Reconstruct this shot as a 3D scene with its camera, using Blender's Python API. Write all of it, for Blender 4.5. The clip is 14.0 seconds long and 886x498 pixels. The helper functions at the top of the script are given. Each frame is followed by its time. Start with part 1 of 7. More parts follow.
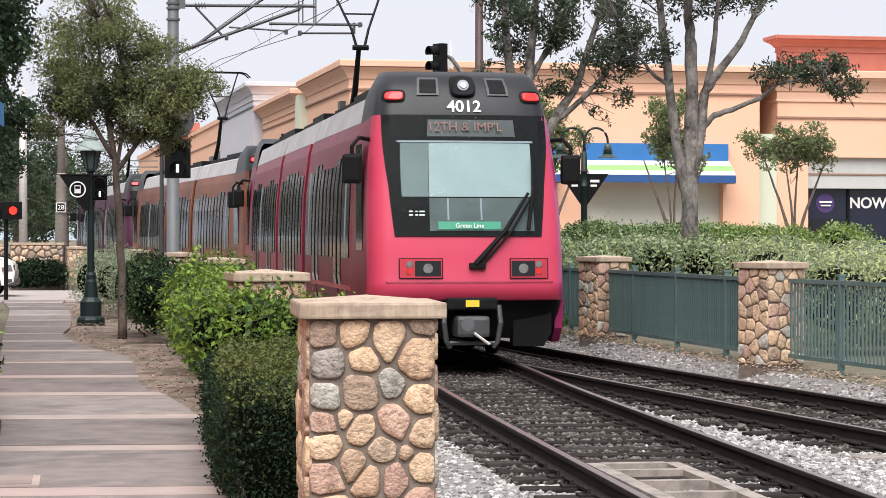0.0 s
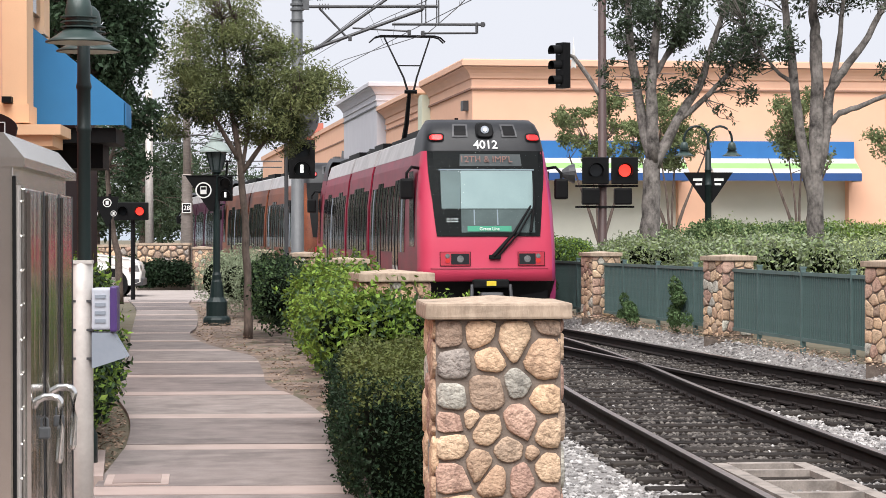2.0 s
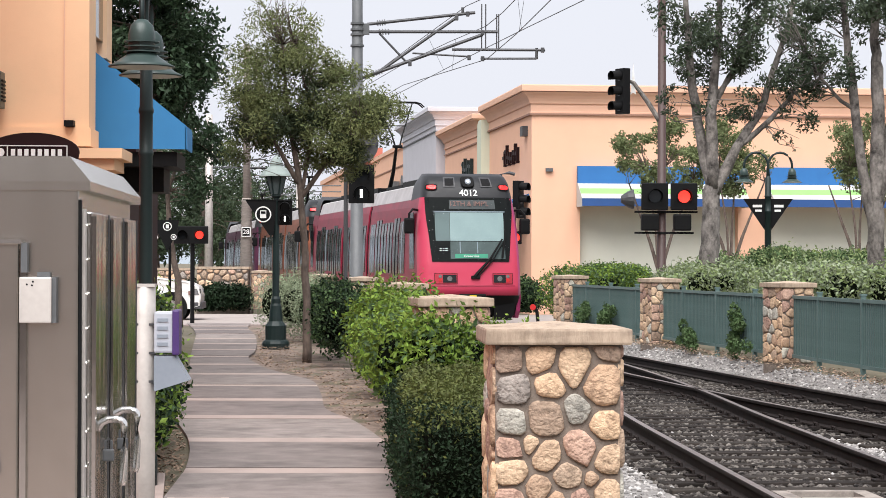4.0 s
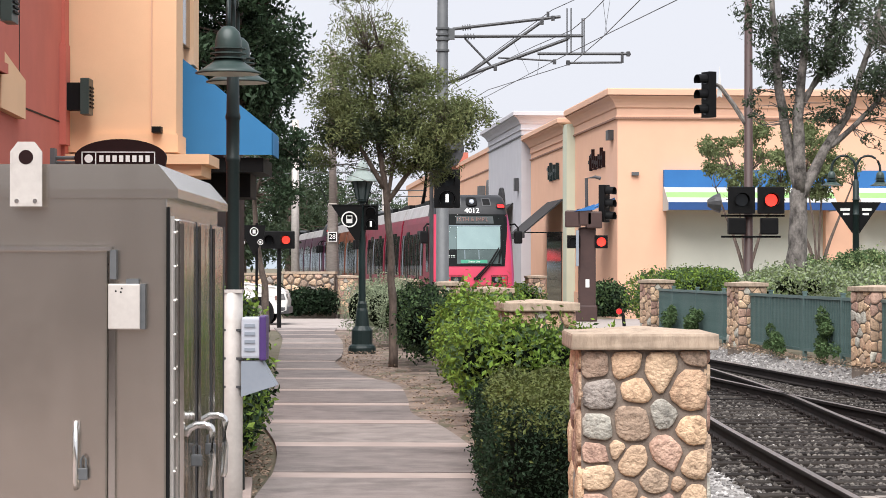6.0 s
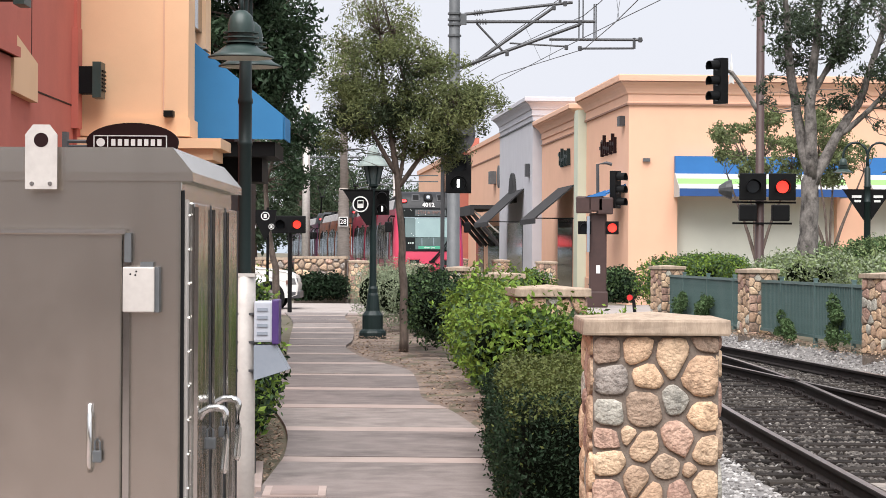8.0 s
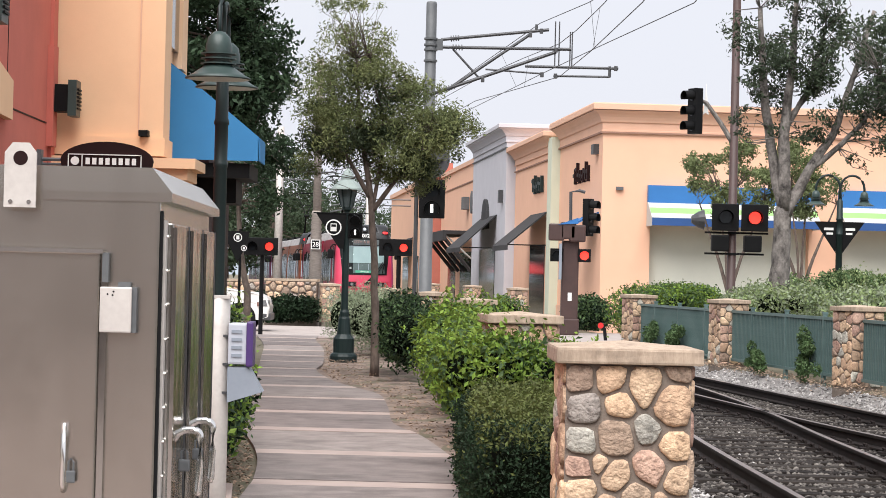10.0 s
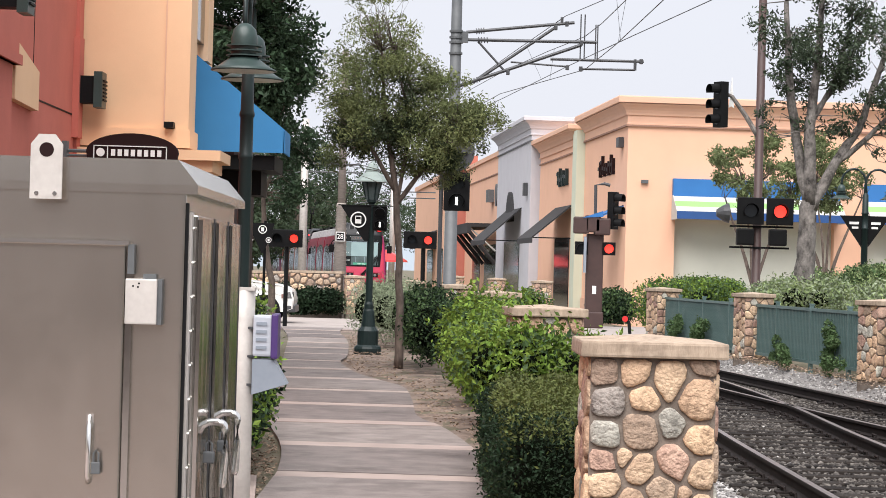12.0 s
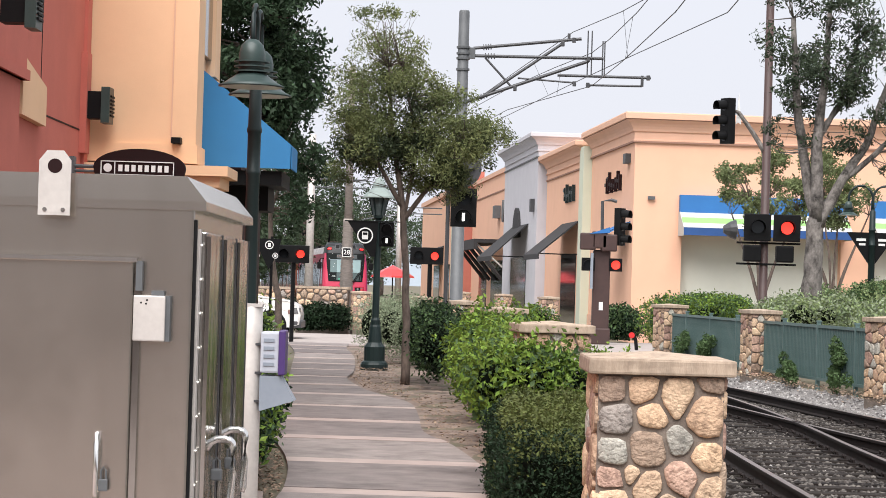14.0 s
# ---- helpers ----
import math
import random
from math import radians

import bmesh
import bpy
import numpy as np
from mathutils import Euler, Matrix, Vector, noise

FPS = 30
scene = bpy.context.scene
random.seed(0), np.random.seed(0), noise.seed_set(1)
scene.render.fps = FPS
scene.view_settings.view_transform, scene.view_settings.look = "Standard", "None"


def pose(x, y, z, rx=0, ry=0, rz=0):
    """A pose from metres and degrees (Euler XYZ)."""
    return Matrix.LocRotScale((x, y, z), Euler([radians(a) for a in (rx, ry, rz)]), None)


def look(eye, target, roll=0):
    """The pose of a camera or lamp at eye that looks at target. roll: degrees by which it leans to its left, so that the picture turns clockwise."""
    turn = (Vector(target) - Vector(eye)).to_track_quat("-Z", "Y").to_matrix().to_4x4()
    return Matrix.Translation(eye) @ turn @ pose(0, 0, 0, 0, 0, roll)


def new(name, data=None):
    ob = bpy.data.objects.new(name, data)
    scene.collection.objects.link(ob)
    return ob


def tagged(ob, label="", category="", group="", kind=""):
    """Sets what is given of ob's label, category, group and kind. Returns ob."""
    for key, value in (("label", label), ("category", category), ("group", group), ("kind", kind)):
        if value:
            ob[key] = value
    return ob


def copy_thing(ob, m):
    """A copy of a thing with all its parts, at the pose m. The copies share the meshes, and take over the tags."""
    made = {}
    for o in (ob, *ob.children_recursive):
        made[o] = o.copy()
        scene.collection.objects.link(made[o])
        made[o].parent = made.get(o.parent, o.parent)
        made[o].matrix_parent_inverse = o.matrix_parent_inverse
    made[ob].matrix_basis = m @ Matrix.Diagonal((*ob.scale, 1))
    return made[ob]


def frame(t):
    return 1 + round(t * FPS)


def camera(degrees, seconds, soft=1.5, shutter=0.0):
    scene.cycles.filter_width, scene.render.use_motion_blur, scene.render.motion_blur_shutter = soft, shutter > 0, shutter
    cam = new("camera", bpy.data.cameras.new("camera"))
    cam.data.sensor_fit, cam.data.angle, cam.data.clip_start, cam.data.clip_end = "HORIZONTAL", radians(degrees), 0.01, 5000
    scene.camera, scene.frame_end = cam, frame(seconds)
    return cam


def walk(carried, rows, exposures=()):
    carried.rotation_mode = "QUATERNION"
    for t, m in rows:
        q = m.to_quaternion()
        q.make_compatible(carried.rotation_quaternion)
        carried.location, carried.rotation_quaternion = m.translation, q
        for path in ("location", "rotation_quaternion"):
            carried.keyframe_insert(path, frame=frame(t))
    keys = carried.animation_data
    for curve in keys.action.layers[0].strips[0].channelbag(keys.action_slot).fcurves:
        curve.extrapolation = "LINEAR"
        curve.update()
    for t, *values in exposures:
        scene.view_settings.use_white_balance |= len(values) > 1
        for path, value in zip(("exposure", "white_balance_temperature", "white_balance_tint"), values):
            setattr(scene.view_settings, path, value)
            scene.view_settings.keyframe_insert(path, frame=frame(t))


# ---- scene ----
cam = camera(22.18, 14.0, soft=0.85)
walk(cam, [
    (0, look((0.030, 0.059, 1.537), (6.241, 49.671, 1.295), 0.051)),
    (0.5, look((0.023, 0.051, 1.532), (5.699, 49.726, 1.067), -0.002)),
    (1, look((0.022, 0.061, 1.532), (4.971, 49.813, 1.024), -0.086)),
    (1.5, look((0.017, 0.038, 1.534), (4.197, 49.861, 1.124), -0.001)),
    (2, look((0.014, 0.025, 1.544), (3.521, 49.902, 1.285), -0.123)),
    (2.5, look((0.017, 0.008, 1.544), (3.019, 49.918, 1.482), -0.035)),
    (5, look((-0.004, 0.011, 1.549), (1.460, 49.988, 1.950), 0.209)),
    (5.5, look((0.001, 0.006, 1.552), (0.838, 49.998, 1.986), 0.195)),
    (6, look((0.004, -0.005, 1.549), (0.324, 49.993, 1.935), 0.056)),
    (6.5, look((0.000, -0.000, 1.550), (0.000, 49.999, 1.838), 0.000)),
    (7, look((-0.002, -0.002, 1.547), (-0.130, 49.998, 1.689), 0.031)),
    (7.5, look((-0.002, -0.010, 1.547), (-0.072, 49.990, 1.572), 0.096)),
    (10, look((-0.020, -0.003, 1.549), (0.687, 49.988, 2.169), 1.365)),
    (10.5, look((-0.020, 0.000, 1.550), (0.687, 49.990, 2.273), 1.362)),
    (11, look((-0.020, 0.003, 1.551), (0.573, 49.995, 2.223), 1.433)),
    (11.5, look((-0.022, 0.006, 1.549), (0.346, 50.002, 2.085), 1.456)),
    (12, look((-0.022, 0.002, 1.550), (0.148, 50.000, 1.992), 1.587)),
    (12.5, look((-0.022, 0.011, 1.550), (0.028, 50.009, 2.005), 1.776)),
    (13, look((-0.025, 0.019, 1.550), (-0.004, 50.016, 2.113), 1.857)),
    (13.5, look((-0.026, 0.016, 1.553), (-0.008, 50.011, 2.230), 1.926)),
    (14, look((-0.027, 0.013, 1.553), (-0.011, 50.006, 2.340), 1.698)),
])

# ---- light ----
world = bpy.data.worlds.new("world")
scene.world = world
world.use_nodes = True
wn, wl = world.node_tree.nodes, world.node_tree.links
sky = wn.new("ShaderNodeTexSky")
sky.sky_type, sky.sun_disc = "NISHITA", False
sky.sun_elevation, sky.sun_rotation = radians(57), radians(192)
sky.air_density, sky.dust_density, sky.ozone_density = 1.0, 6.0, 1.0
veil = wn.new("ShaderNodeMix")                  # bright overcast: a white cloud layer over the sky
veil.data_type = "RGBA"
veil.inputs["Factor"].default_value = 0.90
veil.inputs["B"].default_value = (8.5, 8.7, 9.5, 1)
wl.new(sky.outputs["Color"], veil.inputs["A"])
wl.new(veil.outputs["Result"], wn["Background"].inputs["Color"])
wn["Background"].inputs["Strength"].default_value = 0.082

sun = new("sun", bpy.data.lights.new("sun", "SUN"))
sun.data.energy, sun.data.angle, sun.data.color = 4.3, radians(60), (1.0, 0.975, 0.96)
sun.matrix_world = look((0, 0, 40), (5.5, 25.0, 0))
scene.view_settings.exposure = 0.40

# ---- materials ----


def rgb(c, g=1.0):
    return (c[0] * g, c[1] * g, c[2] * g, 1)


def material(name, c1, c2=None, scale=6.0, rough=0.7, metal=0.0, bump=0.15, fine=60.0, spec=0.5,
             stain=0.0, stain_scale=0.8, coat=0.0, rand=0.0, emit=0.0, island=0.0, stretch=(1, 1, 1), dist=0.01):
    """Two colours mixed by noise at two scales, large stains, bump, and a shift of tone from piece to piece."""
    m = bpy.data.materials.new(name)
    m.use_nodes = True
    n, l = m.node_tree.nodes, m.node_tree.links
    b = n["Principled BSDF"]
    b.inputs["Roughness"].default_value, b.inputs["Metallic"].default_value = rough, metal
    b.inputs["Specular IOR Level"].default_value = spec
    b.inputs["Coat Weight"].default_value = coat
    b.inputs["Coat Roughness"].default_value = 0.12
    c2 = c2 or tuple(v * 0.8 for v in c1)
    co = n.new("ShaderNodeTexCoord")
    mp = n.new("ShaderNodeMapping")
    mp.inputs["Scale"].default_value = stretch
    l.new(co.outputs["Object"], mp.inputs["Vector"])
    geo = n.new("ShaderNodeNewGeometry")
    big = n.new("ShaderNodeTexNoise")
    big.inputs["Scale"].default_value, big.inputs["Detail"].default_value = scale, 6
    l.new(mp.outputs[0], big.inputs["Vector"])
    small = n.new("ShaderNodeTexNoise")
    small.inputs["Scale"].default_value, small.inputs["Detail"].default_value = fine, 4
    l.new(mp.outputs[0], small.inputs["Vector"])
    mid = n.new("ShaderNodeMath")
    mid.operation = "MULTIPLY_ADD"
    mid.inputs[1].default_value, mid.inputs[2].default_value = 0.35, 0.0
    l.new(small.outputs[0], mid.inputs[0])
    add = n.new("ShaderNodeMath")
    add.operation = "MULTIPLY_ADD"
    add.inputs[1].default_value = 0.65
    l.new(big.outputs[0], add.inputs[0])
    l.new(mid.outputs[0], add.inputs[2])
    ramp = n.new("ShaderNodeMapRange")
    ramp.inputs[1].default_value, ramp.inputs[2].default_value = 0.33, 0.67
    l.new(add.outputs[0], ramp.inputs[0])
    mix = n.new("ShaderNodeMix")
    mix.data_type = "RGBA"
    mix.inputs["A"].default_value, mix.inputs["B"].default_value = rgb(c1), rgb(c2)
    l.new(ramp.outputs[0], mix.inputs["Factor"])
    out = mix.outputs["Result"]
    if stain:
        st = n.new("ShaderNodeTexNoise")
        st.inputs["Scale"].default_value, st.inputs["Detail"].default_value = stain_scale, 8
        st.inputs["Roughness"].default_value = 0.65
        l.new(co.outputs["Object"], st.inputs["Vector"])
        sr = n.new("ShaderNodeMapRange")
        sr.inputs[1].default_value, sr.inputs[2].default_value = 0.5, 0.72
        sr.inputs[4].default_value = stain
        l.new(st.outputs[0], sr.inputs[0])
        sm = n.new("ShaderNodeMix")
        sm.data_type = "RGBA"
        sm.inputs["B"].default_value = rgb(c2, 0.45)
        l.new(sr.outputs[0], sm.inputs["Factor"])
        l.new(out, sm.inputs["A"])
        out = sm.outputs["Result"]
    if rand or island:
        hv = n.new("ShaderNodeHueSaturation")
        oi = n.new("ShaderNodeObjectInfo")
        src = oi.outputs["Random"] if rand else geo.outputs["Random Per Island"]
        k = rand or island
        mr = n.new("ShaderNodeMapRange")
        mr.inputs[3].default_value, mr.inputs[4].default_value = 1 - k, 1 + k
        l.new(src, mr.inputs[0])
        l.new(mr.outputs[0], hv.inputs["Value"])
        hr = n.new("ShaderNodeMath")
        hr.operation = "MULTIPLY_ADD"
        hr.inputs[1].default_value, hr.inputs[2].default_value = 0.05 * k, 0.5 - 0.025 * k
        l.new(src, hr.inputs[0])
        l.new(hr.outputs[0], hv.inputs["Hue"])
        l.new(out, hv.inputs["Color"])
        out = hv.outputs["Color"]
    l.new(out, b.inputs["Base Color"])
    if bump:
        bp = n.new("ShaderNodeBump")
        bp.inputs["Strength"].default_value, bp.inputs["Distance"].default_value = bump, dist
        l.new(add.outputs[0], bp.inputs["Height"])
        l.new(bp.outputs[0], b.inputs["Normal"])
    if emit:
        l.new(out, b.inputs["Emission Color"])
        b.inputs["Emission Strength"].default_value = emit
    return m


def leafy(name, c1, c2, island=0.35):
    m = material(name, c1, c2, scale=1.3, fine=9, rough=0.6, bump=0, island=island, spec=0.18)
    n, l = m.node_tree.nodes, m.node_tree.links
    b = n["Principled BSDF"]
    tr = n.new("ShaderNodeBsdfTranslucent")
    col = b.inputs["Base Color"].links[0].from_socket
    l.new(col, tr.inputs["Color"])
    mx = n.new("ShaderNodeMixShader")
    mx.inputs[0].default_value = 0.22
    l.new(b.outputs[0], mx.inputs[1])
    l.new(tr.outputs[0], mx.inputs[2])
    l.new(mx.outputs[0], n["Material Output"].inputs["Surface"])
    return m


M = {}
M["concrete"] = material("concrete", (0.33, 0.26, 0.235), (0.26, 0.205, 0.185), 2.5, 0.85, bump=0.25, fine=180, stain=0.35, stain_scale=1.1)
M["concrete_dark"] = material("concrete_dark", (0.255, 0.215, 0.20), (0.150, 0.126, 0.118), 4, 0.85, bump=0.45, fine=90, stain=0.75, stain_scale=1.3, rand=0.22)
M["concrete_band"] = material("concrete_band", (0.415, 0.33, 0.295), (0.33, 0.262, 0.235), 3, 0.85, bump=0.2, fine=150, stain=0.35, rand=0.1)
M["soil"] = material("soil", (0.30, 0.225, 0.18), (0.115, 0.085, 0.068), 3, 0.95, bump=1.0, fine=26, stain=0.8, stain_scale=3, dist=0.03)
M["earth"] = material("earth", (0.17, 0.14, 0.10), (0.09, 0.085, 0.05), 3, 0.95, bump=0.6, fine=40)
M["gravel"] = material("gravel", (0.33, 0.31, 0.295), (0.13, 0.12, 0.115), 30, 0.9, bump=0.9, fine=90, stain=0.5, stain_scale=0.5)
M["stone_chip"] = material("stone_chip", (0.44, 0.42, 0.41), (0.19, 0.18, 0.172), 14, 0.9, bump=0.4, fine=70, island=0.6)
M["chip_dark"] = material("chip_dark", (0.135, 0.12, 0.11), (0.030, 0.027, 0.025), 14, 0.9, bump=0.4, fine=70, island=0.8, spec=0.2)
M["ballast_dark"] = material("ballast_dark", (0.030, 0.026, 0.023), (0.010, 0.009, 0.008), 20, 0.95, bump=0.9, fine=70, spec=0.15)
M["asphalt"] = material("asphalt", (0.38, 0.33, 0.305), (0.3, 0.262, 0.242), 3, 0.9, bump=0.4, fine=200, stain=0.25)
M["tie"] = material("tie", (0.042, 0.034, 0.030), (0.009, 0.008, 0.007), 9, 0.9, bump=0.8, fine=60, rand=0.6, stretch=(0.3, 3, 1), spec=0.15)
M["tie_grey"] = material("tie_grey", (0.36, 0.31, 0.27), (0.2, 0.17, 0.15), 8, 0.85, bump=0.5, fine=60, rand=0.2)
M["rail_side"] = material("rail_side", (0.026, 0.020, 0.019), (0.014, 0.011, 0.010), 6, 0.8, bump=0.3, fine=60, spec=0.18)
M["rail_top"] = material("rail_top", (0.42, 0.36, 0.34), (0.28, 0.22, 0.2), 8, 0.32, 0.85, bump=0.05)
M["frame_pale"] = material("frame_pale", (0.34, 0.295, 0.26), (0.19, 0.165, 0.145), 6, 0.8, bump=0.4, stain=0.5, stain_scale=6)
M["mortar"] = material("mortar", (0.25, 0.205, 0.17), (0.15, 0.12, 0.10), 12, 0.95, bump=0.8, fine=120, stain=0.4, stain_scale=7)
M["cap"] = material("cap", (0.50, 0.395, 0.30), (0.33, 0.25, 0.185), 7, 0.9, bump=0.5, fine=60, stain=0.8, stain_scale=5, stretch=(5, 5, 0.7))
for i, (a, c) in enumerate([((0.70, 0.49, 0.33), (0.50, 0.33, 0.22)), ((0.73, 0.53, 0.365), (0.50, 0.35, 0.24)),
                            ((0.44, 0.39, 0.35), (0.22, 0.19, 0.17)), ((0.60, 0.40, 0.31), (0.38, 0.24, 0.19)),
                            ((0.62, 0.59, 0.51), (0.34, 0.32, 0.28)), ((0.48, 0.35, 0.26), (0.30, 0.22, 0.165))]):
    M["stone_%d" % i] = material("river_stone_%d" % i, a, c, 22, 0.85, bump=1.0, fine=75, stain=0.95, stain_scale=21, rand=0.22, dist=0.03, spec=0.25)
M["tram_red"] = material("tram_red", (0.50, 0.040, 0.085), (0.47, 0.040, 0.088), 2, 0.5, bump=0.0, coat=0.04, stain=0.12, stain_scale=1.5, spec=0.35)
# red of the side panels, darkened to hold their shade and reflections
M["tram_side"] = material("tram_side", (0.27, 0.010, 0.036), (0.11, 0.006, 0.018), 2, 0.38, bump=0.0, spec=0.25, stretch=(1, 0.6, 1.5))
M["tram_bright"] = material("tram_bright", (0.46, 0.02, 0.045), (0.38, 0.02, 0.04), 2, 0.4, bump=0.0, coat=0.2)
# magenta reflection on the right flank, painted into the red
M["tram_magenta"] = material("tram_magenta", (0.40, 0.036, 0.15), (0.35, 0.03, 0.13), 2, 0.4, bump=0.0, coat=0.2)
M["tram_wrap_orange"] = material("tram_wrap_orange", (0.26, 0.075, 0.03), (0.020, 0.008, 0.010), 1.0, 0.42, bump=0.0, spec=0.22, stretch=(1, 0.5, 1))
M["tram_wrap_purple"] = material("tram_wrap_purple", (0.085, 0.016, 0.045), (0.018, 0.006, 0.012), 1.2, 0.42, bump=0.0, spec=0.2)
M["tram_grey"] = material("tram_grey", (0.022, 0.023, 0.026), (0.015, 0.016, 0.018), 3, 0.42, bump=0.02, stain=0.2, spec=0.3)
M["roof_white"] = material("roof_white", (0.46, 0.44, 0.44), (0.32, 0.30, 0.30), 2, 0.5, bump=0.05, stain=0.4)
M["black"] = material("black", (0.006, 0.006, 0.007), (0.009, 0.009, 0.009), 8, 0.55, bump=0.05, spec=0.12)
M["rubber"] = material("rubber", (0.014, 0.014, 0.015), (0.007, 0.007, 0.007), 8, 0.8, bump=0.1, spec=0.12)
M["glass_dark"] = material("glass_dark", (0.012, 0.014, 0.016), (0.01, 0.012, 0.014), 3, 0.08, bump=0, spec=0.4)
M["glass_side"] = material("glass_side", (0.010, 0.011, 0.012), (0.006, 0.006, 0.007), 3, 0.10, bump=0, spec=0.4)
M["shade_screen"] = material("shade_screen", (0.30, 0.375, 0.385), (0.235, 0.30, 0.31), 1.6, 0.5, bump=0.0)
M["interior_pale"] = material("interior_pale", (0.085, 0.11, 0.112), (0.05, 0.065, 0.066), 3, 0.6, bump=0)
M["blind_dim"] = material("blind_dim", (0.135, 0.175, 0.18), (0.105, 0.135, 0.14), 2, 0.55, bump=0)
M["sign_green"] = material("sign_green", (0.05, 0.32, 0.2), (0.05, 0.28, 0.17), 3, 0.5, bump=0)
M["steel"] = material("steel", (0.63, 0.585, 0.53), (0.47, 0.43, 0.385), 1.1, 0.25, 1.0, bump=0.07, fine=9, stretch=(1, 1, 0.12), stain=0.4, stain_scale=1.6)
M["steel_side"] = material("steel_side", (0.62, 0.61, 0.585), (0.42, 0.415, 0.395), 3, 0.15, 1.0, bump=0.5, fine=11, stretch=(1, 1.6, 0.22), dist=0.02)
M["chrome"] = material("chrome", (0.86, 0.85, 0.83), (0.75, 0.73, 0.7), 4, 0.18, 0.95, bump=0)
M["plate_pale"] = material("plate_pale", (0.62, 0.58, 0.54), (0.5, 0.46, 0.43), 8, 0.5, 0.3, bump=0.08, stain=0.3, stain_scale=9)
M["galv"] = material("galv", (0.125, 0.13, 0.135), (0.085, 0.09, 0.095), 4, 0.55, 0.1, bump=0.06)
M["galv_dark"] = material("galv_dark", (0.075, 0.076, 0.08), (0.05, 0.05, 0.054), 4, 0.5, 0.2, bump=0.05)
M["post_green"] = material("post_green", (0.013, 0.026, 0.025), (0.009, 0.018, 0.018), 4, 0.45, bump=0.05, spec=0.35)
M["lamp_green"] = material("lamp_green", (0.034, 0.060, 0.054), (0.024, 0.043, 0.039), 4, 0.42, bump=0.03, stain=0.3, stain_scale=3)
M["lamp_under"] = material("lamp_under", (0.6, 0.63, 0.58), (0.5, 0.53, 0.49), 4, 0.4, bump=0)
M["fence_green"] = material("fence_green", (0.115, 0.18, 0.174), (0.085, 0.14, 0.134), 4, 0.5, bump=0.05, stain=0.25, stain_scale=2)
M["screen_green"] = material("screen_green", (0.040, 0.062, 0.064), (0.022, 0.038, 0.040), 6, 0.85, bump=0.2, stain=0.4, spec=0.2)
M["brown_pole"] = material("brown_pole", (0.06, 0.03, 0.026), (0.042, 0.022, 0.02), 4, 0.55, bump=0.05)
M["stucco_orange"] = material("stucco_orange", (0.80, 0.475, 0.325), (0.76, 0.445, 0.305), 1.2, 0.9, bump=0.12, fine=70, stain=0.09, stain_scale=0.35)
M["stucco_trim"] = material("stucco_trim", (0.72, 0.44, 0.31), (0.68, 0.41, 0.29), 1.2, 0.9, bump=0.1, fine=70, stain=0.12, stain_scale=0.5)
# dark tone for painted cornice shadows and for thin wall and fascia lines
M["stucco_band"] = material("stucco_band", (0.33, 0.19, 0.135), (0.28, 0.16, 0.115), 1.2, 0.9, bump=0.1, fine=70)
M["stucco_left"] = material("stucco_left", (0.82, 0.53, 0.325), (0.78, 0.50, 0.305), 1.2, 0.9, bump=0.15, fine=60, stain=0.1)
M["stucco_red"] = material("stucco_red", (0.57, 0.155, 0.115), (0.50, 0.135, 0.10), 2, 0.9, bump=0.15, fine=60, stain=0.12)
M["stucco_grey"] = material("stucco_grey", (0.56, 0.55, 0.58), (0.51, 0.5, 0.53), 1.2, 0.9, bump=0.1, fine=70, stain=0.06)
M["stucco_green"] = material("stucco_green", (0.60, 0.63, 0.5), (0.55, 0.58, 0.46), 1.2, 0.9, bump=0.1, fine=70)
M["stucco_pale"] = material("stucco_pale", (0.62, 0.62, 0.54), (0.57, 0.57, 0.5), 0.9, 0.9, bump=0.1, fine=70, stain=0.08)
M["red_trim"] = material("red_trim", (0.45, 0.15, 0.11), (0.39, 0.13, 0.095), 2, 0.9, bump=0.1, stain=0.15)
M["canvas_blue"] = material("canvas_blue", (0.028, 0.155, 0.42), (0.024, 0.135, 0.37), 2, 0.8, bump=0.12, fine=90)
M["canvas_cyan"] = material("canvas_cyan", (0.035, 0.21, 0.46), (0.03, 0.18, 0.40), 2, 0.8, bump=0.12, fine=90, stain=0.15)
M["canvas_dark_blue"] = material("canvas_dark_blue", (0.02, 0.075, 0.24), (0.018, 0.065, 0.2), 2, 0.8, bump=0.12)
M["canvas_white"] = material("canvas_white", (0.50, 0.50, 0.48), (0.45, 0.45, 0.43), 2, 0.85, bump=0.1)
M["canvas_lime"] = material("canvas_lime", (0.25, 0.50, 0.16), (0.22, 0.44, 0.14), 2, 0.85, bump=0.1)
M["canvas_black"] = material("canvas_black", (0.035, 0.033, 0.035), (0.025, 0.024, 0.025), 2, 0.85, bump=0.1)
M["white"] = material("white", (0.8, 0.79, 0.77), (0.72, 0.71, 0.69), 4, 0.5, bump=0.03)
M["car_white"] = material("car_white", (0.78, 0.77, 0.74), (0.74, 0.73, 0.7), 1, 0.25, bump=0, coat=0.6)
M["car_red"] = material("car_red", (0.62, 0.03, 0.03), (0.55, 0.03, 0.03), 1, 0.3, bump=0, coat=0.5)
M["yellow"] = material("yellow", (0.75, 0.6, 0.04), (0.7, 0.52, 0.04), 6, 0.5, bump=0)
M["red_lens"] = material("red_lens", (0.75, 0.02, 0.02), (0.6, 0.015, 0.015), 20, 0.25, bump=0, emit=0.9)
M["red_lamp"] = material("red_lamp", (1.0, 0.05, 0.03), (0.95, 0.04, 0.03), 30, 0.3, bump=0, emit=1.2)
M["white_lamp"] = material("white_lamp", (0.95, 0.95, 0.92), (0.9, 0.9, 0.87), 30, 0.3, bump=0, emit=1.8)
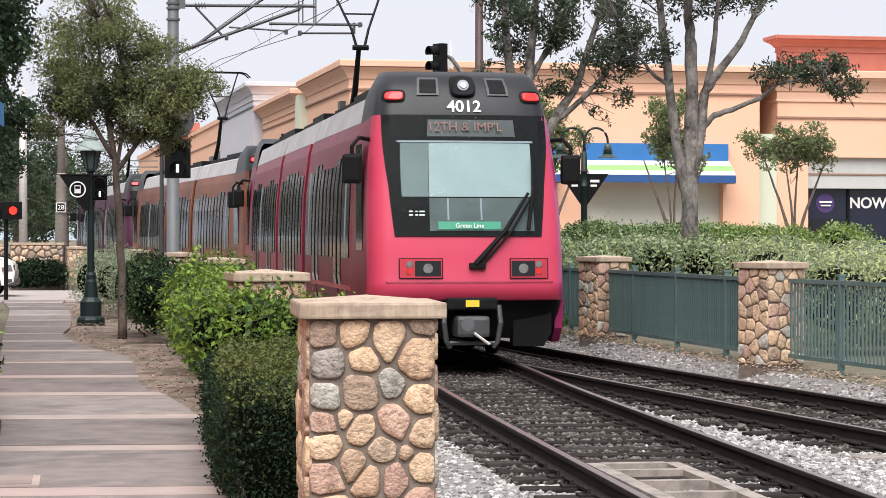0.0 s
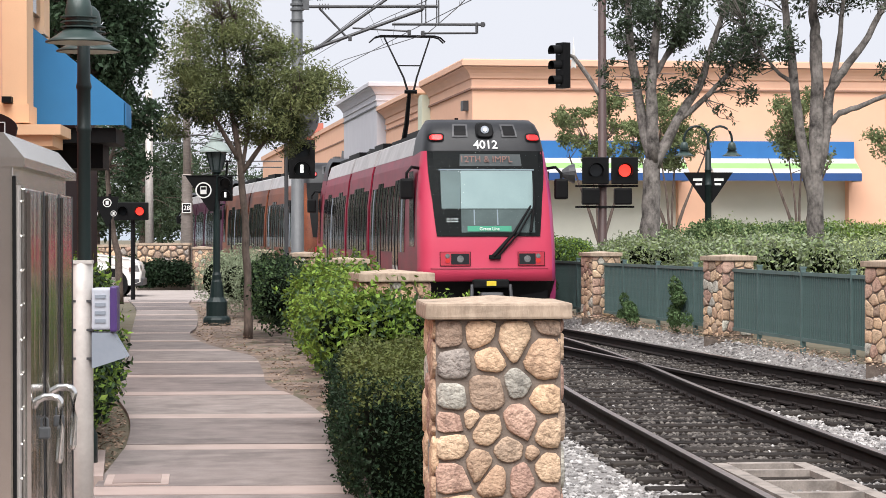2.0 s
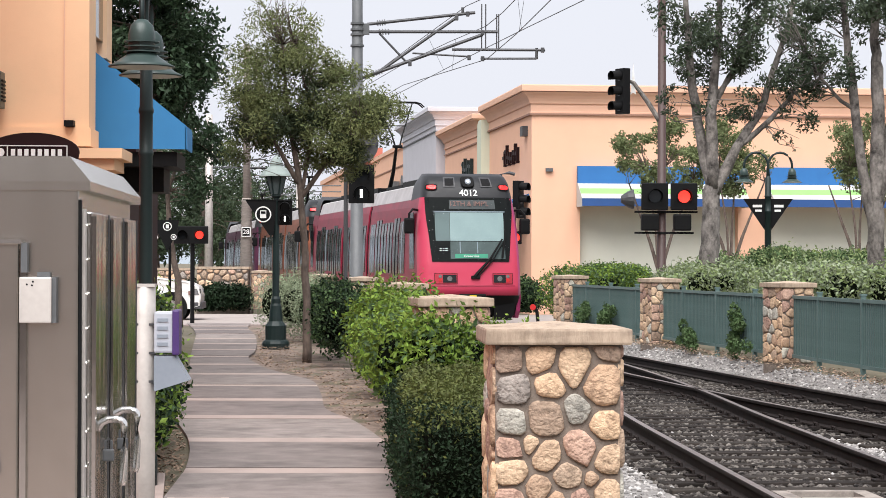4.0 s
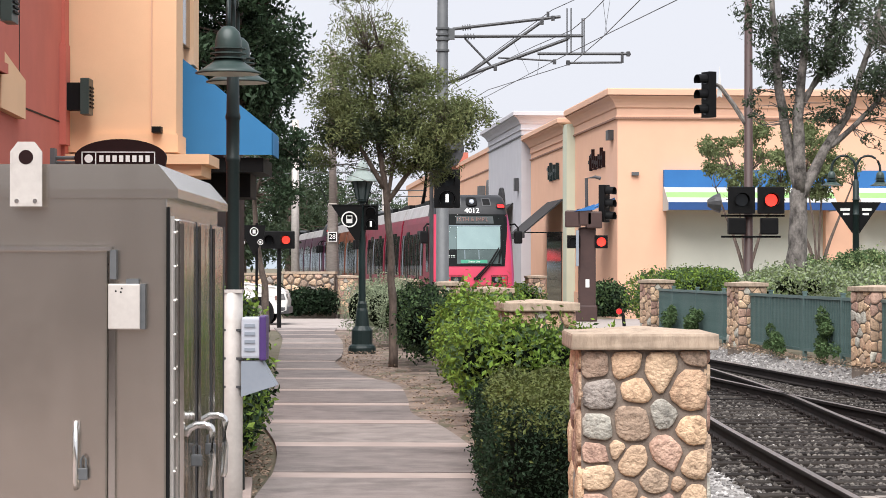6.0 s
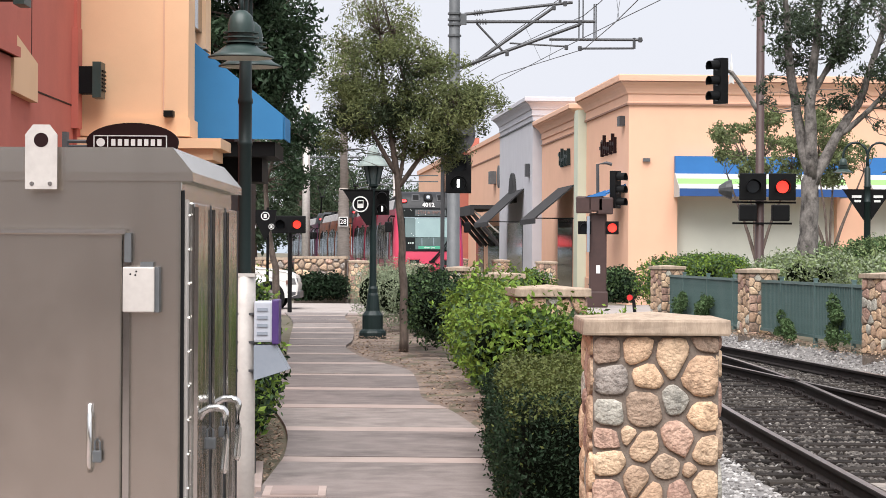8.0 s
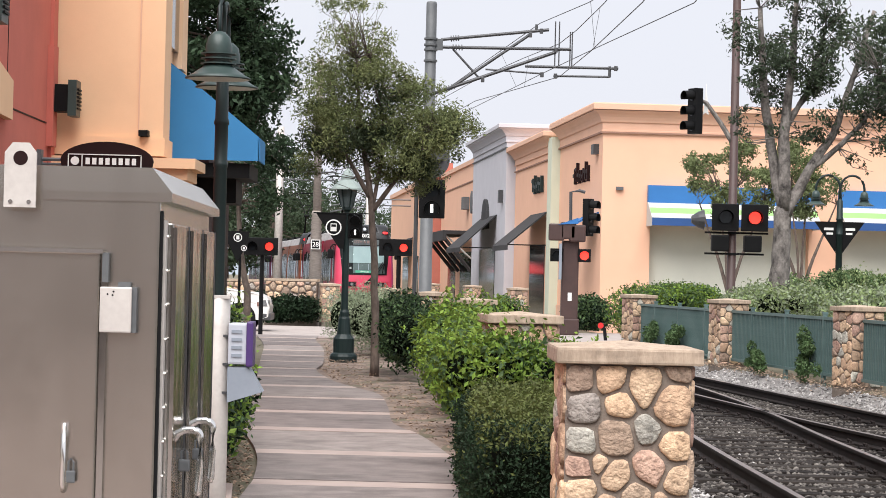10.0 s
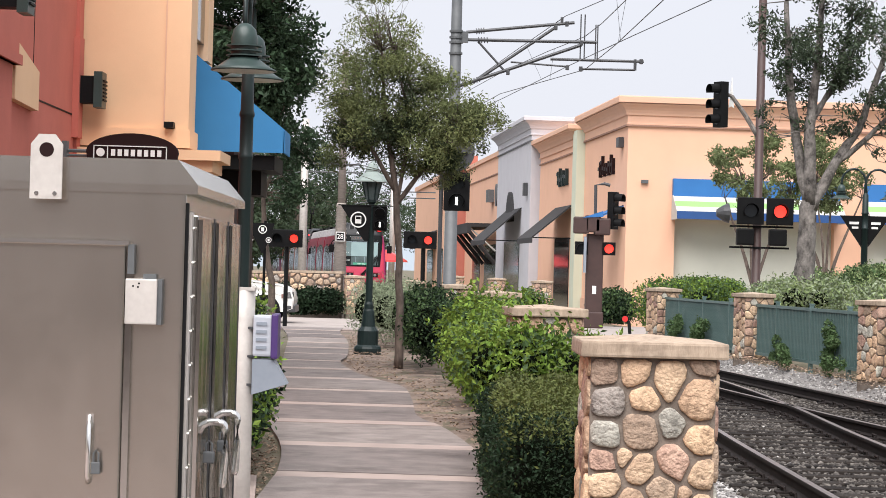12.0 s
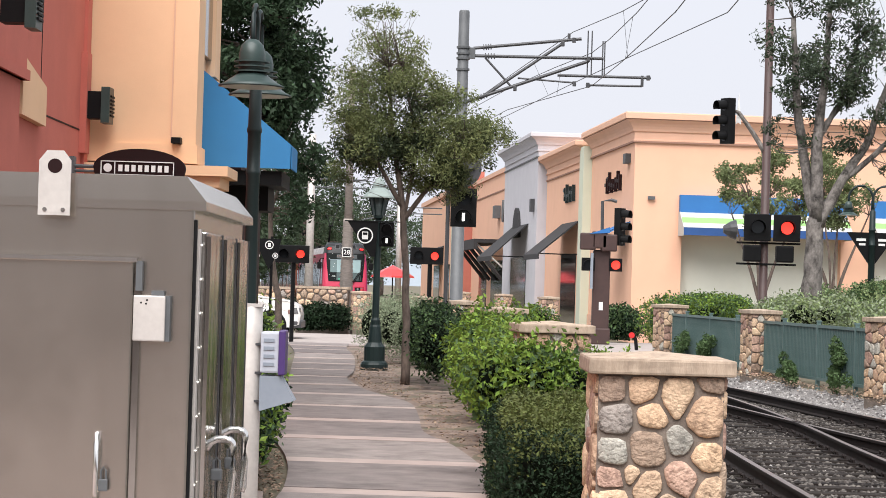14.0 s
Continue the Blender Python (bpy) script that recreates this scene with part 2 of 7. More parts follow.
M["led_amber"] = material("led_amber", (0.20, 0.10, 0.085), (0.16, 0.085, 0.07), 30, 0.6, bump=0, emit=0.12)
M["lens_clear"] = material("lens_clear", (0.5, 0.5, 0.5), (0.25, 0.25, 0.26), 25, 0.12, 0.6, bump=0)
M["purple"] = material("purple", (0.07, 0.035, 0.15), (0.06, 0.03, 0.13), 6, 0.4, bump=0)
M["plastic_grey"] = material("plastic_grey", (0.26, 0.29, 0.335), (0.22, 0.25, 0.295), 4, 0.5, bump=0.03)
M["plastic_pale"] = material("plastic_pale", (0.45, 0.47, 0.52), (0.4, 0.42, 0.47), 4, 0.5, bump=0.03)
M["maroon"] = material("maroon", (0.020, 0.006, 0.006), (0.014, 0.005, 0.005), 4, 0.6, bump=0, spec=0.15)
M["navy"] = material("navy", (0.012, 0.016, 0.035), (0.01, 0.013, 0.028), 3, 0.25, bump=0)
M["bark_pale"] = material("bark_pale", (0.29, 0.262, 0.24), (0.035, 0.030, 0.027), 5, 0.9, bump=1.0, fine=24, dist=0.04, stain=1.0, stain_scale=4.5, stretch=(1, 1, 0.6))
M["bark_brown"] = material("bark_brown", (0.185, 0.14, 0.115), (0.060, 0.045, 0.037), 9, 0.9, bump=0.8, fine=40, stretch=(1, 1, 0.35), stain=0.6, stain_scale=4)
M["palm_bark"] = material("palm_bark", (0.34, 0.30, 0.27), (0.22, 0.19, 0.17), 6, 0.9, bump=0.6, fine=40, stretch=(1, 1, 4))
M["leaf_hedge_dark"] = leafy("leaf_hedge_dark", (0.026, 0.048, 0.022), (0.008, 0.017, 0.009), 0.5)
M["leaf_hedge_light"] = leafy("leaf_hedge_light", (0.24, 0.34, 0.055), (0.075, 0.130, 0.026), 0.45)
M["leaf_hedge_mid"] = leafy("leaf_hedge_mid", (0.110, 0.172, 0.068), (0.048, 0.086, 0.038))
M["leaf_sage"] = leafy("leaf_sage", (0.33, 0.37, 0.245), (0.18, 0.23, 0.14))
M["leaf_olive"] = leafy("leaf_olive", (0.235, 0.255, 0.105), (0.095, 0.120, 0.052))
M["leaf_tree_dark"] = leafy("leaf_tree_dark", (0.048, 0.080, 0.040), (0.024, 0.043, 0.024))
M["leaf_tree_far"] = leafy("leaf_tree_far", (0.075, 0.105, 0.056), (0.034, 0.054, 0.032))
# darker leaf for the slender tree, inner shade painted in
M["leaf_slim_shade"] = leafy("leaf_slim_shade", (0.078, 0.098, 0.048), (0.034, 0.048, 0.027))
M["leaf_fig"] = leafy("leaf_fig", (0.085, 0.110, 0.065), (0.030, 0.046, 0.030))
M["leaf_myrtle"] = leafy("leaf_myrtle", (0.192, 0.228, 0.098), (0.102, 0.126, 0.060))
M["leaf_yellow_grass"] = leafy("leaf_yellow_grass", (0.50, 0.53, 0.26), (0.30, 0.38, 0.16))
M["leaf_bank"] = leafy("leaf_bank", (0.30, 0.37, 0.16), (0.145, 0.195, 0.09))
M["leaf_hedge_lit_top"] = leafy("leaf_hedge_lit_top", (0.125, 0.145, 0.042), (0.060, 0.076, 0.026))
M["dry_leaf"] = material("dry_leaf", (0.34, 0.24, 0.17), (0.2, 0.14, 0.1), 9, 0.9, bump=0, island=0.3)
M["hood_pale"] = material("hood_pale", (0.27, 0.32, 0.30), (0.20, 0.24, 0.225), 5, 0.45, bump=0.05)
# tone of the added wall behind the camera, tuned for reflections
M["backing"] = material("backing", (0.24, 0.205, 0.18), (0.18, 0.15, 0.13), 0.6, 0.9, bump=0.1)
# near-black, so the inner shade of bushes and hedges is in the colour
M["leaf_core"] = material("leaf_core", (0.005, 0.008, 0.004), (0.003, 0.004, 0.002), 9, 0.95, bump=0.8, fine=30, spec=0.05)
# pale blue-grey, aerial haze painted into the hill colour
M["hill"] = material("hill", (0.30, 0.34, 0.38), (0.26, 0.3, 0.34), 0.02, 1.0, bump=0)

# ---- mesh helpers ----


def part(name, bm, mat, parent=None, label="", smooth=False):
    """Link a bmesh as one mesh object."""
    me = bpy.data.meshes.new(name)
    if smooth:
        for f in bm.faces:
            f.smooth = True
    bm.to_mesh(me)
    bm.free()
    for m in (mat if isinstance(mat, (list, tuple)) else [mat]):
        me.materials.append(M[m] if isinstance(m, str) else m)
    ob = new(name, me)
    ob.parent = parent
    if label:
        tagged(ob, label)
    return ob


def thing(name, at=(0, 0, 0), turn=0.0, label="", category="", group="", kind=""):
    """An Empty at the base of a thing."""
    ob = new(name)
    ob.empty_display_size = 0.1
    ob.matrix_world = pose(*at, 0, 0, turn)
    return tagged(ob, label, category, group, kind)


def box(bm, x0, x1, y0, y1, z0, z1, bevel=0.0, m=None, mi=0):
    v = [bm.verts.new((x, y, z)) for z in (z0, z1) for y in (y0, y1) for x in (x0, x1)]
    fs = [bm.faces.new([v[i] for i in q]) for q in ((0, 2, 3, 1), (4, 5, 7, 6), (0, 1, 5, 4), (2, 6, 7, 3), (0, 4, 6, 2), (1, 3, 7, 5))]
    for f in fs:
        f.material_index = mi
    if bevel:
        es = list({e for f in fs for e in f.edges})
        r = bmesh.ops.bevel(bm, geom=es, offset=bevel, segments=2, affect="EDGES", profile=0.6)
        v = list({w for f in r["faces"] for w in f.verts} | {w for w in v if w.is_valid})
    if m is not None:
        bmesh.ops.transform(bm, matrix=m, verts=[w for w in v if w.is_valid])
    return bm


def boxes(*args):
    bm = bmesh.new()
    for a in args:
        box(bm, *a)
    return bm


def ring(bm, c, r, n, axis=(0, 0, 1), up=None, ry=None):
    a = Vector(axis).normalized()
    u = a.orthogonal().normalized() if up is None else (Vector(up) - a * a.dot(Vector(up))).normalized()
    w = a.cross(u)
    return [bm.verts.new(Vector(c) + u * (r * math.cos(2 * math.pi * i / n)) + w * ((ry or r) * math.sin(2 * math.pi * i / n))) for i in range(n)]


def skin(bm, rings, close=True, mi=0):
    for a, b in zip(rings, rings[1:]):
        n = len(a)
        for i in range(n):
            f = bm.faces.new((a[i], a[(i + 1) % n], b[(i + 1) % n], b[i]))
            f.material_index = mi
    if close:
        bm.faces.new(rings[0][::-1]).material_index = mi
        bm.faces.new(rings[-1]).material_index = mi
    return bm


def tube(bm, pts, rad, n=8, mi=0):
    """A round bar along points; rad one number or one for each point."""
    pts = [Vector(p) for p in pts]
    rs = rad if isinstance(rad, (list, tuple)) else [rad] * len(pts)
    rings, up = [], None
    for i, p in enumerate(pts):
        d = (pts[min(i + 1, len(pts) - 1)] - pts[max(i - 1, 0)]).normalized()
        if up is None or abs(up.dot(d)) > 0.95:
            up = d.orthogonal()
        rings.append(ring(bm, p, rs[i], n, d, up))
    return skin(bm, rings, mi=mi)


def lathe(bm, prof, n=20, at=(0, 0, 0), mi=0):
    """Rings of (radius, height) about the vertical through at."""
    return skin(bm, [ring(bm, (at[0], at[1], at[2] + z), max(r, 0.001), n, (0, 0, 1), (1, 0, 0)) for r, z in prof], mi=mi)


def prism(bm, poly, y0, y1, mi=0, plane="xz"):
    """A polygon of (x, z) pushed from y0 to y1; plane 'xy': from z0 to z1; 'yz': from x0 to x1."""
    def p(a, b, c):
        return {"xz": (a, c, b), "xy": (a, b, c), "yz": (c, a, b)}[plane]
    a = [bm.verts.new(p(u, v, y0)) for u, v in poly]
    b = [bm.verts.new(p(u, v, y1)) for u, v in poly]
    n = len(poly)
    fs = [bm.faces.new(a), bm.faces.new(b[::-1])]
    for i in range(n):
        fs.append(bm.faces.new((a[i], b[i], b[(i + 1) % n], a[(i + 1) % n])))
    for f in fs:
        f.material_index = mi
    bmesh.ops.recalc_face_normals(bm, faces=fs)
    return bm


def quad(bm, a, b, c, d, mi=0):
    f = bm.faces.new([bm.verts.new(p) for p in (a, b, c, d)])
    f.material_index = mi
    return f


def disc(bm, c, r, n=24, axis=(0, -1, 0), depth=0.02, mi=0):
    a = Vector(axis).normalized()
    return skin(bm, [ring(bm, Vector(c) - a * depth, r, n, a), ring(bm, c, r, n, a)], mi=mi)


def text(name, body, size, mat, parent, m, depth=0.004, label="", align="CENTER", bold=0.0):
    """Lettering in the built-in font, as a mesh."""
    cu = bpy.data.curves.new(name, "FONT")
    cu.body, cu.size, cu.extrude, cu.align_x, cu.align_y = body, size, depth, align, "CENTER"
    cu.offset = bold
    tmp = bpy.data.objects.new(name, cu)
    me = bpy.data.meshes.new_from_object(tmp)
    bpy.data.objects.remove(tmp)
    me.name = name
    me.materials.clear()
    me.materials.append(M[mat])
    ob = new(name, me)
    ob.parent, ob.matrix_basis = parent, m
    if label:
        tagged(ob, label)
    return ob


def leaves(rng, pts, size, normals=None, flat=0.5):
    """Many small pointed leaves, as arrays of vertices and faces."""
    n = len(pts)
    pts = np.asarray(pts, float)
    d = rng.normal(size=(n, 3))
    d /= np.linalg.norm(d, axis=1)[:, None]
    if normals is not None:
        d = d * 0.8 + np.asarray(normals) * 0.9
        d /= np.linalg.norm(d, axis=1)[:, None]
    r = rng.normal(size=(n, 3))
    s = np.cross(d, r)
    s /= np.linalg.norm(s, axis=1)[:, None] + 1e-9
    k = size * rng.uniform(0.6, 1.35, n)[:, None]
    u = np.cross(d, s)
    a = pts - u * k
    b = pts + s * k * flat + d * k * 0.12
    c = pts + u * k
    e = pts - s * k * flat + d * k * 0.12
    v = np.stack([a, b, c, e], 1).reshape(-1, 3)
    f = np.arange(4 * n).reshape(-1, 4)
    return v, f


def leaf_part(name, v, f, mat, parent=None, label=""):
    me = bpy.data.meshes.new(name)
    me.from_pydata(v.tolist(), [], f.tolist())
    me.materials.append(M[mat])
    ob = new(name, me)
    ob.parent = parent
    if label:
        tagged(ob, label)
    return ob


def curve_x(pts, y):
    """Piecewise-smooth x along y through plan points."""
    ys = [p[1] for p in pts]
    xs = [p[0] for p in pts]
    return float(np.interp(y, ys, xs))


def smooth_line(pts, step):
    """Plan points resampled with a smooth spline."""
    p = [Vector((*q, 0)) for q in pts]
    p = [p[0] * 2 - p[1], *p, p[-1] * 2 - p[-2]]
    out = []
    for a, b, c, d in zip(p, p[1:], p[2:], p[3:]):
        n = max(1, int((c - b).length / step))
        for i in range(n):
            t = i / n
            out.append(0.5 * (2 * b + (c - a) * t + (2 * a - 5 * b + 4 * c - d) * t * t + (3 * b - a - 3 * c + d) * t ** 3))
    out.append(p[-2])
    return out

# ---- plan ----
TRACK = smooth_line([(3.95, -10), (3.9, 4), (3.88, 14.6), (3.88, 24), (4.0, 30), (3.95, 36), (3.62, 47), (3.1, 56), (2.38, 64.4),
                     (0.08, 81), (-2.1, 101), (-3.03, 109), (-5.57, 131), (-12.5, 185), (-19.5, 240)], 0.5)
BRANCH = smooth_line([(11.5, -8), (9.3, 4), (8.0, 12.5), (6.85, 20), (6.3, 24), (5.75, 28), (5.2, 33), (4.5, 40), (3.8, 46), (3.2, 52)], 0.5)
track_xy = [(p.x, p.y) for p in TRACK]
RAIL_Z, BED_Z, ROAD_Y0, ROAD_Y1 = -0.13, -0.318, 57.0, 73.0


def track_x(y):
    return curve_x(track_xy, y)


FENCE = [(8.9, 10.0), (7.95, 22.5), (7.45, 27.0), (6.95, 35.0), (6.1, 43.0), (5.25, 52.0), (4.9, 56.0)]


def fence_x(y):
    return curve_x(FENCE, y)


# ---- ground ----
def ground_height(x, y):
    edge0, edge1 = track_x(y) - 2.1, (fence_x(y) - 0.5 if y < 57 else track_x(y) + 3)
    if y > ROAD_Y0 - 0.5:
        return -0.17 if y < ROAD_Y1 else -0.30
    if x <= edge0 - 0.35 or x >= edge1 + 0.5:
        return -0.04
    if x < edge0:
        return -0.04 + (BED_Z + 0.0) * (x - edge0 + 0.35) / 0.35
    if x > edge1 - 0.1:
        return -0.04 + BED_Z * (edge1 + 0.5 - x) / 0.6
    return BED_Z - 0.04


def build_ground():
    bm = bmesh.new()
    xs = [-3000, -400, -60, -20, -8, -4, -2] + [i * 0.35 for i in range(-3, 30)] + [11, 13, 16, 25, 60, 400, 3000]
    ys = [-3000, -300, -30] + [-10 + i * 1.0 for i in range(67)] + [57.2, 60, 66, 72.5, 73.5, 80, 95, 120, 160, 300, 800, 4500]
    grid = [[bm.verts.new((x, y, ground_height(x, y) if abs(x) < 50 and -12 < y < 150 else -0.06)) for x in xs] for y in ys]
    for a, b in zip(grid, grid[1:]):
        for i in range(len(xs) - 1):
            bm.faces.new((a[i], a[i + 1], b[i + 1], b[i]))
    tagged(part("ground", bm, "earth", smooth=True), "dry brown earth of the planting beds and verges", "ground", kind="structure")
    # ballast bed under both tracks, rising to the fence
    bm = bmesh.new()
    rows = []
    for i in range(0, 68):
        y = -10 + i * 1.0 if i < 67 else ROAD_Y0 - 0.3
        a, b = track_x(y) - 2.05, fence_x(y) - 0.12
        rows.append([bm.verts.new((a + (b - a) * k / 16, y, ground_height(a + (b - a) * k / 16, y) + 0.03 + 0.012 * random.random())) for k in range(17)])
    for a, b in zip(rows, rows[1:]):
        for k in range(16):
            bm.faces.new((a[k], a[k + 1], b[k + 1], b[k]))
    tagged(part("ballast_bed", bm, "gravel", smooth=True), "grey crushed-stone ballast bed of the railway", "ballast", kind="structure")
    # oily bed between the rails
    bm = bmesh.new()
    for line, y0 in ((TRACK, 16.8), (BRANCH, 19.0)):
        prev = None
        for p in line:
            if y0 < p.y < ROAD_Y0 - 0.5:
                row = [bm.verts.new((p.x + o, p.y, BED_Z + 0.0 + (0.0 if line is TRACK else 0.004) - 0.02 * (abs(o) > 0.9))) for o in (-1.3, -0.6, 0, 0.6, 1.3)]
                if prev:
                    for k in range(4):
                        bm.faces.new((prev[k], prev[k + 1], row[k + 1], row[k]))
                prev = row
    tagged(part("oily_ballast", bm, "ballast_dark", smooth=True), "dark oil-stained ballast between the rails", "ballast", kind="structure")
    # cross street and the far trackside
    bm = boxes((-60, 60, ROAD_Y0, ROAD_Y1, -0.30, -0.14))
    tagged(part("road", bm, "asphalt"), "pale worn asphalt of the cross street", "road", kind="structure")
    bm = bmesh.new()
    prev = None
    for p in TRACK:
        if p.y > ROAD_Y1:
            row = [bm.verts.new((p.x + o, p.y, -0.24)) for o in (-4.5, 0, 3.6)]
            if prev:
                for k in range(2):
                    bm.faces.new((prev[k], prev[k + 1], row[k + 1], row[k]))
            prev = row
    tagged(part("far_trackbed", bm, "gravel"), "gravel trackbed beyond the street crossing", "trackbed", kind="structure")


RIGHT_EDGE = smooth_line([(0.62, -3), (0.6, 8), (0.55, 15), (0.52, 17.25), (0.36, 19.7), (0.12, 22.1), (-0.16, 23.8), (-0.24, 26.4), (-0.38, 29.4), (-0.75, 31.2),
                          (-1.15, 33.3), (-1.5, 36.5), (-1.5, 39.0), (-1.62, 43), (-1.82, 47.4), (-2.2, 53), (-2.3, 57)], 0.35)
LEFT_EDGE = smooth_line([(-1.2, -3), (-1.2, 8), (-1.16, 15.5), (-1.19, 17.6), (-1.35, 19.9), (-1.7, 23), (-1.95, 27), (-2.1, 31), (-2.35, 35),
                         (-2.7, 41), (-3.1, 48), (-3.5, 53), (-3.9, 57)], 0.35)


def build_sidewalk():
    """Slabs of brushed concrete parted by paler smooth bands, each its own piece."""
    walkway = thing("sidewalk", label="winding pinkish-grey concrete footpath with pale cross bands", category="footpath", kind="structure")
    re_, le_ = [(p.x, p.y) for p in RIGHT_EDGE], [(p.x, p.y) for p in LEFT_EDGE]
    y, k = -3.0, 0
    cuts = [-3.0]
    while cuts[-1] < 56:
        step = 2.42 if k % 2 == 0 else 0.46
        cuts.append(cuts[-1] + step)
        k += 1
    for k, (a, b) in enumerate(zip(cuts, cuts[1:])):
        off = -0.15
        a2, b2 = a + off + 0.006, min(b + off - 0.006, 56.9)
        bm = bmesh.new()
        n = max(2, int((b2 - a2) / 0.3) + 1)
        top = []
        for i in range(n + 1):
            yy = a2 + (b2 - a2) * i / n
            x0, x1 = curve_x(le_, yy), curve_x(re_, yy)
            skew = 0.035
            top.append([(x0, yy - x0 * skew), (x1, yy - x1 * skew)])
        up = 0.0 + 0.003 * math.sin(k * 2.3)
        vs = [[bm.verts.new((*p, up)) for p in r] + [bm.verts.new((*p, -0.12)) for p in r] for r in top]
        for r, s in zip(vs, vs[1:]):
            bm.faces.new((r[0], r[1], s[1], s[0]))
            bm.faces.new((r[2], r[0], s[0], s[2]))
            bm.faces.new((r[1], r[3], s[3], s[1]))
        bm.faces.new((vs[0][1], vs[0][0], vs[0][2], vs[0][3]))
        bm.faces.new((vs[-1][0], vs[-1][1], vs[-1][3], vs[-1][2]))
        part("slab" if k % 2 == 0 else "band", bm, "concrete_dark" if k % 2 == 0 else "concrete_band", walkway)
    # junction apron towards the street
    bm = boxes((-9, 0.2, 55.6, 57.0, -0.14, -0.02))
    part("apron", bm, "concrete", walkway)
    # bare soil beside the path
    bm = bmesh.new()
    ys = [16 + i * 0.5 for i in range(80)]
    rows = []
    for yy in ys:
        x0 = curve_x(re_, yy) + 0.0
        x1 = track_x(yy) - 2.35
        rows.append([bm.verts.new((x0 + (x1 - x0) * j / 10, yy, -0.035 + 0.03 * noise.noise((j * 0.9, yy * 1.3, 0)))) for j in range(11)])
    for r, s in zip(rows, rows[1:]):
        for j in range(10):
            bm.faces.new((r[j], r[j + 1], s[j + 1], s[j]))
    tagged(part("soil_bed", bm, "soil", smooth=True), "dry sandy soil with litter beside the path", "soil", kind="structure")


def rail_piece(bm, pts, off):
    prof = [(-0.068, -0.15), (0.068, -0.15), (0.068, -0.135), (0.012, -0.118), (0.012, -0.04), (0.036, -0.032), (0.036, -0.006), (0.03, 0), (-0.03, 0), (-0.036, -0.006),
            (-0.036, -0.032), (-0.012, -0.04), (-0.012, -0.118), (-0.068, -0.135)]
    rows = []
    for i, p in enumerate(pts):
        d = (pts[min(i + 1, len(pts) - 1)] - pts[max(i - 1, 0)]).normalized()
        s = Vector((d.y, -d.x, 0))
        c = p + s * off
        rows.append([bm.verts.new((c.x + s.x * u, c.y + s.y * u, RAIL_Z + w)) for u, w in prof])
    n = len(prof)
    for a, b in zip(rows, rows[1:]):
        for k in range(n):
            f = bm.faces.new((a[k], a[(k + 1) % n], b[(k + 1) % n], b[k]))
            f.material_index = 1 if k in (7,) else 0
    bm.faces.new(rows[0])
    bm.faces.new(rows[-1][::-1])


def build_tracks():
    for name, line, lab in (("main_track", TRACK, "main railway track on timber sleepers curving away"), ("branch_track", BRANCH, "diverging railway track joining the main line at a switch")):
        tr = thing(name, label=lab, category="railway track", kind="structure")
        for off in (-0.7535, 0.7535):
            bm = bmesh.new()
            rail_piece(bm, [p for p in line], off)
            part("rail", bm, ["rail_side", "rail_top"], tr, "rusty steel rail with a polished head")
        tie = bmesh.new()
        box(tie, -1.22, 1.22, -0.115, 0.115, -0.16, 0.0, 0.014)
        me = bpy.data.meshes.new("sleeper")
        tie.to_mesh(me)
        tie.free()
        me.materials.append(M["tie"])
        pale = me.copy()
        pale.materials[0] = M["tie_grey"]
        plate = bmesh.new()
        for off in (-0.7535, 0.7535):
            box(plate, off - 0.17, off + 0.17, -0.075, 0.075, 0.0, 0.02, 0.004)
            for s in (-1, 1):
                tube(plate, [(off + s * 0.10, -0.05, 0.02), (off + s * 0.10, -0.05, 0.05), (off + s * 0.125, 0.0, 0.062), (off + s * 0.10, 0.05, 0.05), (off + s * 0.10, 0.05, 0.02)], 0.014, 6)
        pm = bpy.data.meshes.new("fastening")
        plate.to_mesh(pm)
        plate.free()
        pm.materials.append(M["rail_side"])
        along = [0.0]
        for a, b in zip(line, line[1:]):
            along.append(along[-1] + (b - a).length)
        px_, py_ = [q.x for q in line], [q.y for q in line]
        gap = 0.60
        for k in range(1, int(along[-1] / gap)):
            p, q = (Vector((np.interp(u, along, px_), np.interp(u, along, py_), 0)) for u in (k * gap + random.uniform(-0.025, 0.025), k * gap + 0.3))
            if 2 < p.y < (ROAD_Y0 - 0.6 if line is TRACK else 45):
                d = (q - p).normalized()
                m = pose(p.x, p.y, RAIL_Z - 0.152 - random.uniform(0, 0.012) - (0.004 if line is BRANCH else 0), 0, 0, math.degrees(math.atan2(-d.x, d.y)) + random.uniform(-1.6, 1.6))
                near = p.y < (15.2 if line is TRACK else 19)
                o = new("sleeper", pale if near else me)
                o.parent, o.matrix_basis = tr, m
                if p.y < 34:
                    o = new("fastening", pm)
                    o.parent, o.matrix_basis = tr, m


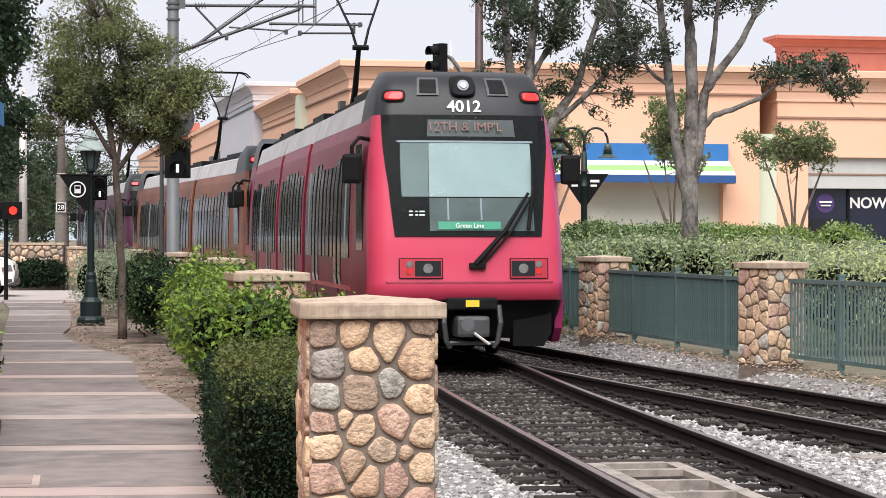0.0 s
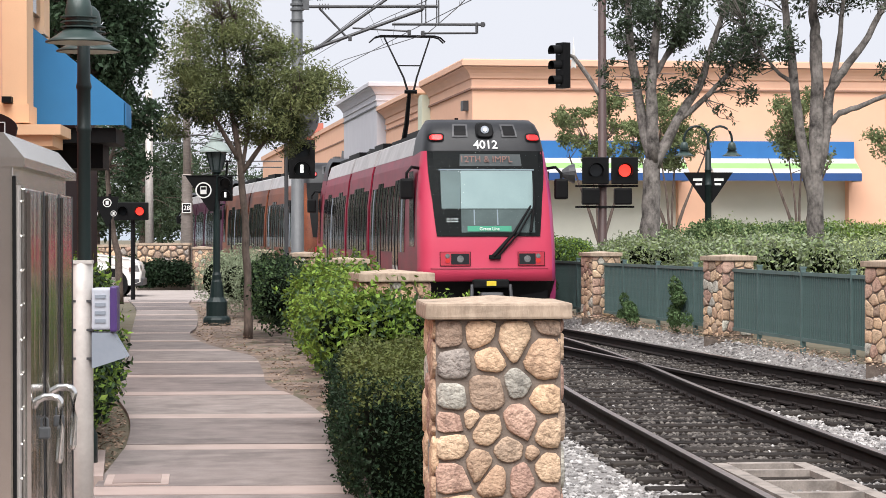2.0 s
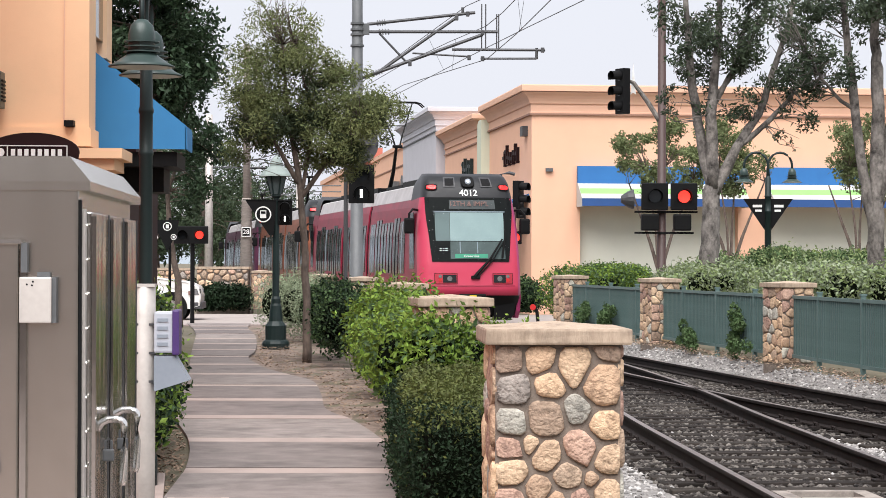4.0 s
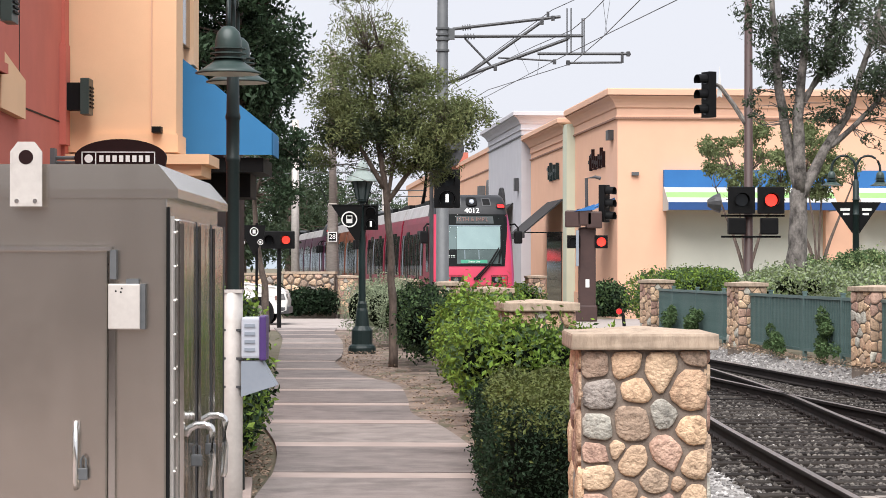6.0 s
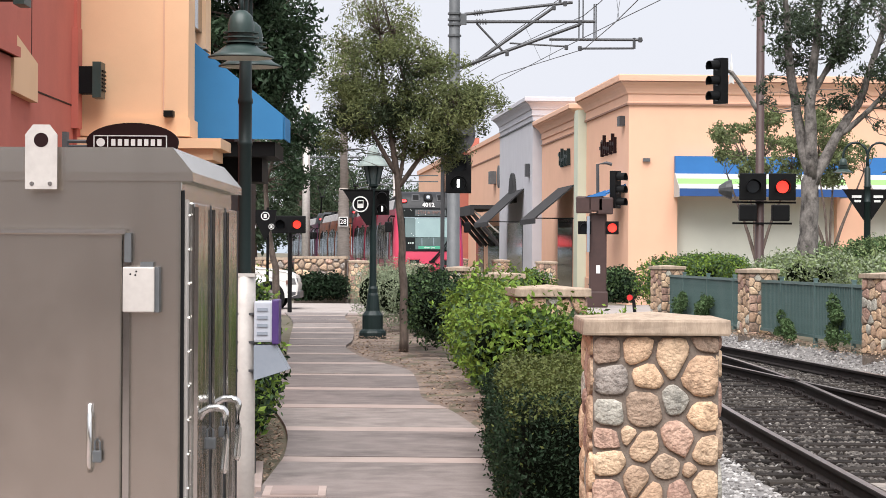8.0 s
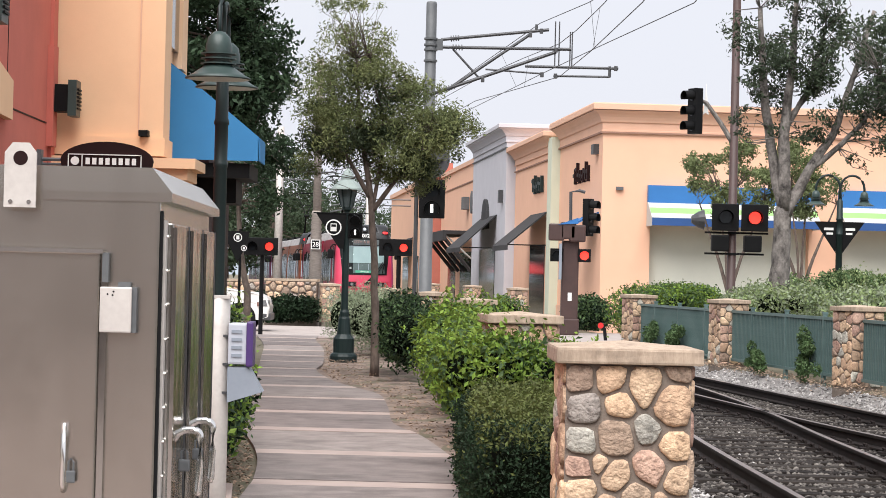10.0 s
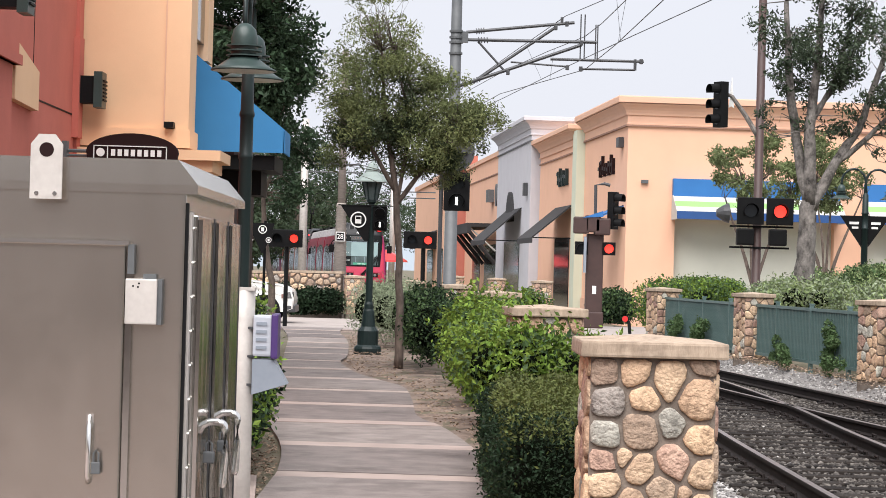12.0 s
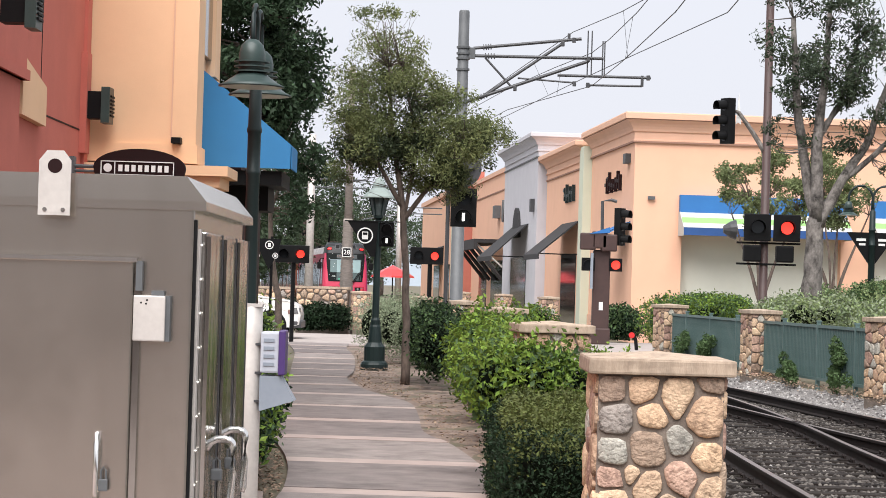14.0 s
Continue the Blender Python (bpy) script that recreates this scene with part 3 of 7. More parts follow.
def build_ballast():
    """Loose stones, one joined lot."""
    rng = np.random.default_rng(3)
    base = bmesh.new()
    bmesh.ops.create_icosphere(base, subdivisions=1, radius=1.0)
    bv = np.array([v.co[:] for v in base.verts])
    bf = np.array([[v.index for v in f.verts] for f in base.faces])
    base.free()
    for name, mat, n, dark in (("loose_ballast", "stone_chip", 26000, False), ("dark_ballast", "chip_dark", 24000, True)):
        V, Fa, k = [], [], 0
        while k < n:
            y = 11 + 36 * rng.random() ** 1.7
            tx, bx, fx = track_x(y), curve_x([(p.x, p.y) for p in BRANCH], y), fence_x(y)
            x = tx - 2.0 + rng.random() * (fx - 0.1 - tx + 2.0)
            in_main = abs(x - tx) < 1.25 and y > 16.8
            in_br = abs(x - bx) < 1.1 and y > 19 and x < fx - 0.7
            if (in_main or in_br) != dark:
                if dark or rng.random() < 0.955:
                    continue
            s = rng.uniform(0.018, 0.038)
            z = ground_height(x, y) + 0.04 + (0.01 if dark else 0.0)
            q = bv * (s * rng.uniform(0.6, 1.2, (len(bv), 1))) * np.array([1, rng.uniform(0.6, 1), rng.uniform(0.5, 0.9)])
            a = rng.random() * 6.28
            q = q @ np.array([[math.cos(a), math.sin(a), 0], [-math.sin(a), math.cos(a), 0], [0, 0, 1]])
            V.append(q + [x, y, z])
            Fa.append(bf + k * len(bv))
            k += 1
        ob = leaf_part(name, np.concatenate(V), np.concatenate(Fa), mat)
        tagged(ob, "pale crushed stones of the ballast" if not dark else "oil-darkened crushed stones between the rails", "ballast", kind="stuff")


build_ground()
build_sidewalk()
build_tracks()


# ---- buildings ----
def cornice(parent, x0, x1, y0, y1, z0, z1, d, mat):
    """A cornice round a block: flat frieze, a cove and a square fascia."""
    h = z1 - z0
    bm = bmesh.new()
    rings = []
    for o, z in ((0.0, 0.0), (0.14, 0.0), (0.14, 0.05), (0.08, 0.07), (0.08, 0.32), (0.20, 0.34), (0.26, 0.42), (0.38, 0.52), (0.56, 0.62), (0.78, 0.70), (0.84, 0.72),
                 (0.84, 0.76), (1.0, 0.77), (1.0, 0.96), (0.96, 1.0), (0.0, 1.0)):
        a = d * o
        rings.append([bm.verts.new((x, y, z0 + h * z)) for x, y in ((x0 - a, y0 - a), (x1 + a, y0 - a), (x1 + a, y1 + a), (x0 - a, y1 + a))])
    for r, q in zip(rings, rings[1:]):
        for k in range(4):
            bm.faces.new((r[k], r[(k + 1) % 4], q[(k + 1) % 4], q[k]))
    bm.faces.new(rings[-1])
    part("cornice", bm, mat, parent)


# ---- store beyond the street, with its side along the tracks ----
def awning(parent, x0, x1, z_top, y_face):
    """Striped awning: blue fascia, white slope with a lime stripe, blue valance."""
    aw = tagged(part("awning", boxes((x0, x1, y_face - 0.25, y_face - 0.02, z_top - 0.62, z_top)), "canvas_blue", parent), "striped canvas awning in blue, white and lime")
    def slope(name, a, b, mat):
        bm = bmesh.new()
        prism(bm, [(y_face - 0.25 - a[0], z_top - a[1]), (y_face - 0.25 - b[0], z_top - b[1]), (y_face - 0.25 - b[0], z_top - b[1] - 0.03), (y_face - 0.25 - a[0], z_top - a[1] - 0.03)], x0, x1, plane="yz")
        part(name, bm, mat, aw)
    slope("canvas_white", (0, 0.62), (0.30, 0.80), "canvas_white")
    slope("canvas_lime", (0.30, 0.80), (0.62, 1.00), "canvas_lime")
    slope("canvas_edge", (0.62, 1.00), (0.85, 1.16), "canvas_white")
    part("valance", boxes((x0, x1, y_face - 1.12, y_face - 1.09, z_top - 1.44, z_top - 1.17)), "canvas_dark_blue", aw)
    for x in (x0, x1):
        bm = bmesh.new()
        prism(bm, [(y_face - 0.02, z_top - 0.6), (y_face - 0.25, z_top - 0.6), (y_face - 1.09, z_top - 1.16), (y_face - 1.09, z_top - 1.46), (y_face - 0.02, z_top - 1.46)],
              x - 0.012, x + 0.012, plane="yz")
        part("end_panel", bm, "canvas_white", aw)


def build_store():
    st = thing("store", (6.25, 80, 0), 4.1, "peach-orange stucco store with stepped cornices, striped awnings and a recessed shopfront", "building")
    # front range, with two recesses under the awnings
    T, wall = 7.85, "stucco_orange"
    bays = [(2.2, 7.95), (9.1, 14.3)]
    xs = [0.45] + [v for b in bays for v in b] + [15.7]
    for i in range(len(xs) - 1):
        z0 = 3.6 if i % 2 else -0.3
        part("front_wall", boxes((xs[i], xs[i + 1], 0, 0.5, z0, T - 1.0)), wall, st)
    for a, b in bays:
        part("recess_wall", boxes((a, b, 0.42, 0.5, -0.3, 3.6)), "stucco_pale", st, "pale grey-green recessed wall panel")
    part("body", boxes((0.45, 15.7, 0.5, 34, -0.3, T - 1.0)), wall, st)
    part("plinth", boxes((0.39, 2.2, -0.06, 0.0, -0.3, 0.55), (0.39, 0.45, 0, 10.9, -0.3, 0.55)), "stucco_trim", st)
    cornice(st, 0.45, 15.7, 0, 11, T - 1.0, T, 0.42, "stucco_trim")
    # dark strips put the cornice's shadow lines into the colour
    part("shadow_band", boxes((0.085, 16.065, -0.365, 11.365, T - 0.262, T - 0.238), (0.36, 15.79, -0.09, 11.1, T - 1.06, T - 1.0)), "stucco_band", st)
    for a, b in bays:
        awning(st, a - 0.12, b + 0.12, 4.98, 0.0)
    part("pale_pier", boxes((15.7, 16.5, 0.35, 6, -0.3, 5.4)), "stucco_green", st)
    # right-hand range with the recessed shopfront
    for q in ((16.5, 17.7, 0.3, 12, -0.3, 6.6), (17.7, 40, 0.3, 12, 4.55, 6.6), (17.7, 40, 2.5, 12, -0.3, 4.55)):
        part("east_wall", boxes(q), wall, st)
    cornice(st, 16.5, 40, 0.3, 12, 6.6, 7.75, 0.45, "stucco_trim")
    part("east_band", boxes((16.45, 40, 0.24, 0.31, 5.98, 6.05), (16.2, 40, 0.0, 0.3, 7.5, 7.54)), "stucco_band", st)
    part("red_parapet", boxes((17.3, 40, 2.0, 2.7, 7.75, 8.6)), "red_trim", st)
    cornice(st, 17.3, 40, 2.0, 2.7, 8.6, 9.2, 0.4, "red_trim")
    part("soffit_band", boxes((17.7, 40, 0.5, 0.7, 3.4, 4.55)), "canvas_white", st, "white fascia above the shopfront")
    part("fascia_line", boxes((17.7, 40, 0.46, 0.5, 3.9, 3.96)), "stucco_band", st)
    # shopfront
    fr = part("shopfront", boxes((17.7, 40, 1.3, 1.36, -0.3, 3.4)), "navy", st, "dark glazed shopfront with window lettering")
    fr.matrix_basis = pose(0, -0.5, 0)
    for x in (17.75, 19.4, 21.6, 23.8, 26.0):
        part("mullion", boxes((x, x + 0.09, 1.22, 1.3, -0.3, 3.4)), "black", fr)
    for x in (17.9, 18.65):
        part("door_leaf", boxes((x, x + 0.66, 1.24, 1.29, -0.1, 2.25)), "glass_dark", fr)
    part("sign_badge", disc(bmesh.new(), (18.55, 1.28, 2.85), 0.36, axis=(0, -1, 0), depth=0.03), "purple", fr)
    part("badge_bar", boxes((18.3, 18.8, 1.22, 1.25, 2.86, 2.93), (18.36, 18.74, 1.22, 1.25, 2.74, 2.79)), "white", fr)
    text("lettering", "NOW OPEN", 0.56, "white", fr, pose(19.5, 1.27, 2.85, 90, 0, 0), 0.01, align="LEFT", bold=0.012)
    part("lower_lettering", boxes((21.4, 22.6, 1.25, 1.28, 0.55, 0.72)), "white", fr)
    # side range along the tracks
    part("strip_wall", boxes((0.1, 5, 11.0, 12.2, -0.3, 7.3)), "stucco_green", st, "pale green recessed wall strip")
    def block(name, x, y0, y1, top, mat, cm, band="stucco_band"):
        part(name, boxes((x, 14, y0, y1, -0.3, top - 0.85)), mat, st)
        cornice(st, x, 14, y0, y1, top - 0.85, top, 0.42, cm)
        # painted shadow strips again, round this block's cornice
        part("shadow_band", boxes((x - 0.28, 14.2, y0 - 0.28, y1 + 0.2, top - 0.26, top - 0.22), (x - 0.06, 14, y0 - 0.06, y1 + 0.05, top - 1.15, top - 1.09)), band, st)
    block("side_wall", 0.25, 12.2, 24.6, 7.6, wall, "stucco_trim")
    block("grey_wall", -0.15, 25, 40.5, 8.75, "stucco_grey", "stucco_grey", "galv")
    part("side_wall", boxes((0.35, 14, 40.5, 66, -0.3, 7.9)), wall, st)
    part("side_coping", boxes((0.25, 14, 40.5, 66, 7.9, 8.15)), "stucco_trim", st)
    part("side_band", boxes((0.3, 14, 40.5, 66, 6.9, 6.97)), "stucco_band", st)
    part("red_column", boxes((-0.35, 1, 66, 69, -0.3, 8.3)), "red_trim", st)
    part("red_column_cap", boxes((-0.7, 1, 65.6, 69.4, 8.3, 8.9)), "red_trim", st)
    part("far_wall", boxes((0.0, 14, 69, 112, -0.3, 8.0)), wall, st)
    part("far_wall_coping", boxes((-0.15, 14, 69, 112, 8.0, 8.35)), "stucco_trim", st)
    part("far_green_strip", boxes((-0.1, 0.0, 74, 78, -0.3, 7.0)), "stucco_green", st)
    # dark doorways and awnings on the side
    for y0, y1 in ((13.6, 18.4), (29, 36), (44, 52), (55, 60), (80, 84), (90, 96)):
        x = -0.16 if 25 < y0 < 40 else (0.24 if y0 < 25 else (0.34 if y0 < 66 else -0.01))
        part("shop_window", boxes((x - 0.02, x + 0.12, y0, y1, -0.2, 3.0)), "glass_dark", st)
    def side_awning(y0, y1, x, out, z_top, z_low, mat, lab):
        bm = bmesh.new()
        prism(bm, [(x, z_top), (x - out, z_low), (x - out, z_low - 0.22), (x - out + 0.03, z_low - 0.22), (x - out + 0.03, z_low - 0.02), (x, z_top - 0.05)], y0, y1)
        aw = part("side_awning", bm, mat, st, lab)
        bm = bmesh.new()
        tube(bm, [(x, y0 + 0.05, z_low), (x - out, y0 + 0.05, z_low)], 0.025, 6)
        tube(bm, [(x, y0 + 0.05, z_top), (x - out, y0 + 0.05, z_low)], 0.02, 6)
        part("awning_frame", bm, "black", aw)
    side_awning(13, 18.6, 0.25, 1.65, 4.35, 2.95, "canvas_black", "black canvas awning on a thin frame")
    side_awning(28.5, 36, -0.15, 1.75, 4.6, 3.0, "canvas_black", "dark grey canvas awning")
    bm = bmesh.new()
    prism(bm, [(33.2 + 1.4 * math.cos(a), 4.0 + 1.5 * math.sin(a)) for a in [math.pi * k / 10 for k in range(11)]], -0.3, -0.13, plane="yz")
    part("arch_window", bm, "canvas_black", st)
    side_awning(0.6, 3.0, 0.45, 1.3, 4.0, 3.35, "canvas_blue", "blue canvas side awning")
    part("side_valance", boxes((-0.87, -0.83, 0.6, 3.0, 2.98, 3.14)), "canvas_lime", st)
    # timber pergola
    pg = part("pergola", boxes((-1.5, 0.15, 43, 54, 3.9, 4.1), (-1.5, -1.3, 43, 54, 3.55, 3.9)), "canvas_black", st, "dark timber pergola on slanting struts")
    for y in (43.3, 46.9, 50.4, 53.7):
        bm = bmesh.new()
        tube(bm, [(-1.4, y, 3.7), (0.1, y, 1.9)], 0.11, 6)
        part("strut", bm, "canvas_black", pg)
        bm = bmesh.new()
        tube(bm, [(-1.45, y, 3.95), (0.1, y, 2.6)], 0.05, 6)
        part("pale_strut", bm, "canvas_white", pg)
    side_awning(86, 92, 0.0, 1.6, 4.4, 3.2, "canvas_black", "dark awning")
    # wall signs, lamps and vents of the shops
    rs = random.Random(44)
    for y0, n, z0, x0, mt, lab in ((2.9, 7, 5.2, 0.33, "maroon", "dark red shop lettering as plain bars"), (14.4, 6, 5.2, 0.1, "post_green", "dark green shop lettering as plain bars")):
        sg = part("shop_sign", boxes((x0 + 0.11, x0 + 0.14, y0 - 0.05, y0 + n * 0.54, z0 + 0.02, z0 + 0.07)), mt, st, lab)
        for k in range(n):
            y = y0 + k * 0.54
            za, zb = z0 + 0.08 * (k % 2), z0 + rs.uniform(0.45, 0.8)
            bm = bmesh.new()
            zm = za + (zb - za) * rs.uniform(0.3, 0.7)
            prism(bm, [(y, za), (y + 0.11, za), (y + 0.11, zm), (y + 0.42, zm), (y + 0.42, zm + 0.13), (y + 0.11, zm + 0.13), (y + 0.11, zb), (y, zb)], x0, x0 + 0.13, plane="yz")
            part("letter_bar", bm, mt, sg)
    part("wall_lamp", boxes((0.25, 0.47, 0.9, 1.5, 6.1, 6.45)), "galv_dark", st)
    part("alarm_box", boxes((0.95, 1.2, -0.12, 0.0, 4.78, 4.9)), "galv", st)
    part("wall_lamp", boxes((-0.35, -0.16, 26.0, 26.5, 5.1, 5.7)), "galv_dark", st)
    part("round_sign", disc(bmesh.new(), (0.15, 44.5, 5.7), 0.62, axis=(-1, 0, 0), depth=0.2), "galv", st)
    part("square_sign", boxes((0.0, 0.34, 47.4, 48.6, 5.4, 6.1)), "galv", st)


build_store()


# ---- building beside the path ----
def build_left_building():
    b = thing("street_building", (0, 0, 0), 0, "orange and brick-red stucco shop building with a blue canvas awning", "building")
    part("orange_wall", boxes((-16, -3.09, 27.0, 30.4, -0.1, 10)), "stucco_left", b)
    part("corner_pilaster", boxes((-4.31, -3.0, 26.9, 27.6, 3.12, 10)), "stucco_left", b)
    part("wall_groove", boxes((-3.30, -3.285, 26.885, 26.9, 3.15, 10)), "stucco_trim", b)
    part("ledge", boxes((-5, -2.58, 26.6, 27.9, 2.75, 2.87), (-5, -2.68, 26.7, 27.9, 2.62, 2.75)), "stucco_left", b, "stepped stucco ledge")
    part("pilaster_foot", boxes((-4.3, -2.97, 26.82, 27.7, 2.9, 3.12)), "stucco_left", b)
    part("upper_window", boxes((-3.1, -3.02, 27.7, 28.6, 4.3, 7.0)), "glass_dark", b)
    part("upper_trim", boxes((-3.1, -2.97, 28.6, 29.2, 4.1, 8.0)), "stucco_left", b)
    # red range, nearer, with its pier, sloped sill and joints
    part("red_wall", boxes((-16, -4.31, 6, 26.85, -0.1, 7.0)), "stucco_red", b, "brick-red stucco wall")
    part("red_pier", boxes((-4.6, -4.24, 19.0, 22.3, -0.1, 3.45), (-4.6, -4.19, 19.0, 22.36, 3.45, 7.0)), "stucco_red", b, "projecting red stucco pier")
    part("pier_lip", boxes((-4.6, -4.16, 19.0, 22.4, 3.45, 3.55)), "stucco_red", b)
    part("red_fin", boxes((-4.31, -4.235, 26.4, 26.72, 2.97, 4.15)), "stucco_red", b)
    part("corner_strip", boxes((-4.31, -4.27, 26.55, 26.85, -0.1, 7.0)), "stucco_red", b)
    bm = bmesh.new()
    prism(bm, [(22.4, 3.12), (23.75, 3.09), (23.75, 3.5), (22.4, 3.72)], -4.31, -4.23, plane="yz")
    part("pale_sill", bm, "stucco_left", b, "pale sloped sill on the red wall")
    part("red_joint", boxes((-4.32, -4.305, 23.8, 26.4, 3.225, 3.245), (-4.32, -4.305, 23.8, 23.82, 3.245, 7.0)), "maroon", b)
    # blue awning over the path
    x0, x1, ya, yb = -3.08, -1.93, 28.0, 29.0
    bm = bmesh.new()
    prism(bm, [(x0, 4.15), (x1, 3.22), (x1, 3.19), (x0, 4.12)], ya, yb)
    aw = part("awning", bm, "canvas_cyan", b, "bright blue canvas awning")
    bm = bmesh.new()
    prism(bm, [(x0, 4.12), (x1, 3.19), (x1, 2.93), (x0, 2.93)], ya, ya + 0.02)
    part("end_panel", bm, "canvas_cyan", aw)
    part("valance", boxes((x1 - 0.01, x1 + 0.01, ya, yb, 2.93, 3.2)), "canvas_cyan", aw)
    # black boxes put the shade under the awning into the colour
    part("canopy_ceiling", boxes((-3.08, -2.05, 28.1, 29.6, 2.72, 2.9)), "black", aw)
    part("dark_fascia", boxes((-3.0, -2.25, 28.6, 29.6, 2.42, 2.72)), "black", aw)
    part("shop_canopy", boxes((-3.5, -3.0, 33, 35, 2.55, 3.2)), "maroon", b, "dark maroon shop canopy")
    part("rear_range", boxes((-16, -3.5, 30.4, 43, -0.1, 3.1)), "maroon", b)
    # lamp boxes
    for (x, y, z) in ((-4.2, 26.6, 3.54), (-3.95, 20.35, 3.95)):
        lb = part("lamp_bracket", boxes((x - 0.1, x + 0.13, y - 0.12, y + 0.12, z - 0.16, z + 0.16)), "black", b)
        part("lamp_box", boxes((x + 0.13, x + 0.23, y - 0.17, y + 0.17, z - 0.21, z + 0.21)), "lamp_green", lb, "dark green wall lamp box")
        for k in range(6):
            part("lamp_rib", boxes((x + 0.23, x + 0.25, y - 0.12, y + 0.12, z - 0.13 + k * 0.045, z - 0.11 + k * 0.045)), "black", lb)
    part("spot_lamp", boxes((-3.27, -3.16, 26.7, 26.9, 3.13, 3.2)), "black", b)


def build_blade_sign():
    s = thing("hanging_sign", (-3.27, 24.05, 2.6), 0, "dark maroon oval-topped restaurant sign with white name bars on a bracket", "sign")
    bm = bmesh.new()
    prof = [(-0.47, 0.0), (0.47, 0.0)] + [(0.49 * math.cos(a), 0.10 + 0.2 * math.sin(a)) for a in [math.pi * k / 16 for k in range(17)]]
    prism(bm, prof, -0.04, 0.04)
    part("board", bm, "maroon", s)
    fr = boxes((-0.41, 0.37, -0.055, -0.04, 0.155, 0.165), (-0.41, 0.37, -0.055, -0.04, 0.015, 0.025), (-0.41, -0.40, -0.055, -0.04, 0.015, 0.165),
               (0.36, 0.37, -0.055, -0.04, 0.015, 0.165), (-0.265, -0.255, -0.055, -0.04, 0.015, 0.165))
    part("border", fr, "white", s, "thin white border")
    for k in range(8):
        part("name_bar", boxes((-0.222 + 0.07 * k, -0.178 + 0.07 * k, -0.052, -0.04, 0.055, 0.125)), "white", s)
    bm = bmesh.new()
    disc(bm, (-0.335, -0.05, 0.09), 0.045, axis=(0, -1, 0), depth=0.012)
    part("emblem", bm, "white", s)
    bm = bmesh.new()
    tube(bm, [(-0.47, 0, 0.1), (-0.72, 0, 0.1)], 0.02, 6)
    tube(bm, [(-0.47, 0, 0.05), (-0.72, 0, 0.05)], 0.015, 6)
    part("bracket", bm, "galv", s)
    part("wall_plate", boxes((-0.74, -0.69, -0.08, 0.08, -0.05, 0.2)), "galv", s)


build_left_building()
build_blade_sign()


# ---- train ----
CAR_LEN, CAR_PITCH = 24.6, 25.3
NOSE_Z = [0.34, 0.6, 0.84, 0.86, 1.07, 1.10, 1.4, 1.7, 2.1, 2.5, 2.9, 3.27, 3.42, 3.6, 3.74, 3.82]
NOSE_Y = [0.42, 0.30, 0.14, 0.10, 0.085, 0.095, 0.12, 0.19, 0.29, 0.40, 0.51, 0.62, 0.68, 0.80, 0.98, 1.25]
NOSE_W = [1.25, 1.30, 1.325, 1.33, 1.325, 1.325, 1.325, 1.32, 1.31, 1.29, 1.25, 1.19, 1.16, 1.13, 1.08, 1.02]


def nose(u, z, out=0.0):
    """A point of the rounded cab front: u from -1 to 1 across, z the height."""
    w = float(np.interp(z, NOSE_Z, NOSE_W))
    y = float(np.interp(z, NOSE_Z, NOSE_Y))
    a = abs(u)
    bow = 0.10 * a ** 2 + 0.38 * max(0.0, (a - 0.82) / 0.18) ** 2.2
    xx = w * (a if a < 0.82 else 0.82 + 0.18 * (1 - max(0.0, 1 - (a - 0.82) / 0.18) ** 1.7))
    lift = float(np.interp(z, [1.69, 3.27, 3.82], [0.0, 0.055, 0.13]))
    return Vector((math.copysign(xx, u), y + bow - out, z + lift))


def nose_patch(bm, u0, u1, z0, z1, out, nu=10, nz=6, mi=0, taper=None):
    """A panel lying on the cab front; taper gives its u range at the top."""
    rows = []
    for j in range(nz + 1):
        t = j / nz
        a, b = (u0, u1) if taper is None else (u0 + (taper[0] - u0) * t, u1 + (taper[1] - u1) * t)
        rows.append([bm.verts.new(nose(a + (b - a) * i / nu, z0 + (z1 - z0) * t, out)) for i in range(nu + 1)])
    for r, s in zip(rows, rows[1:]):
        for i in range(nu):
            bm.faces.new((r[i], r[i + 1], s[i + 1], s[i])).material_index = mi
    return bm


def nose_pill(u, z, hu, hz, out):
    """A rounded plate standing proud of the cab front, with its rim."""
    bm = bmesh.new()
    rings = []
    for k, o in ((1.0, -0.05), (1.0, out * 0.7), (0.86, out)):
        rr = []
        for i in range(24):
            a = 2 * math.pi * i / 24
            c, s = math.cos(a), math.sin(a)
            rr.append(bm.verts.new(nose(u + hu * k * math.copysign(abs(c) ** 0.6, c), z + hz * k * math.copysign(abs(s) ** 0.6, s), o)))
        rings.append(rr)
    for a, b in zip(rings, rings[1:]):
        for i in range(24):
            bm.faces.new((a[i], a[(i + 1) % 24], b[(i + 1) % 24], b[i]))
    bm.faces.new(rings[-1])
    bmesh.ops.recalc_face_normals(bm, faces=bm.faces)
    return bm


def pane_material():
    m = bpy.data.materials.new("clear_pane")
    m.use_nodes = True
    n, l = m.node_tree.nodes, m.node_tree.links
    n.remove(n["Principled BSDF"])
    tr, gl, fr, mx = n.new("ShaderNodeBsdfTransparent"), n.new("ShaderNodeBsdfGlossy"), n.new("ShaderNodeFresnel"), n.new("ShaderNodeMixShader")
    tr.inputs[0].default_value = (0.86, 0.93, 0.92, 1)
    gl.inputs["Roughness"].default_value = 0.03
    fr.inputs["IOR"].default_value = 1.06
    l.new(fr.outputs[0], mx.inputs[0])
    l.new(tr.outputs[0], mx.inputs[1])
    l.new(gl.outputs[0], mx.inputs[2])
    l.new(mx.outputs[0], n["Material Output"].inputs["Surface"])
    return m


M["pane"] = pane_material()


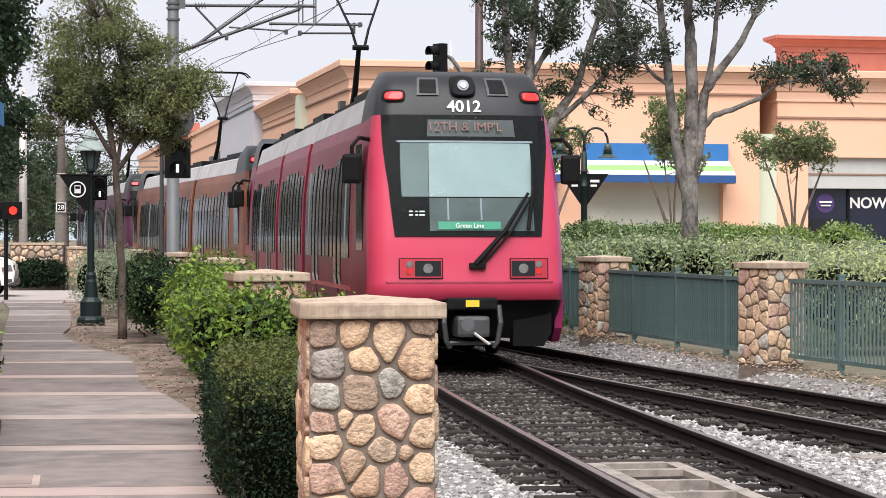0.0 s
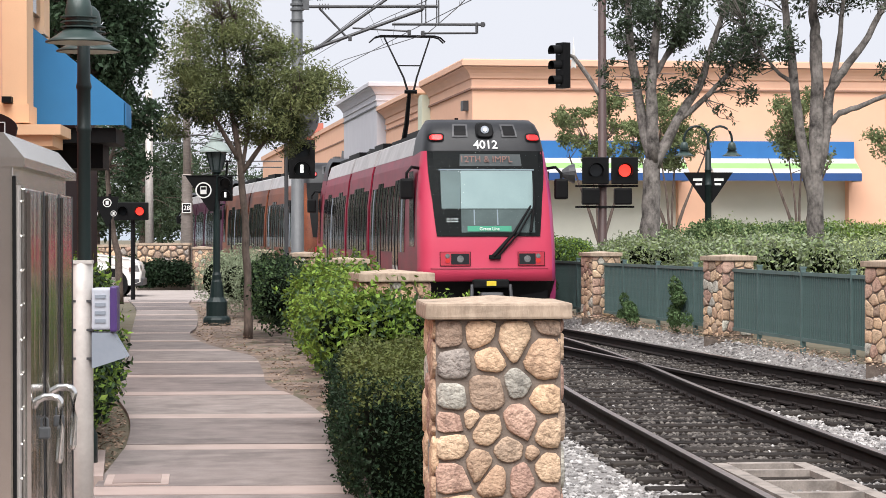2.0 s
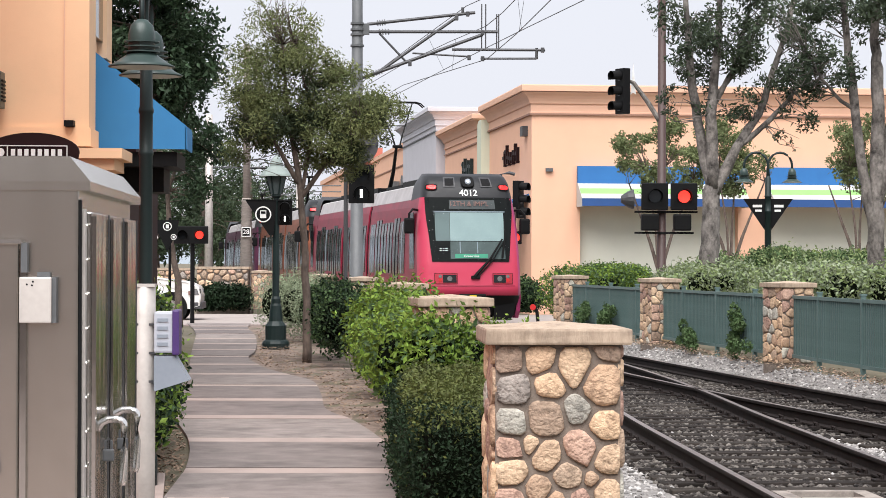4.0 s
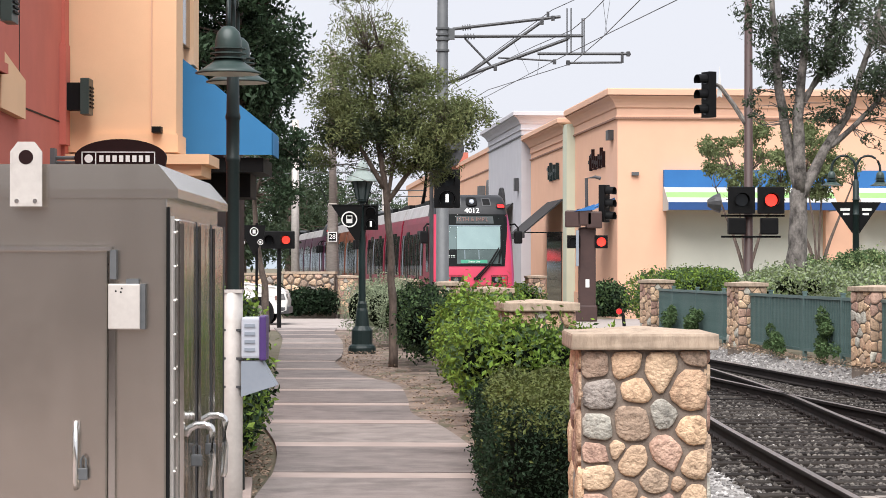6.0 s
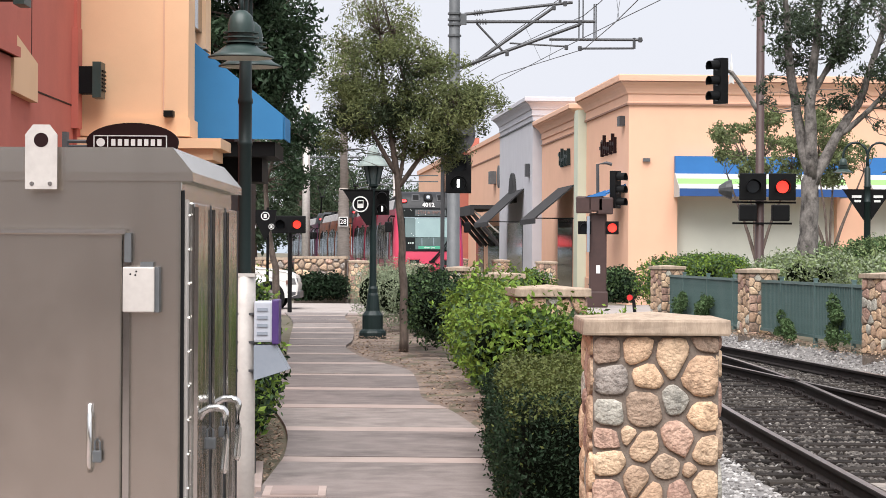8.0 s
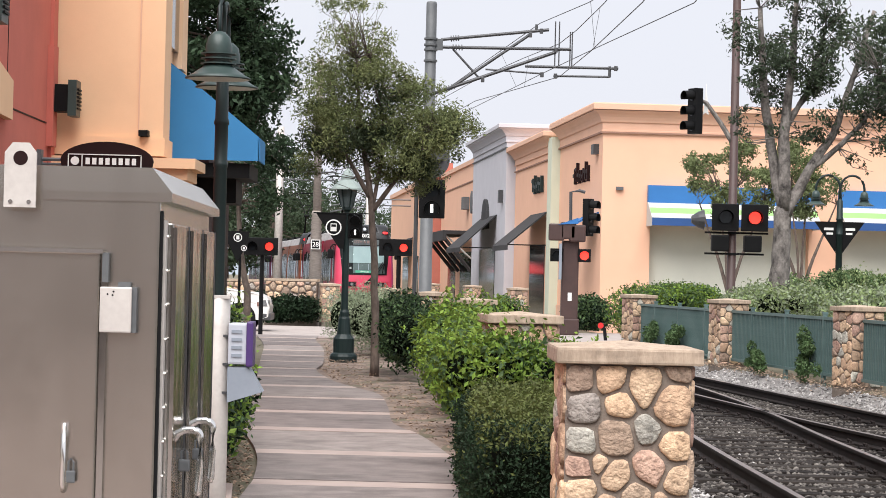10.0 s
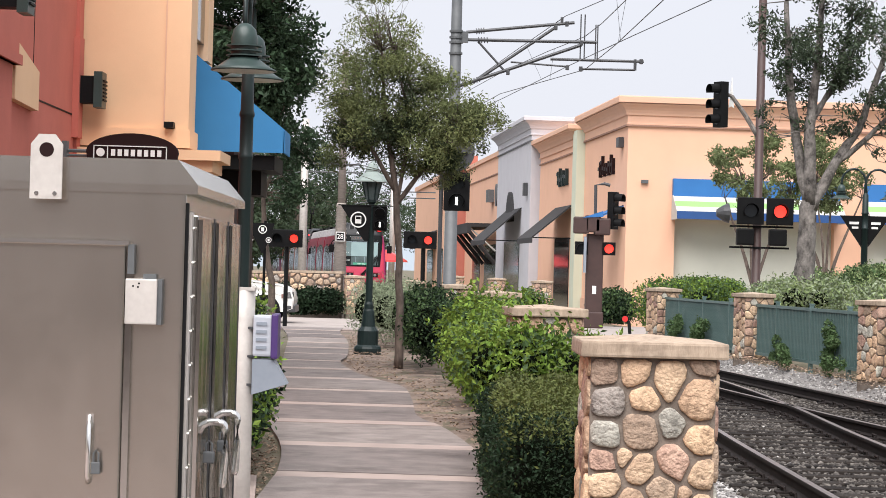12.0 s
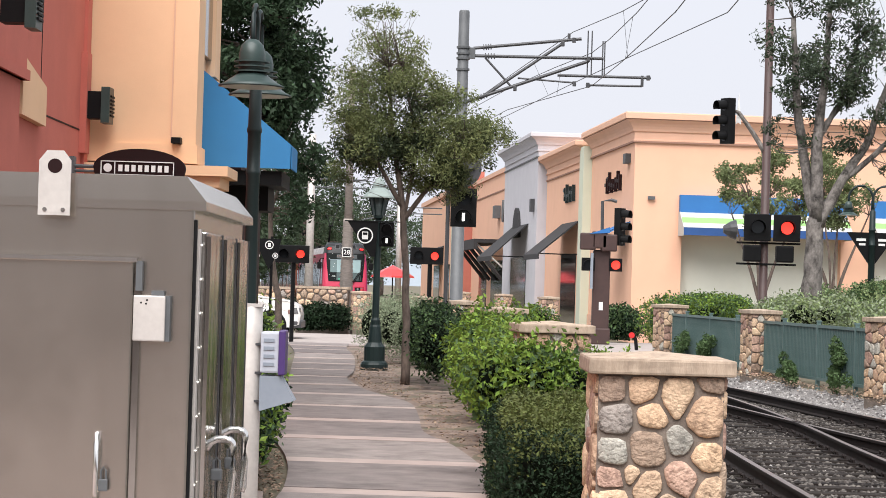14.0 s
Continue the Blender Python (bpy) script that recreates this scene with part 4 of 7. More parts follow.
def cab_end(car, far, body_mat, detail):
    """One cab: shell, shroud, windscreen and what belongs to it. far: at the other end of the car."""
    m = pose(0, CAR_LEN, 0, 0, 0, 180) if far else Matrix()
    us = [-1, -0.965, -0.93, -0.88, -0.82, -0.6, -0.3, 0, 0.3, 0.6, 0.82, 0.88, 0.93, 0.965, 1]
    bm = bmesh.new()
    rows = []
    for z, w in zip(NOSE_Z, NOSE_W):
        side = float(np.interp(z, NOSE_Z, NOSE_W))
        r = [bm.verts.new((-side, 2.4, z))] + [bm.verts.new(nose(u, z)) for u in us] + [bm.verts.new((side, 2.4, z))]
        rows.append(r)
    for k, (r, s) in enumerate(zip(rows, rows[1:])):
        for i in range(len(r) - 1):
            f = bm.faces.new((r[i], r[i + 1], s[i + 1], s[i]))
            f.smooth = True
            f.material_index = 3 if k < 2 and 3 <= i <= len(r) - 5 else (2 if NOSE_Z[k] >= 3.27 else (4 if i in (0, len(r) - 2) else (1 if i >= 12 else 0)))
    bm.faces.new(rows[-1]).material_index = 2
    # second slot: right flank with the reflection in its colour
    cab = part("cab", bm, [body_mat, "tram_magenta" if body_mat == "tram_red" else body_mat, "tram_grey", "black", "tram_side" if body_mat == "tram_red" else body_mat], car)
    cab.matrix_basis = m

    def add(name, bmx, mat, parent=cab, label="", smooth=False):
        return part(name, bmx, mat, parent, label, smooth)
    # windscreen: black border, cab blind behind, clear pane in front
    add("screen_border", nose_patch(bmesh.new(), -0.755, 0.745, 1.69, 3.27, 0.016, 28, 12, taper=(-0.905, 0.905)), "black", label="black windscreen border")
    if detail:
        add("blind", nose_patch(bmesh.new(), -0.40, 0.675, 2.20, 2.90, 0.022, taper=(-0.405, 0.70)), "shade_screen", label="pale cab blind")
        add("side_blind", nose_patch(bmesh.new(), -0.68, -0.405, 2.20, 2.90, 0.020, taper=(-0.71, -0.41)), "blind_dim")
        add("blind_rail", nose_patch(bmesh.new(), -0.745, 0.735, 2.905, 2.93, 0.03, 12, 1), "plastic_grey")
        add("cab_interior", nose_patch(bmesh.new(), -0.40, 0.675, 1.76, 2.185, 0.018), "interior_pale")
        for u in (-0.22, 0.12):
            add("cab_strut", nose_patch(bmesh.new(), u, u + 0.018, 1.90, 2.18, 0.021, 1, 3), "plastic_grey")
        for z in (1.955, 2.0):
            for u0, u1 in ((-0.61, -0.57), (-0.545, -0.52), (-0.505, -0.45)):
                add("notice_bar", nose_patch(bmesh.new(), u0, u1, z, z + 0.018, 0.022, 1, 1), "white")
        add("line_sign", nose_patch(bmesh.new(), -0.33, 0.34, 1.765, 1.895, 0.026), "interior_pale", label="route board with white lettering")
        add("line_panel", nose_patch(bmesh.new(), -0.315, 0.325, 1.78, 1.88, 0.030), "sign_green", label="green route panel")
        text("line_name", "Green Line", 0.085, "white", cab, pose(0.0, 0.160, 1.83, 76, 0, 0), 0.003)
        add("destination_box", nose_patch(bmesh.new(), -0.42, 0.55, 2.985, 3.205, 0.020, nz=1), "galv_dark")
        text("destination", "12TH & IMP'L", 0.178, "led_amber", cab, pose(-0.01, 0.525, 3.155, 75, 0, 0), 0.004, "dim amber destination lettering")
        add("clear_pane", nose_patch(bmesh.new(), -0.745, 0.735, 1.70, 3.26, 0.05, 28, 10, taper=(-0.895, 0.895)), "pane", label="clear windscreen pane").visible_shadow = False
        # wiper
        bm = bmesh.new()
        tube(bm, [nose(0.05, 1.32, 0.04), nose(0.35, 1.75, 0.09), nose(0.62, 2.25, 0.10)], [0.045, 0.03, 0.02], 6)
        tube(bm, [nose(0.12, 1.32, 0.04), nose(0.42, 1.75, 0.09), nose(0.66, 2.22, 0.10)], 0.018, 6)
        wp = add("wiper", bm, "rubber", label="black windscreen wiper")
        bm = bmesh.new()
        tube(bm, [nose(0.60, 1.78, 0.085), nose(0.68, 2.3, 0.09), nose(0.70, 2.75, 0.08)], [0.028, 0.026, 0.01], 6)
        part("blade", bm, "rubber", wp)
        add("wiper_foot", boxes((-0.02, 0.2, 0.05, 0.16, 1.26, 1.34, 0.015)), "rubber")
    # shroud furniture
    for s in (-1, 1):
        lam = add("tail_lamp", nose_pill(s * 0.80, 3.50, 0.115, 0.075, 0.03), "black")
        part("lens", nose_pill(s * 0.80, 3.50, 0.09, 0.05, 0.055), "red_lens", lam, "lit red lens")
        vt = add("vent", nose_patch(bmesh.new(), s * 0.42 - 0.13, s * 0.42 + 0.13, 3.51, 3.73, 0.02, 6, 9), "galv_dark")
        part("vent_mesh", nose_patch(bmesh.new(), s * 0.42 - 0.10, s * 0.42 + 0.10, 3.535, 3.705, 0.03, 6, 8), "black", vt)
        # head and brake lamp clusters
        u0, u1 = (-0.72, -0.28) if s < 0 else (0.40, 0.80)
        lc = add("lamp_unit", nose_patch(bmesh.new(), u0, u1, 1.13, 1.40, 0.012, 6, 3), "black")
        part("surround", nose_patch(bmesh.new(), u0 + 0.010, u1 - 0.010, 1.140, 1.390, 0.018, 6, 3), "tram_bright", lc)
        a, b = (u0 + 0.19, u1 - 0.05) if s < 0 else (u0 + 0.05, u1 - 0.17)
        part("lamp_glass", nose_patch(bmesh.new(), a - 0.03, b + 0.03, 1.165, 1.365, 0.026, 4, 3), "glass_side", lc)
        part("reflector", disc(bmesh.new(), nose((a + b) / 2, 1.265, 0.034), 0.065, 16), "lens_clear", lc)
        for q, mt in ((0.045, "car_red"), (0.045, "lens_clear")):
            uu = u0 + 0.11 if s < 0 else u1 - 0.10
            zz = 1.32 if mt == "lens_clear" else 1.23
            part("marker", disc(bmesh.new(), nose(uu, zz, 0.03), q, 14), mt, lc)
        # mirror on an arm
        bm = bmesh.new()
        tube(bm, [(s * 1.24, 0.98, 3.0), (s * 1.4, 0.86, 3.02), (s * 1.5, 0.8, 2.9), (s * 1.5, 0.8, 2.75)], 0.03, 6)
        ar = add("mirror_arm", bm, "black")
        bm = bmesh.new()
        box(bm, s * 1.5 - 0.13, s * 1.5 + 0.13, 0.72, 0.9, 2.40, 2.80, 0.05)
        part("mirror", bm, "black", ar, "black wing mirror housing")
        # side cab window
        bm = bmesh.new()
        prism(bm, [(1.05, 1.5), (1.75, 1.5), (1.75, 2.95), (1.2, 2.95)], s * 1.318, s * 1.334, plane="yz")
        add("cab_window", bm, "glass_dark")
    hl = add("head_lamp", nose_pill(0, 3.63, 0.155, 0.135, 0.07), "black")
    part("reflector", disc(bmesh.new(), nose(0, 3.63, 0.11), 0.078, 20, axis=(0, -1, 0.35)), "plastic_grey", hl)
    part("bulb", disc(bmesh.new(), nose(0, 3.63, 0.13), 0.04, 14, axis=(0, -1, 0.35)), "lens_clear", hl)
    add("waist_line", nose_patch(bmesh.new(), -0.97, 0.97, 1.075, 1.092, 0.008, 14, 1), "tram_side")
    if detail:
        text("fleet_number", "4012", 0.235, "white", cab, pose(0.0, 0.650, 3.435, 68, 0, 0), 0.004, "white fleet number", bold=0.0035)
        # coupler with its frame
        bm = bmesh.new()
        box(bm, -0.34, 0.34, -0.05, 0.4, 0.72, 0.88, 0.03)
        cp = add("coupler", bm, "rubber", label="black folded coupler with a yellow tag")
        part("tag", boxes((-0.09, 0.09, -0.062, -0.05, 0.76, 0.85)), "yellow", cp)
        bm = bmesh.new()
        for a in ((-0.36, 0.26), (0.36, 0.26)):
            tube(bm, [(a[0], 0.0, 0.78), (a[0] * 1.05, -0.05, 0.55), (a[0] * 0.95, -0.02, 0.3), (a[0] * 0.8, 0.0, 0.22)], 0.035, 6)
        tube(bm, [(-0.3, -0.02, 0.28), (0.3, -0.02, 0.28)], 0.03, 6)
        part("coupler_frame", bm, "galv_dark", cp)
        bm = bmesh.new()
        box(bm, -0.22, 0.22, -0.16, 0.3, 0.36, 0.64, 0.05)
        part("coupler_head", bm, "galv_dark", cp)
        bm = bmesh.new()
        disc(bm, (-0.08, -0.165, 0.53), 0.09, 14, depth=0.06)
        part("coupler_cone", bm, "galv", cp)
        bm = bmesh.new()
        tube(bm, [(0.0, -0.18, 0.42), (0.2, -0.22, 0.27)], 0.02, 6)
        part("coupler_lever", bm, "plate_pale", cp)
        for s in (-1, 1):
            bm = bmesh.new()
            prism(bm, [(s * 0.62, 0.83), (s * 1.14, 0.83), (s * 1.14, 0.40), (s * 1.04, 0.22), (s * 0.62, 0.22)], 0.34, 0.6)
            add("skirt", bm, "black")
            bm = bmesh.new()
            prism(bm, [(0.42, 0.86), (1.5, 0.86), (1.5, 0.26), (0.72, 0.26), (0.52, 0.45)], s * 1.22, s * 1.325, plane="yz")
            add("corner_panel", bm, "tram_magenta" if s > 0 else "tram_red")
    return cab


def pantograph(car, y):
    bm = bmesh.new()
    tube(bm, [(-0.03, y + 1.5, 3.85), (-0.03, y + 0.6, 4.45), (-0.03, y, 5.22)], [0.075, 0.06, 0.045], 8)
    for s in (-1, 1):
        tube(bm, [(s * 0.07, y, 5.20), (s * 0.16, y + 0.1, 5.55), (s * 0.56, y + 0.7, 6.56)], [0.028, 0.024, 0.02], 6)
    tube(bm, [(-0.15, y, 5.20), (0.15, y, 5.20)], 0.05, 6)
    tube(bm, [(-0.27, y + 0.27, 5.85), (0.27, y + 0.27, 5.85)], 0.016, 6)
    pg = part("pantograph", bm, "black", car, "raised dark pantograph with a flat collector head")
    bm = bmesh.new()
    for d in (-0.16, 0.16):
        tube(bm, [(-0.92, y + 0.7 + d, 6.45), (-0.8, y + 0.7 + d, 6.56), (-0.66, y + 0.7 + d, 6.6), (0.66, y + 0.7 + d, 6.6), (0.8, y + 0.7 + d, 6.56), (0.92, y + 0.7 + d, 6.45)], 0.02, 6)
    for x in (-0.62, 0.62):
        tube(bm, [(x, y + 0.54, 6.59), (x, y + 0.86, 6.59)], 0.018, 6)
    part("collector", bm, "black", pg)
    part("foot", boxes((-0.6, 0.6, y - 0.2, y + 1.8, 3.74, 3.9)), "galv_dark", pg)


def tram_car(kind):
    label = {"red": "red light-rail car with side shade put into a darker red and a dark roof shroud", "orange": "light-rail car wrapped in an orange and maroon advert",
             "purple": "light-rail car wrapped in a purple and maroon advert"}[kind]
    car = thing("tram_car", label=label, category="tram", group="train cars")
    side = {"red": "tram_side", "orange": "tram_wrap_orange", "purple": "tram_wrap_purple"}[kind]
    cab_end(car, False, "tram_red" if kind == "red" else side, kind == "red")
    cab_end(car, True, side, False)
    prof = [(1.20, 0.34), (1.31, 0.84), (1.325, 1.1), (1.325, 1.7), (1.30, 2.4), (1.22, 3.1), (1.17, 3.3)]
    mods = [(2.4, 9.3), (9.75, 14.85), (15.3, 22.2)]
    for k, (a, b) in enumerate(mods):
        bm = bmesh.new()
        prism(bm, [(x, z) for x, z in prof] + [(-x, z) for x, z in prof[::-1]], a, b)
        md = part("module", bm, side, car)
        # pale sloping roof edge and dark roof gear
        for s in (-1, 1):
            bm = bmesh.new()
            prism(bm, [(s * 1.175, 3.3), (s * 1.06, 3.66), (s * 0.98, 3.7), (s * 0.95, 3.3)], a + 0.02, b - 0.02)
            part("roof_edge", bm, "roof_white", md, "whitish roof edge")
        part("roof", boxes((-0.97, 0.97, a, b, 3.28, 3.62)), "tram_grey", md)
        part("roof_gear", boxes((-0.9, 0.9, a + 0.5, a + (b - a) * 0.47, 3.62, 3.86), (-0.85, 0.85, a + (b - a) * 0.53, b - 0.4, 3.62, 3.82)), "black", md)
        part("skirt_line", boxes((-1.33, 1.33, a + 0.01, b - 0.01, 0.34, 0.42)), "black", md)
        # windows and doors, each a panel on the side
        n = 6 if k != 1 else 4
        for s in (-1, 1):
            for i in range(n):
                y0 = a + 0.25 + i * (b - a - 0.4) / n
                y1 = y0 + (b - a - 0.4) / n - 0.16
                door = i in ((1, 4) if k != 1 else (1, 2))
                z0, z1 = (0.62, 2.85) if door else (1.38, 2.75)
                bm = bmesh.new()
                def xs(z):
                    return float(np.interp(z, [q[1] for q in prof], [q[0] for q in prof]))
                zs = [z0, 1.7, 2.4, z1] if not door else [z0, 1.1, 1.7, 2.4, z1]
                poly = [(s * (xs(z) + 0.014), z) for z in zs] + [(s * (xs(z) - 0.01), z) for z in zs[::-1]]
                prism(bm, poly, y0, y1)
                w = part("door" if door else "window", bm, "glass_side", md)
                bm = bmesh.new()
                yy = (y0 + y1) / 2
                prism(bm, [(s * (xs(z) + 0.024), z) for z in zs] + [(s * (xs(z)), z) for z in zs[::-1]], yy - 0.03, yy + 0.03)
                if door:
                    prism(bm, [(s * (xs(z) + 0.022), z) for z in (z0, z1)] + [(s * xs(z), z) for z in (z1, z0)], y0 - 0.05, y0 - 0.015)
                part("frame", bm, "plastic_grey" if (i + k) % 5 == 0 else "black", w)
            part("lower_stripe", boxes((s * 1.328 - 0.006, s * 1.328 + 0.006, a + 0.1, b - 0.1, 0.92, 0.98)), "tram_bright", md)
    for a, b in ((9.3, 9.75), (14.85, 15.3)):
        bm = bmesh.new()
        prism(bm, [(x - 0.07, z) for x, z in prof] + [(-x + 0.07, z) for x, z in prof[::-1]], a, b)
        for i in range(3):
            y = a + 0.06 + i * 0.14
            prism(bm, [(x - 0.03, z) for x, z in prof] + [(-x + 0.03, z) for x, z in prof[::-1]], y, y + 0.05)
        part("bellows", bm, "rubber", car, "black folding bellows")
    # bogies
    for y in (3.6, 12.3, 21.0):
        bg = part("bogie", boxes((-1.05, 1.05, y - 1.2, y + 1.2, 0.24, 0.5)), "black", car)
        for dy in (-0.9, 0.9):
            for s in (-1, 1):
                bm = bmesh.new()
                disc(bm, (s * 0.80, y + dy, 0.33), 0.33, 20, axis=(s, 0, 0), depth=0.11)
                part("wheel", bm, "rail_side", bg)
    pantograph(car, 12.3)
    return car


arc = [0.0]
for a_, b_ in zip(TRACK, TRACK[1:]):
    arc.append(arc[-1] + (b_ - a_).length)


def on_track(s):
    return Vector((np.interp(s, arc, [p.x for p in TRACK]), np.interp(s, arc, [p.y for p in TRACK]), RAIL_Z))


TAIL_Y = [(0, 29.6), (1, 35.0), (2.5, 46.1), (5, 63.8), (7.5, 80.6), (10, 100.4), (11, 109), (14, 131)]


def train_s(t):
    y = np.interp(t, [p[0] for p in TAIL_Y], [p[1] for p in TAIL_Y])
    return float(np.interp(y, [p.y for p in TRACK], arc))


def car_pose(s):
    a, b = on_track(s + 3.6), on_track(s + 21.0)
    d = (b - a).normalized()
    p = a - d * 3.6
    return pose(p.x, p.y, p.z, 0, 0, math.degrees(math.atan2(-d.x, d.y)))


CARS = [tram_car(k) for k in ("red", "orange", "purple")]


# ---- stone pillars ----
def clip(poly, p, n):
    out = []
    for a, b in zip(poly, poly[1:] + poly[:1]):
        da, db = (a - p).dot(n), (b - p).dot(n)
        if da <= 0:
            out.append(a)
        if da * db < 0:
            out.append(a + (b - a) * (da / (da - db)))
    return out


def stone_cells(seeds, w, h, gap, sizes=None):
    """Rounded cells round the seeds in a w by h face."""
    cells = []
    for i, s in enumerate(seeds):
        poly = [Vector(q) for q in ((-w / 2, 0), (w / 2, 0), (w / 2, h), (-w / 2, h))]
        for j, o in enumerate(seeds):
            if i != j and (o - s).length < 0.5:
                wt = 0.5 if sizes is None else sizes[i] / (sizes[i] + sizes[j])
                poly = clip(poly, s + (o - s) * wt, (o - s).normalized())
        if len(poly) < 3:
            continue
        c = sum(poly, Vector((0, 0))) / len(poly)
        poly = [c + (q - c) * max(0.3, 1 - gap / max(0.02, (q - c).length)) * (0.93 + 0.10 * ((q.x * 977.0 + q.y * 631.0) % 1.0)) for q in poly]
        for _ in range(2):
            poly = [q for a, b in zip(poly, poly[1:] + poly[:1]) for q in (a * 0.84 + b * 0.16, a * 0.16 + b * 0.84)]
        if len(poly) > 18:
            poly = poly[::2]
        cells.append((c, poly))
    return cells


def stone_mesh(poly, c, rng, bulge):
    bm = bmesh.new()
    rings = []
    for k, d in ((1.0, -0.012), (0.985, 0.010), (0.88, bulge * 0.8), (0.55, bulge)):
        rings.append([bm.verts.new(((c.x + (q.x - c.x) * k), -d - (0.006 * rng.random() if d > 0 else 0), c.y + (q.y - c.y) * k)) for q in poly])
    n = len(poly)
    for a, b in zip(rings, rings[1:]):
        for i in range(n):
            f = bm.faces.new((a[i], a[(i + 1) % n], b[(i + 1) % n], b[i]))
            f.smooth = True
    f = bm.faces.new(rings[-1])
    f.smooth = True
    bmesh.ops.recalc_face_normals(bm, faces=bm.faces)
    return bm


FRONT_SIZE = {(0.51, 0.158): 1.45, (0.383, 0.092): 1.2, (0.24, 0.327): 1.3, (0.072, 0.07): 0.8, (0.172, 0.444): 0.6, (0.072, 0.464): 0.8, (0.465, 0.607): 0.55, (0.526, 0.031): 0.6,
              (0.408, 0.464): 1.2, (0.247, 0.495): 1.1, (0.393, 0.29): 0.9, (0.515, 0.362): 0.95, (0.092, 0.194): 1.1}
FRONT_SEEDS = [(0.072, 0.07, 5), (0.215, 0.065, 0), (0.383, 0.092, 1), (0.51, 0.158, 0), (0.092, 0.194, 2), (0.255, 0.173, 0), (0.393, 0.29, 4), (0.087, 0.342, 4),
               (0.24, 0.327, 5), (0.515, 0.362, 0), (0.072, 0.464, 3), (0.172, 0.444, 1), (0.247, 0.495, 1), (0.408, 0.464, 3), (0.541, 0.526, 1), (0.082, 0.571, 1),
               (0.347, 0.587, 5), (0.465, 0.607, 1), (0.531, 0.663, 1), (0.209, 0.658, 1), (0.082, 0.709, 3), (0.291, 0.719, 0), (0.403, 0.719, 3), (0.526, 0.031, 5)]


def stone_pillar(seed, at, turn, detailed, w=0.555, h=1.17, label="square pillar of rounded river stones in mortar with a concrete cap"):
    rng = random.Random(seed)
    p = thing("stone_pillar", (at[0], at[1], 0), turn, label, "pillar", "stone pillars")
    part("core", boxes((-w / 2, w / 2, -w / 2, w / 2, -0.3, h)), "mortar", p)
    for face in range(4):
        seeds, tones, sizes = [], [], []
        if detailed and face == 0:
            for x, y, tone in FRONT_SEEDS:
                seeds.append(Vector(((x - 0.3) * w / 0.6, h - 0.01 - y)))
                tones.append(tone)
                sizes.append(FRONT_SIZE.get((x, y), 1.0))
            lo = 0.37
        else:
            lo = h
        tries = 0
        while tries < 900:
            q = Vector((rng.uniform(-w / 2 + 0.03, w / 2 - 0.03), rng.uniform(-0.15, lo)))
            if all((q - s).length > 0.125 for s in seeds):
                seeds.append(q)
                tones.append(rng.choice((0, 0, 0, 1, 1, 1, 3, 3, 4, 5)))
                sizes.append(rng.uniform(0.78, 1.3))
            tries += 1
        m = pose(0, 0, 0, 0, 0, 90 * face) @ pose(0, -w / 2, 0)
        for (c, poly), tone in zip(stone_cells(seeds, w + 0.015, h, 0.009, sizes), tones):
            ob = part("stone", stone_mesh(poly, c, rng, rng.uniform(0.012, 0.024)), "stone_%d" % tone, p)
            ob.matrix_basis = m
    bm = bmesh.new()
    c = w / 2 + 0.05
    box(bm, -c, c, -c, c, h, h + 0.075, 0.012)
    v = [bm.verts.new(q) for q in ((-c + 0.02, -c + 0.02, h + 0.072), (c - 0.02, -c + 0.02, h + 0.072), (c - 0.02, c - 0.02, h + 0.072), (-c + 0.02, c - 0.02, h + 0.072), (0, 0, h + 0.102))]
    for i in range(4):
        bm.faces.new((v[i], v[(i + 1) % 4], v[4]))
    for vv in bm.verts:
        vv.co += Vector((noise.noise(vv.co * 9), noise.noise(vv.co * 9 + Vector((5, 5, 5))), 0.5 * noise.noise(vv.co * 7))) * 0.006
    part("cap", bm, "cap", p, "weathered buff concrete cap")
    return p


near_pillar = stone_pillar(1, (0.99, 10.62), 0.3, True, 0.575)
far_pillar = stone_pillar(2, (0.93, 19.4), 6.0, False)
ALL_PILLARS = [(0.86, 32.0, 5), (0.42, 44.0, 12), (-0.55, 54.0, 8), (7.45, 27.0, 24), (6.95, 35.0, 20), (6.1, 43.3, 14), (5.25, 52.0, 20),
               (3.55, 62.0 + 13, 8), (2.4, 88, 8), (0.95, 100, 8), (-2.65, 68.0 + 6, 10)]
for x, y, r in ALL_PILLARS:
    copy_thing(far_pillar, pose(x, y, 0, 0, 0, r + random.choice((0, 90, 180, 270))))


def stone_wall(a, b, h):
    """Low field-stone wall with a coping between pillars."""
    a, b = Vector((*a, 0)), Vector((*b, 0))
    d = b - a
    w = thing("stone_wall", (a.x, a.y, 0), math.degrees(math.atan2(d.y, d.x)), "low field-stone wall with a concrete coping", "wall", "stone walls")
    L = d.length
    part("core", boxes((0, L, -0.15, 0.15, -0.3, h)), "mortar", w)
    rng = random.Random(9)
    seeds, tr = [], 0
    while tr < 1500:
        q = Vector((rng.uniform(-L / 2, L / 2), rng.uniform(0, h)))
        if all((q - s).length > 0.19 for s in seeds):
            seeds.append(q)
        tr += 1
    for c, poly in stone_cells(seeds, L, h, 0.02):
        ob = part("stone", stone_mesh(poly, c, rng, 0.045), "stone_%d" % rng.choice((0, 1, 2, 5, 5, 3)), w)
        ob.matrix_basis = pose(L / 2, -0.15, 0)
    part("coping", boxes((-0.03, L + 0.03, -0.2, 0.2, h, h + 0.08)), "cap", w)


stone_wall((-4.75, 74.5), (-3.05, 74.2), 1.3)
stone_wall((-7.5, 75.0), (-4.9, 74.6), 1.25)


